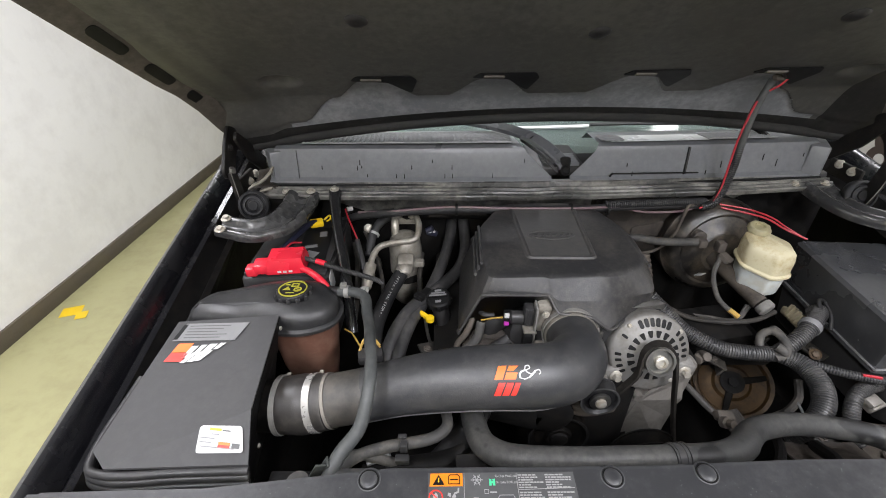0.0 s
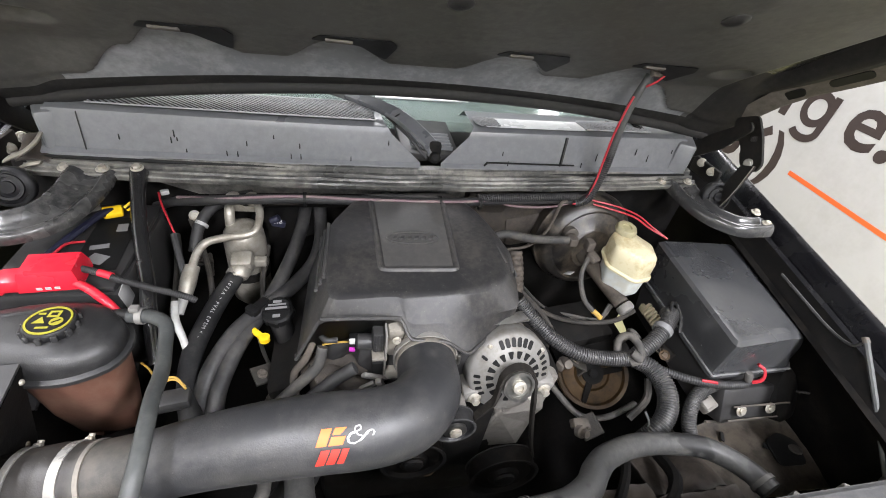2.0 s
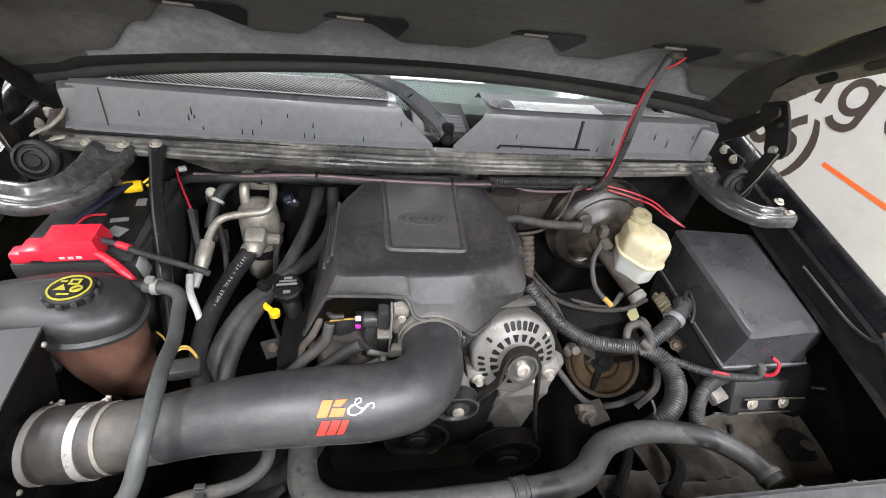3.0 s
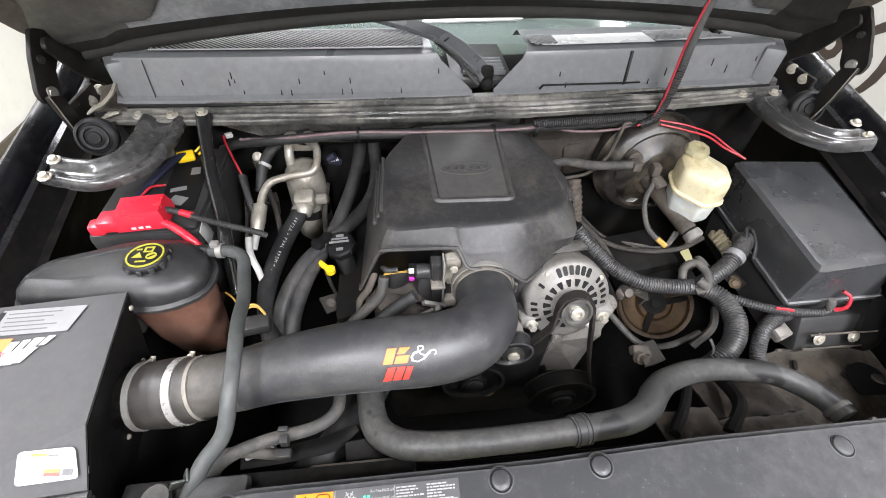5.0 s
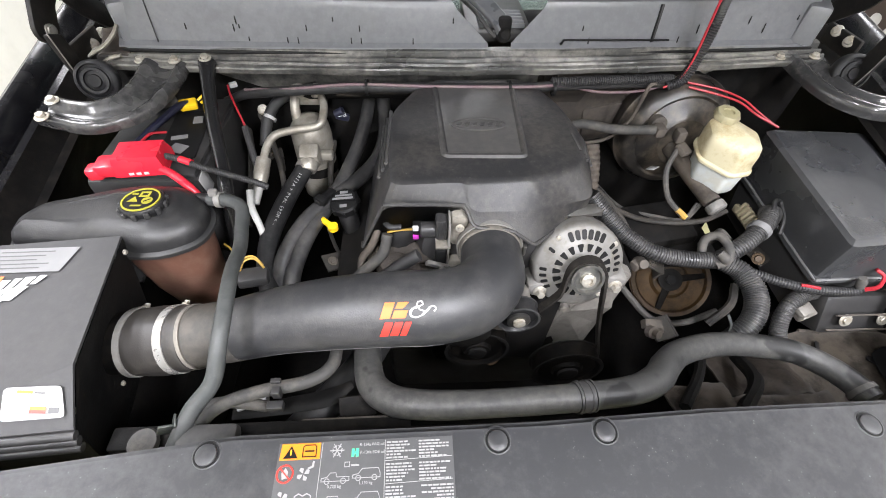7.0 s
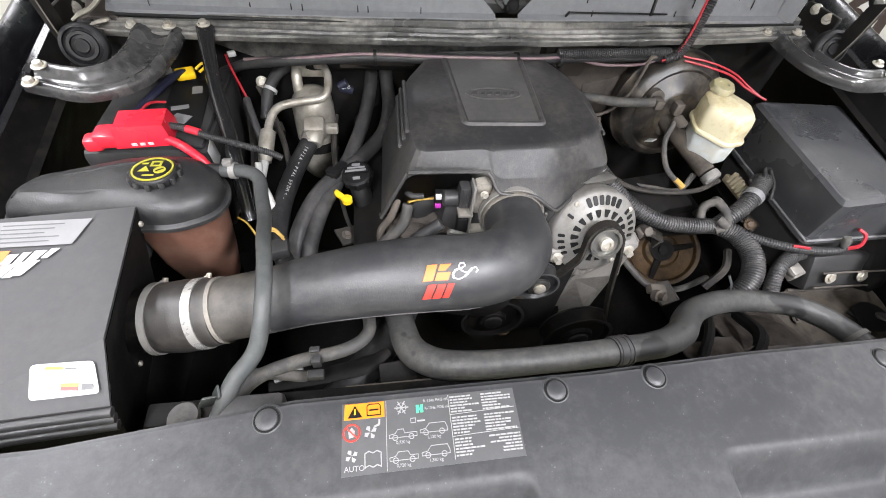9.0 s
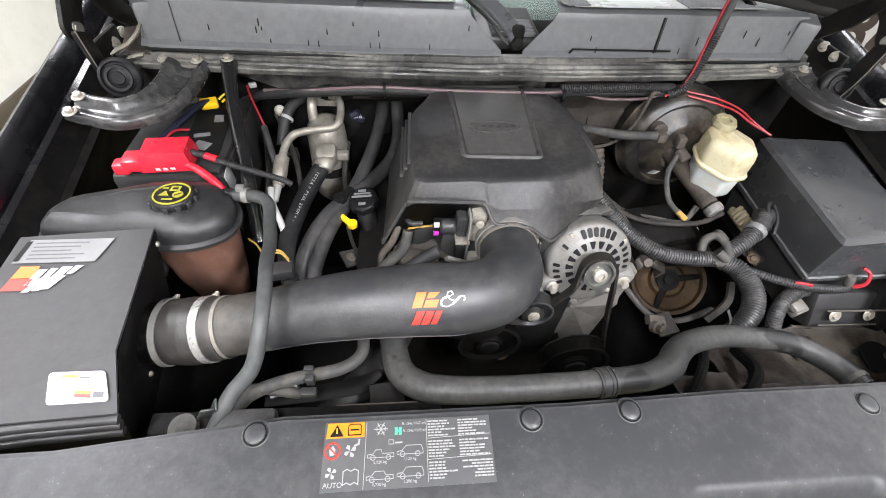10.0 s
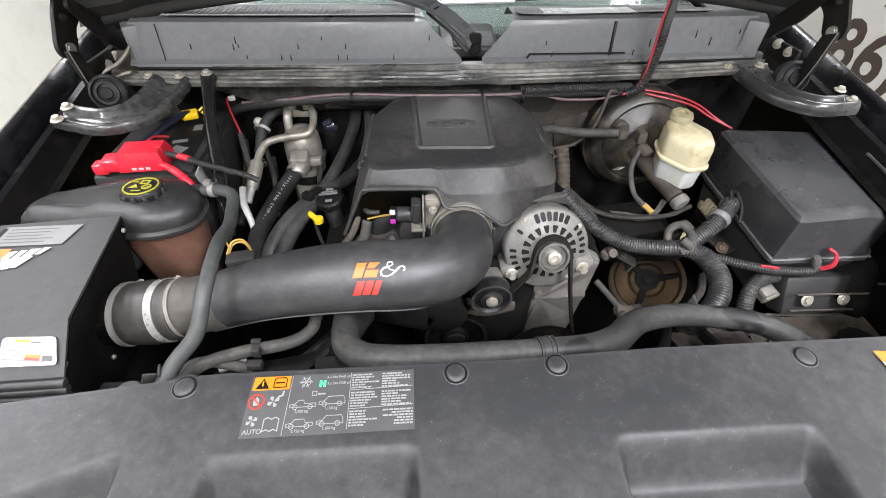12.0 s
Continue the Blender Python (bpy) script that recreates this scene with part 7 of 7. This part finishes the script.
part("shelf", crumple((0.585, 0.862), 0.43, 0.585, 0.872, 0.008, 26, 0.006, 0.016, 9.0), M_SHELF, brk, "dusty stamped shelf")
part("shelf_edge", sweep([(0.645, 0.588, 0.890), (0.72, 0.584, 0.890), (0.86, 0.580, 0.890)], 0.0034, 6), M_TAN, brk, "dusty pale edge")
part("shelf_nut", bolt((0.621, 0.519, 0.888), 0.0085, (0, -0.4, 0.9)), M_TAN, brk, "dusty nut")
part("slot", turned(prism(rounded(rect(-0.012, -0.004, 0.012, 0.004), 0.003), 0, 0.002, 0), pose(0.66, 0.55, 0.892, 6, 0, 60)), M_INK, brk)
part("slot", turned(prism(rounded(rect(-0.014, -0.006, 0.014, 0.006), 0.004), 0, 0.002, 0), pose(0.76, 0.515, 0.890, 6, 0, -40)), M_INK, brk)
part("access_hole", turned(prism(rounded([(-0.040, -0.030), (0.030, -0.034), (0.044, 0.016), (0.010, 0.040), (-0.034, 0.026)], 0.014, 4), 0, 0.002, 0), pose(0.790, 0.505, 0.893, 5, 0, 0)), M_INK, brk, "dark access hole")
part("hole_plug", lathe([(0.013, 0), (0.013, 0.004), (0.009, 0.007)], pose(0.812, 0.502, 0.896, -15, 0, 0), 20), M_GRIME, brk, "grimy oval plug in the hole")
part("lower_edge", sweep([(0.664, 0.566, 0.928), (0.738, 0.566, 0.928), (0.800, 0.566, 0.926)], 0.0020, 6), M_TAN, brk, "dusty pressed edge")
part("sensor", join(box(0.625, 0.60, 0.945, 0.04, 0.03, 0.020, 0.004, (15, 0, 20)), box(0.612, 0.592, 0.960, 0.032, 0.022, 0.014, 0.005, (15, 0, 20))), M_ALU_DARK, brk, "pale sensor block")
part("curved_hose", sweep([(0.70, 0.635, 0.955), (0.64, 0.63, 0.965), (0.59, 0.605, 0.955), (0.575, 0.575, 0.92), (0.59, 0.55, 0.88)], 0.014, 12, rib=0.0015, pitch=0.005), M_CONDUIT, brk, "dusty corrugated hose")
solo("air_pump", lathe([(0.06, -0.03), (0.066, -0.02), (0.066, 0.03), (0.05, 0.045), (0.02, 0.05)], pose(0.835, 0.63, 0.93, 60, 0, 30), 28), M_BLACK, "round black motor housing behind the bracket", "motor")
M_SHELF2 = mat("crumpled_dusty_sheet", (0.030, 0.024, 0.019), 0.7, dirt=(0.010, 0.008, 0.007), amount=0.9, patch=22, bump=0.3, spec=0.2)
low = thing("lower_bracket", (0.42, 0.43, 0.95), "dusty brown metal crossbar under the radiator hose", "bracket")
part("plate", crumple((0.255, 0.36), 0.375, 0.445, 1.000, 0.014, tilt=-0.02, seed=1.0), M_SHELF2, low)
part("plate", crumple((0.345, 0.52), 0.372, 0.418, 1.004, 0.010, tilt=-0.01, seed=4.0), M_SHELF2, low)
part("bar", crumple((0.40, 0.56), 0.44, 0.54, 0.93, 0.012, tilt=-0.03, seed=7.0), M_SHELF2, low)
part("rod", join(sweep([(0.27, 0.40, 1.0), (0.34, 0.47, 0.97), (0.40, 0.55, 0.92)], 0.009, 8), sweep([(0.36, 0.39, 1.0), (0.43, 0.45, 0.97), (0.46, 0.52, 0.92)], 0.012, 8)), M_BLACK, low)
part("latch", join(box(0.52, 0.352, 1.075, 0.012, 0.03, 0.05, 0.003, (0, 0, 30)), box(0.565, 0.35, 1.08, 0.05, 0.02, 0.012, 0.004, (0, 0, 20)), box(0.61, 0.352, 1.075, 0.012, 0.03, 0.05, 0.003, (0, 0, -30))), M_ALU, low, "pale metal latch")
stay = thing("stay_rod", (0.80, 0.5, 1.13), "thin grey steel stay rod with a pale clip on the fender", "rod")
part("rod", sweep([(0.800, 0.562, 1.196), (0.800, 0.483, 1.121), (0.800, 0.388, 1.028), (0.800, 0.370, 1.010)], 0.0050, 8), M_VENT, stay)
part("clip", box(0.802, 0.562, 1.194, 0.014, 0.012, 0.008, 0.002, (30, 10, 0)), M_TAN, stay, "pale metal clip")
part("foot", join(box(0.800, 0.372, 1.010, 0.026, 0.022, 0.020, 0.006, (30, 0, 0)), lathe([(0.010, 0), (0.012, 0.006), (0.008, 0.012)], pose(0.800, 0.376, 1.018, -45, 0, 0), 14)), M_ALU_DARK, stay, "pale worn foot")
solo("fender_wire", sweep([(0.828, 0.775, 1.168), (0.82, 0.70, 1.162), (0.815, 0.625, 1.155), (0.805, 0.575, 1.165), (0.802, 0.562, 1.185)], 0.0032, 6), M_HOSE, "thin black wire along the fender", "wire")

# ---------------------------------------------------------------- air-conditioning can and pipes
M_PIPE = mat("white_painted_pipe", (0.42, 0.42, 0.40), 0.4, dirt=(0.2, 0.19, 0.17), amount=0.5, patch=30, bump=0.05)
WHITE_PTS = [(-0.460, 0.825, 1.076), (-0.457, 0.80, 1.058), (-0.450, 0.785, 1.046), (-0.441, 0.77, 1.034), (-0.432, 0.75, 1.0)]
acc = thing("ac_accumulator", (-0.375, 1.02, 0.9), "weathered aluminium air-conditioning accumulator", "accumulator")
AQ = pose(-0.375, 1.035, 0.0, 0, 0, 0)
part("can", lathe([(0.030, 0.88), (0.043, 0.90), (0.045, 0.93), (0.045, 1.06), (0.042, 1.085), (0.030, 1.10), (0.015, 1.105)], AQ, 32), M_ACC, acc)
part("strap", lathe([(0.046, 0.965), (0.0475, 0.966), (0.0475, 0.988), (0.046, 0.989)], AQ, 32), M_BLACK, acc)
part("top_block", join(box(-0.372, 1.085, 1.125, 0.075, 0.03, 0.03, 0.008), lathe([(0.014, 0), (0.014, 0.02), (0.008, 0.022)], pose(-0.395, 1.075, 1.135), 14), lathe([(0.014, 0), (0.014, 0.02), (0.008, 0.022)], pose(-0.355, 1.075, 1.135), 14)), M_ACC, acc)
part("pipe", sweep([(-0.402, 1.08, 1.14), (-0.402, 1.05, 1.12), (-0.400, 1.035, 1.07)], 0.011, 12), M_ACC, acc)
part("pipe", sweep([(-0.345, 1.07, 1.14), (-0.335, 1.03, 1.13), (-0.345, 0.995, 1.11), (-0.395, 0.985, 1.105), (-0.435, 0.972, 1.10), (-0.452, 0.945, 1.085), (-0.458, 0.90, 1.06)], 0.0085, 12), M_ACC, acc)
part("pipe_joint", sweep([(-0.455, 0.925, 1.075), (-0.459, 0.895, 1.058), (-0.462, 0.87, 1.042)], [0.015, 0.016, 0.013], 10), M_ACC, acc)
part("white_pipe", sweep([(-0.461, 0.88, 1.05), (-0.467, 0.84, 1.025)], [0.0105, 0.0075], 10), M_PIPE, acc, "white painted pipe")
part("port_block", join(box(-0.368, 0.962, 1.055, 0.045, 0.04, 0.045, 0.01, (20, 0, 0)), lathe([(0.019, 0), (0.021, 0.008), (0.021, 0.02), (0.017, 0.03)], look((-0.370, 0.955, 1.052), (-0.36, 1.05, 1.10)), 16), box(-0.335, 0.97, 1.05, 0.03, 0.02, 0.02, 0.005)), M_ACC, acc)
part("service_tag", join(lathe([(0.009, 0), (0.009, 0.02)], pose(-0.315, 1.045, 1.105, 0, 60, 0), 10), box(-0.30, 1.045, 1.10, 0.03, 0.012, 0.016, 0.003, (0, 20, 10))), M_BLUE, acc, "dark blue service cap")
part("cap_letters", text_mesh("O/B", 0.013, Matrix.Translation((-0.312, 1.036, 1.104)) @ pose(0, 0, 0, 48, 0, 6), 0.0004), M_WHITE, acc, "white printed letters")
acp = thing("suction_hose", (-0.41, 0.8, 1.0), "black rubber air-conditioning hose with white print", "hose")
AP = [(-0.372, 0.955, 1.048), (-0.385, 0.925, 1.035), (-0.402, 0.88, 1.025), (-0.418, 0.82, 1.015), (-0.426, 0.76, 1.01), (-0.422, 0.70, 1.0), (-0.405, 0.64, 0.99), (-0.39, 0.60, 0.97)]
part("hose", sweep(AP, 0.0185, 18), M_HOSE, acp)
ap = spline(AP, 8)
M_GREYPRINT = mat("faded_white_print", (0.36, 0.36, 0.35), 0.5, vary=0.2, bump=0)
run, cursor, glyphs = 0.0, 0.045, list("1072A > PVAL EPDM < -")
letters = None
for p, q in zip(ap, ap[1:]):
    d = (q - p).normalized()
    eye = Vector((0.25, -0.62, 0.75)).normalized()
    up = (eye - d * eye.dot(d)).normalized()
    while glyphs and run <= cursor < run + (q - p).length:
        m = Matrix((d, up.cross(d), up)).transposed().to_4x4()
        m.translation = p + d * (cursor - run) + up * 0.0188
        ch = glyphs.pop(0)
        if ch != " ":
            b = text_mesh(ch, 0.0092, m @ pose(0, -0.003, 0), 0.0003)
            letters = join(letters, b) if letters else b
        cursor += 0.0078 if ch != " " else 0.005
    run += (q - p).length
part("hose_print", letters, M_GREYPRINT, acp, "pale printed characters along the hose")
part("ferrule", sweep([(-0.366, 0.968, 1.055), (-0.374, 0.950, 1.046), (-0.381, 0.933, 1.039)], 0.0205, 16), M_ALU_DARK, acp)
solo("white_line", sweep(WHITE_PTS, [0.007, 0.007, 0.007, 0.0065, 0.006], 12), M_PIPE, "white painted metal pipe", "pipe")

# heater hoses
solo("heater_hose", sweep([(-0.245, 1.12, 1.10), (-0.250, 1.06, 1.085), (-0.265, 0.98, 1.065), (-0.292, 0.89, 1.045), (-0.318, 0.82, 1.035), (-0.345, 0.75, 1.03), (-0.365, 0.68, 1.01), (-0.37, 0.63, 0.98)], 0.0148, 14), M_HEATER, "dusty black rubber heater hose", "hose", "heater hoses")
solo("heater_hose", sweep([(-0.212, 1.12, 1.10), (-0.208, 1.04, 1.06), (-0.225, 0.96, 1.045), (-0.27, 0.885, 1.04), (-0.315, 0.825, 1.045), (-0.355, 0.77, 1.04), (-0.385, 0.70, 1.02), (-0.395, 0.65, 0.98)], 0.0155, 14), M_HEATER, "dusty black rubber heater hose", "hose", "heater hoses")
solo("hose_clip", join(box(-0.318, 0.822, 1.058, 0.05, 0.018, 0.014, 0.004, (0, 0, 55)), box(-0.325, 0.812, 1.06, 0.018, 0.026, 0.016, 0.004, (0, 0, 55))), M_INK, "black plastic clip joining two hoses", "clip")

# oil filler and dipstick
oil = thing("oil_filler", (-0.28, 0.82, 0.95), "black oil filler cap with white print on its tube", "oil filler")
OM = pose(-0.281, 0.815, 1.055, 12, -6, 0)
ocap = part("cap", join(lathe([(0.027, -0.018), (0.030, -0.015), (0.030, 0.0), (0.026, 0.004), (0.010, 0.005)], OM, 24), *[turned(box(0.029, 0, -0.008, 0.006, 0.006, 0.014, 0.001), OM @ pose(0, 0, 0, 0, 0, 45 * k)) for k in range(8)], turned(box(0, 0, 0.007, 0.05, 0.010, 0.008, 0.003), OM)), M_INK, oil)
part("cap_print", join(slab(rect(-0.017, 0.008, 0.017, 0.012), OM @ pose(0, 0, 0.0053)), slab(rect(-0.008, 0.014, 0.008, 0.020), OM @ pose(0, 0, 0.0053)), slab(rect(-0.020, -0.004, 0.020, 0.001), OM @ pose(0, 0, 0.0113)), slab(rect(-0.007, -0.019, 0.007, -0.012), OM @ pose(0, 0, 0.0053))), M_GREYSTK, ocap)
part("neck", sweep([(-0.281, 0.815, 1.045), (-0.270, 0.80, 1.0), (-0.255, 0.79, 0.95)], 0.020, 14), M_PLASTIC, oil)
dip = thing("dipstick", (-0.315, 0.77, 1.0), "small yellow dipstick handle", "dipstick")
part("handle", join(box(-0.312, 0.772, 1.036, 0.034, 0.012, 0.010, 0.004, (0, 10, -40)), lathe([(0.010, -0.004), (0.010, 0.006), (0.006, 0.007)], pose(-0.300, 0.762, 1.034), 14)), M_YELLOW, dip)
part("stem", sweep([(-0.312, 0.772, 1.032), (-0.305, 0.765, 0.98), (-0.29, 0.76, 0.92)], 0.004, 6), M_STEEL, dip)
# cables in front of the engine's left bank
for a, r, mt in (([(-0.19, 0.695, 1.085), (-0.20, 0.675, 1.055), (-0.235, 0.655, 1.03), (-0.27, 0.64, 1.0)], 0.010, M_RUBBER), ([(-0.205, 0.71, 1.09), (-0.22, 0.69, 1.06), (-0.24, 0.68, 1.03), (-0.235, 0.64, 1.0)], 0.007, M_TAN),
                 ([(-0.135, 0.655, 1.075), (-0.175, 0.645, 1.05), (-0.22, 0.625, 1.02), (-0.25, 0.60, 0.99)], 0.0115, M_HOSE), ([(-0.20, 0.72, 1.10), (-0.185, 0.69, 1.11), (-0.165, 0.69, 1.108)], 0.005, M_HOSE)):
    solo("engine_cable", sweep(a, r, 10), mt, "grimy cable at the front of the engine", "cable", "engine cables")
ywire = thing("connector", (-0.43, 0.64, 1.05), "black wire connector with thin amber wire loops", "connector")
part("shell", box(-0.415, 0.628, 1.055, 0.05, 0.03, 0.022, 0.005, (0, 0, 10)), M_PLASTIC, ywire)
for dz in (0.0, 0.006):
    part("amber_wire", sweep([(-0.437, 0.628, 1.062 + dz), (-0.430, 0.647, 1.074 + dz), (-0.412, 0.650, 1.077 + dz), (-0.396, 0.638, 1.068 + dz)], 0.0019, 8), M_WIRE, ywire, "thin amber wire loop")
part("wire", sweep([(-0.48, 0.70, 1.06), (-0.46, 0.68, 1.065), (-0.44, 0.65, 1.06)], 0.0018, 6), M_WIRE, ywire)

# ---------------------------------------------------------------- firewall loom and loose wires
solo("firewall_loom", sweep([(-0.56, 1.09, 1.11), (-0.50, 1.06, 1.145), (-0.42, 1.03, 1.168), (-0.33, 1.02, 1.180), (-0.24, 1.015, 1.187), (-0.10, 1.01, 1.189), (0.05, 1.01, 1.190), (0.20, 1.02, 1.192), (0.33, 1.03, 1.192), (0.44, 1.04, 1.185)], 0.0105, 12, 8, wob=0.1), M_HOSE, "black wrapped wiring loom along the firewall", "wiring loom")
solo("loom_wire", sweep([(-0.50, 1.055, 1.158), (-0.40, 1.022, 1.178), (-0.26, 1.008, 1.197), (-0.10, 1.002, 1.197), (0.08, 1.002, 1.197), (0.18, 1.012, 1.195), (0.26, 1.018, 1.178), (0.36, 1.025, 1.178), (0.42, 1.035, 1.196)], 0.0032, 8), mat("mauve_wire", (0.10, 0.05, 0.065), 0.5, dirt=DUST, amount=0.5, patch=20, bump=0), "dull mauve wire beside the loom", "wire")
solo("loom_conduit", sweep([(0.15, 1.016, 1.200), (0.22, 1.018, 1.202), (0.32, 1.026, 1.202), (0.42, 1.036, 1.200)], 0.0095, 12, rib=0.0014, pitch=0.005), M_HOSE, "black corrugated conduit on the loom", "conduit")
for x in (-0.235, 0.06, 0.155):
    solo("cable_tie", band([(x - 0.02, 1.011, 1.189), (x, 1.010, 1.1895), (x + 0.02, 1.011, 1.19)], 0.015, 0.006, 0.5, 16), M_INK, "black cable tie round the loom", "cable tie", "cable ties")
solo("lower_harness", sweep([(-0.45, 1.10, 1.12), (-0.35, 1.08, 1.14), (-0.25, 1.075, 1.145), (-0.1, 1.07, 1.15), (0.1, 1.07, 1.15)], 0.016, 10), M_BLACK, "thick black harness behind the loom", "wiring loom")
solo("white_connector", box(-0.522, 1.057, 1.168, 0.016, 0.010, 0.010, 0.002, (0, 0, 25)), M_STICKER, "tiny white wire connector", "connector", "small connectors")
solo("white_connector", box(-0.50, 1.075, 1.14, 0.012, 0.008, 0.006, 0.001, (0, 0, 15)), M_STICKER, "tiny white wire connector", "connector", "small connectors")
solo("brake_wire", sweep([(0.375, 1.012, 1.20), (0.356, 1.0, 1.202), (0.351, 1.0, 1.165), (0.341, 1.0, 1.117), (0.305, 1.0, 1.072), (0.25, 1.01, 1.05)], 0.0042, 8), M_TAN, "thin dusty tan wire over the brake booster", "wire")
for rw in (sweep([(0.455, 1.02, 1.19), (0.51, 1.0, 1.185), (0.565, 0.99, 1.172), (0.61, 0.975, 1.15), (0.655, 0.95, 1.135)], 0.0024, 6), sweep([(0.455, 1.03, 1.195), (0.52, 1.01, 1.19), (0.58, 1.0, 1.172), (0.62, 0.985, 1.15), (0.66, 0.96, 1.13)], 0.0022, 6)):
    solo("red_wire", rw, M_REDWIRE, "thin red wire running toward the fuse box", "wire", "red wires")
solo("red_wire", sweep([(-0.535, 1.06, 1.165), (-0.525, 1.035, 1.155), (-0.505, 1.0, 1.13), (-0.49, 0.975, 1.11)], 0.0022, 6), M_REDWIRE, "thin red wire near the battery", "wire")
solo("black_lead", sweep([(-0.495, 0.98, 1.115), (-0.48, 0.94, 1.09), (-0.465, 0.90, 1.05)], 0.007, 8), M_HOSE, "black sleeved lead near the battery", "wire")
solo("loop_hose", sweep([(-0.47, 0.99, 1.06), (-0.462, 1.03, 1.10), (-0.44, 1.065, 1.125), (-0.40, 1.09, 1.135), (-0.36, 1.11, 1.135)], 0.012, 10), M_HOSE, "black bent hose behind the accumulator", "hose")
solo("hose_band", band([(-0.466, 1.02, 1.09), (-0.458, 1.035, 1.102), (-0.45, 1.05, 1.113)], 0.0135, 0.007, 0.5, 16), M_STICKER, "thin white band round a hose", "band")
solo("firewall_nut", bolt((-0.48, 1.07, 1.10), 0.010, (0, -1, 0.5)), M_BOLT, "pale nut on the firewall", "nut")
hw = thing("hood_lamp_cable", (0.43, 1.03, 1.25), "black sleeved cable with red wire from hood to cowl", "cable")
HP = [(0.470, 1.03, 1.505), (0.459, 1.03, 1.459), (0.453, 1.03, 1.42), (0.453, 1.03, 1.368), (0.454, 1.03, 1.305), (0.447, 1.026, 1.243), (0.432, 1.02, 1.205), (0.405, 1.02, 1.19)]
part("sleeve", sweep(HP[:5], [0.0080, 0.0088, 0.0088, 0.0088, 0.0085], 14), M_VENT, hw, "smooth dusty grey sleeve")
part("conduit", sweep(HP[3:], [0.0070, 0.0095, 0.010, 0.0105, 0.009], 12, rib=0.0012, pitch=0.0050), M_HOSE, hw, "black corrugated lower sleeve")
part("red_wire", sweep([(p[0] - 0.009 - 0.005 * (i in (3, 4)), p[1] - 0.004, p[2]) for i, p in enumerate(HP) if i > 0], 0.0025, 8), M_REDWIRE, hw, "thin red wire")
part("wire_end", sweep([(0.466, 1.022, 1.482), (0.480, 1.014, 1.496), (0.490, 1.010, 1.512)], 0.0024, 8), M_REDWIRE, hw, "red wire looping to the lamp slot")
part("grommet", box(0.474, 1.015, 1.512, 0.03, 0.012, 0.014, 0.003, (-33, 0, 10)), M_TAN, hw)

# ---------------------------------------------------------------- small pieces in the shade of the bay
for a, r in (([(-0.49, 1.07, 1.09), (-0.455, 1.0, 1.06), (-0.43, 0.93, 1.02), (-0.42, 0.86, 0.97)], 0.006), ([(-0.52, 1.05, 1.06), (-0.50, 0.98, 1.05), (-0.49, 0.90, 1.02), (-0.49, 0.82, 0.98)], 0.008),
             ([(-0.33, 1.05, 1.03), (-0.335, 0.98, 1.0), (-0.33, 0.92, 0.96)], 0.007), ([(-0.245, 0.78, 1.0), (-0.26, 0.73, 0.99), (-0.28, 0.69, 0.97), (-0.30, 0.65, 0.95)], 0.008),
             ([(0.22, 0.96, 1.02), (0.28, 0.92, 0.99), (0.33, 0.86, 0.96), (0.36, 0.80, 0.92)], 0.007), ([(0.24, 0.90, 1.0), (0.31, 0.88, 0.97), (0.37, 0.85, 0.96), (0.43, 0.82, 0.975), (0.50, 0.82, 0.98), (0.56, 0.84, 0.99)], 0.006),
             ([(0.56, 0.70, 0.90), (0.54, 0.66, 0.88), (0.50, 0.64, 0.84)], 0.009)):
    solo("bay_wire", sweep(a, r, 8), M_GRIME, "thin grimy cable deep in the engine bay", "cable", "bay cables")
for p, sz, rot in (((-0.46, 1.0, 1.03), (0.04, 0.03, 0.05), (10, 5, 20)), ((-0.30, 0.73, 0.97), (0.05, 0.04, 0.03), (10, 15, 30)), ((-0.36, 0.66, 0.92), (0.06, 0.05, 0.03), (0, 10, 40)),
                   ((0.30, 0.80, 0.93), (0.05, 0.04, 0.04), (15, 0, 20)), ((0.40, 0.76, 0.90), (0.05, 0.03, 0.03), (0, 20, -20)), ((0.60, 0.74, 0.955), (0.05, 0.05, 0.03), (10, 10, 30)),
                   ((0.38, 0.62, 0.86), (0.07, 0.05, 0.04), (15, 15, 20)), ((0.55, 0.58, 0.86), (0.06, 0.06, 0.05), (10, 0, 20))):
    b = thing("grimy_bracket", p, "small grimy metal bracket deep in the engine bay", "bracket", "bay brackets")
    m = pose(*p, *rot)
    part("plate", turned(join(box(0, 0, 0, sz[0], sz[1], 0.006, 0.002), box(sz[0] * 0.4, 0, -sz[2] * 0.4, 0.006, sz[1], sz[2], 0.002)), m), M_GRIME, b)
    part("bracket_bolt", bolt(m @ Vector((-sz[0] * 0.15, 0, 0.003)), 0.008, m.to_3x3() @ Vector((0, 0, 1))), M_TAN, b)
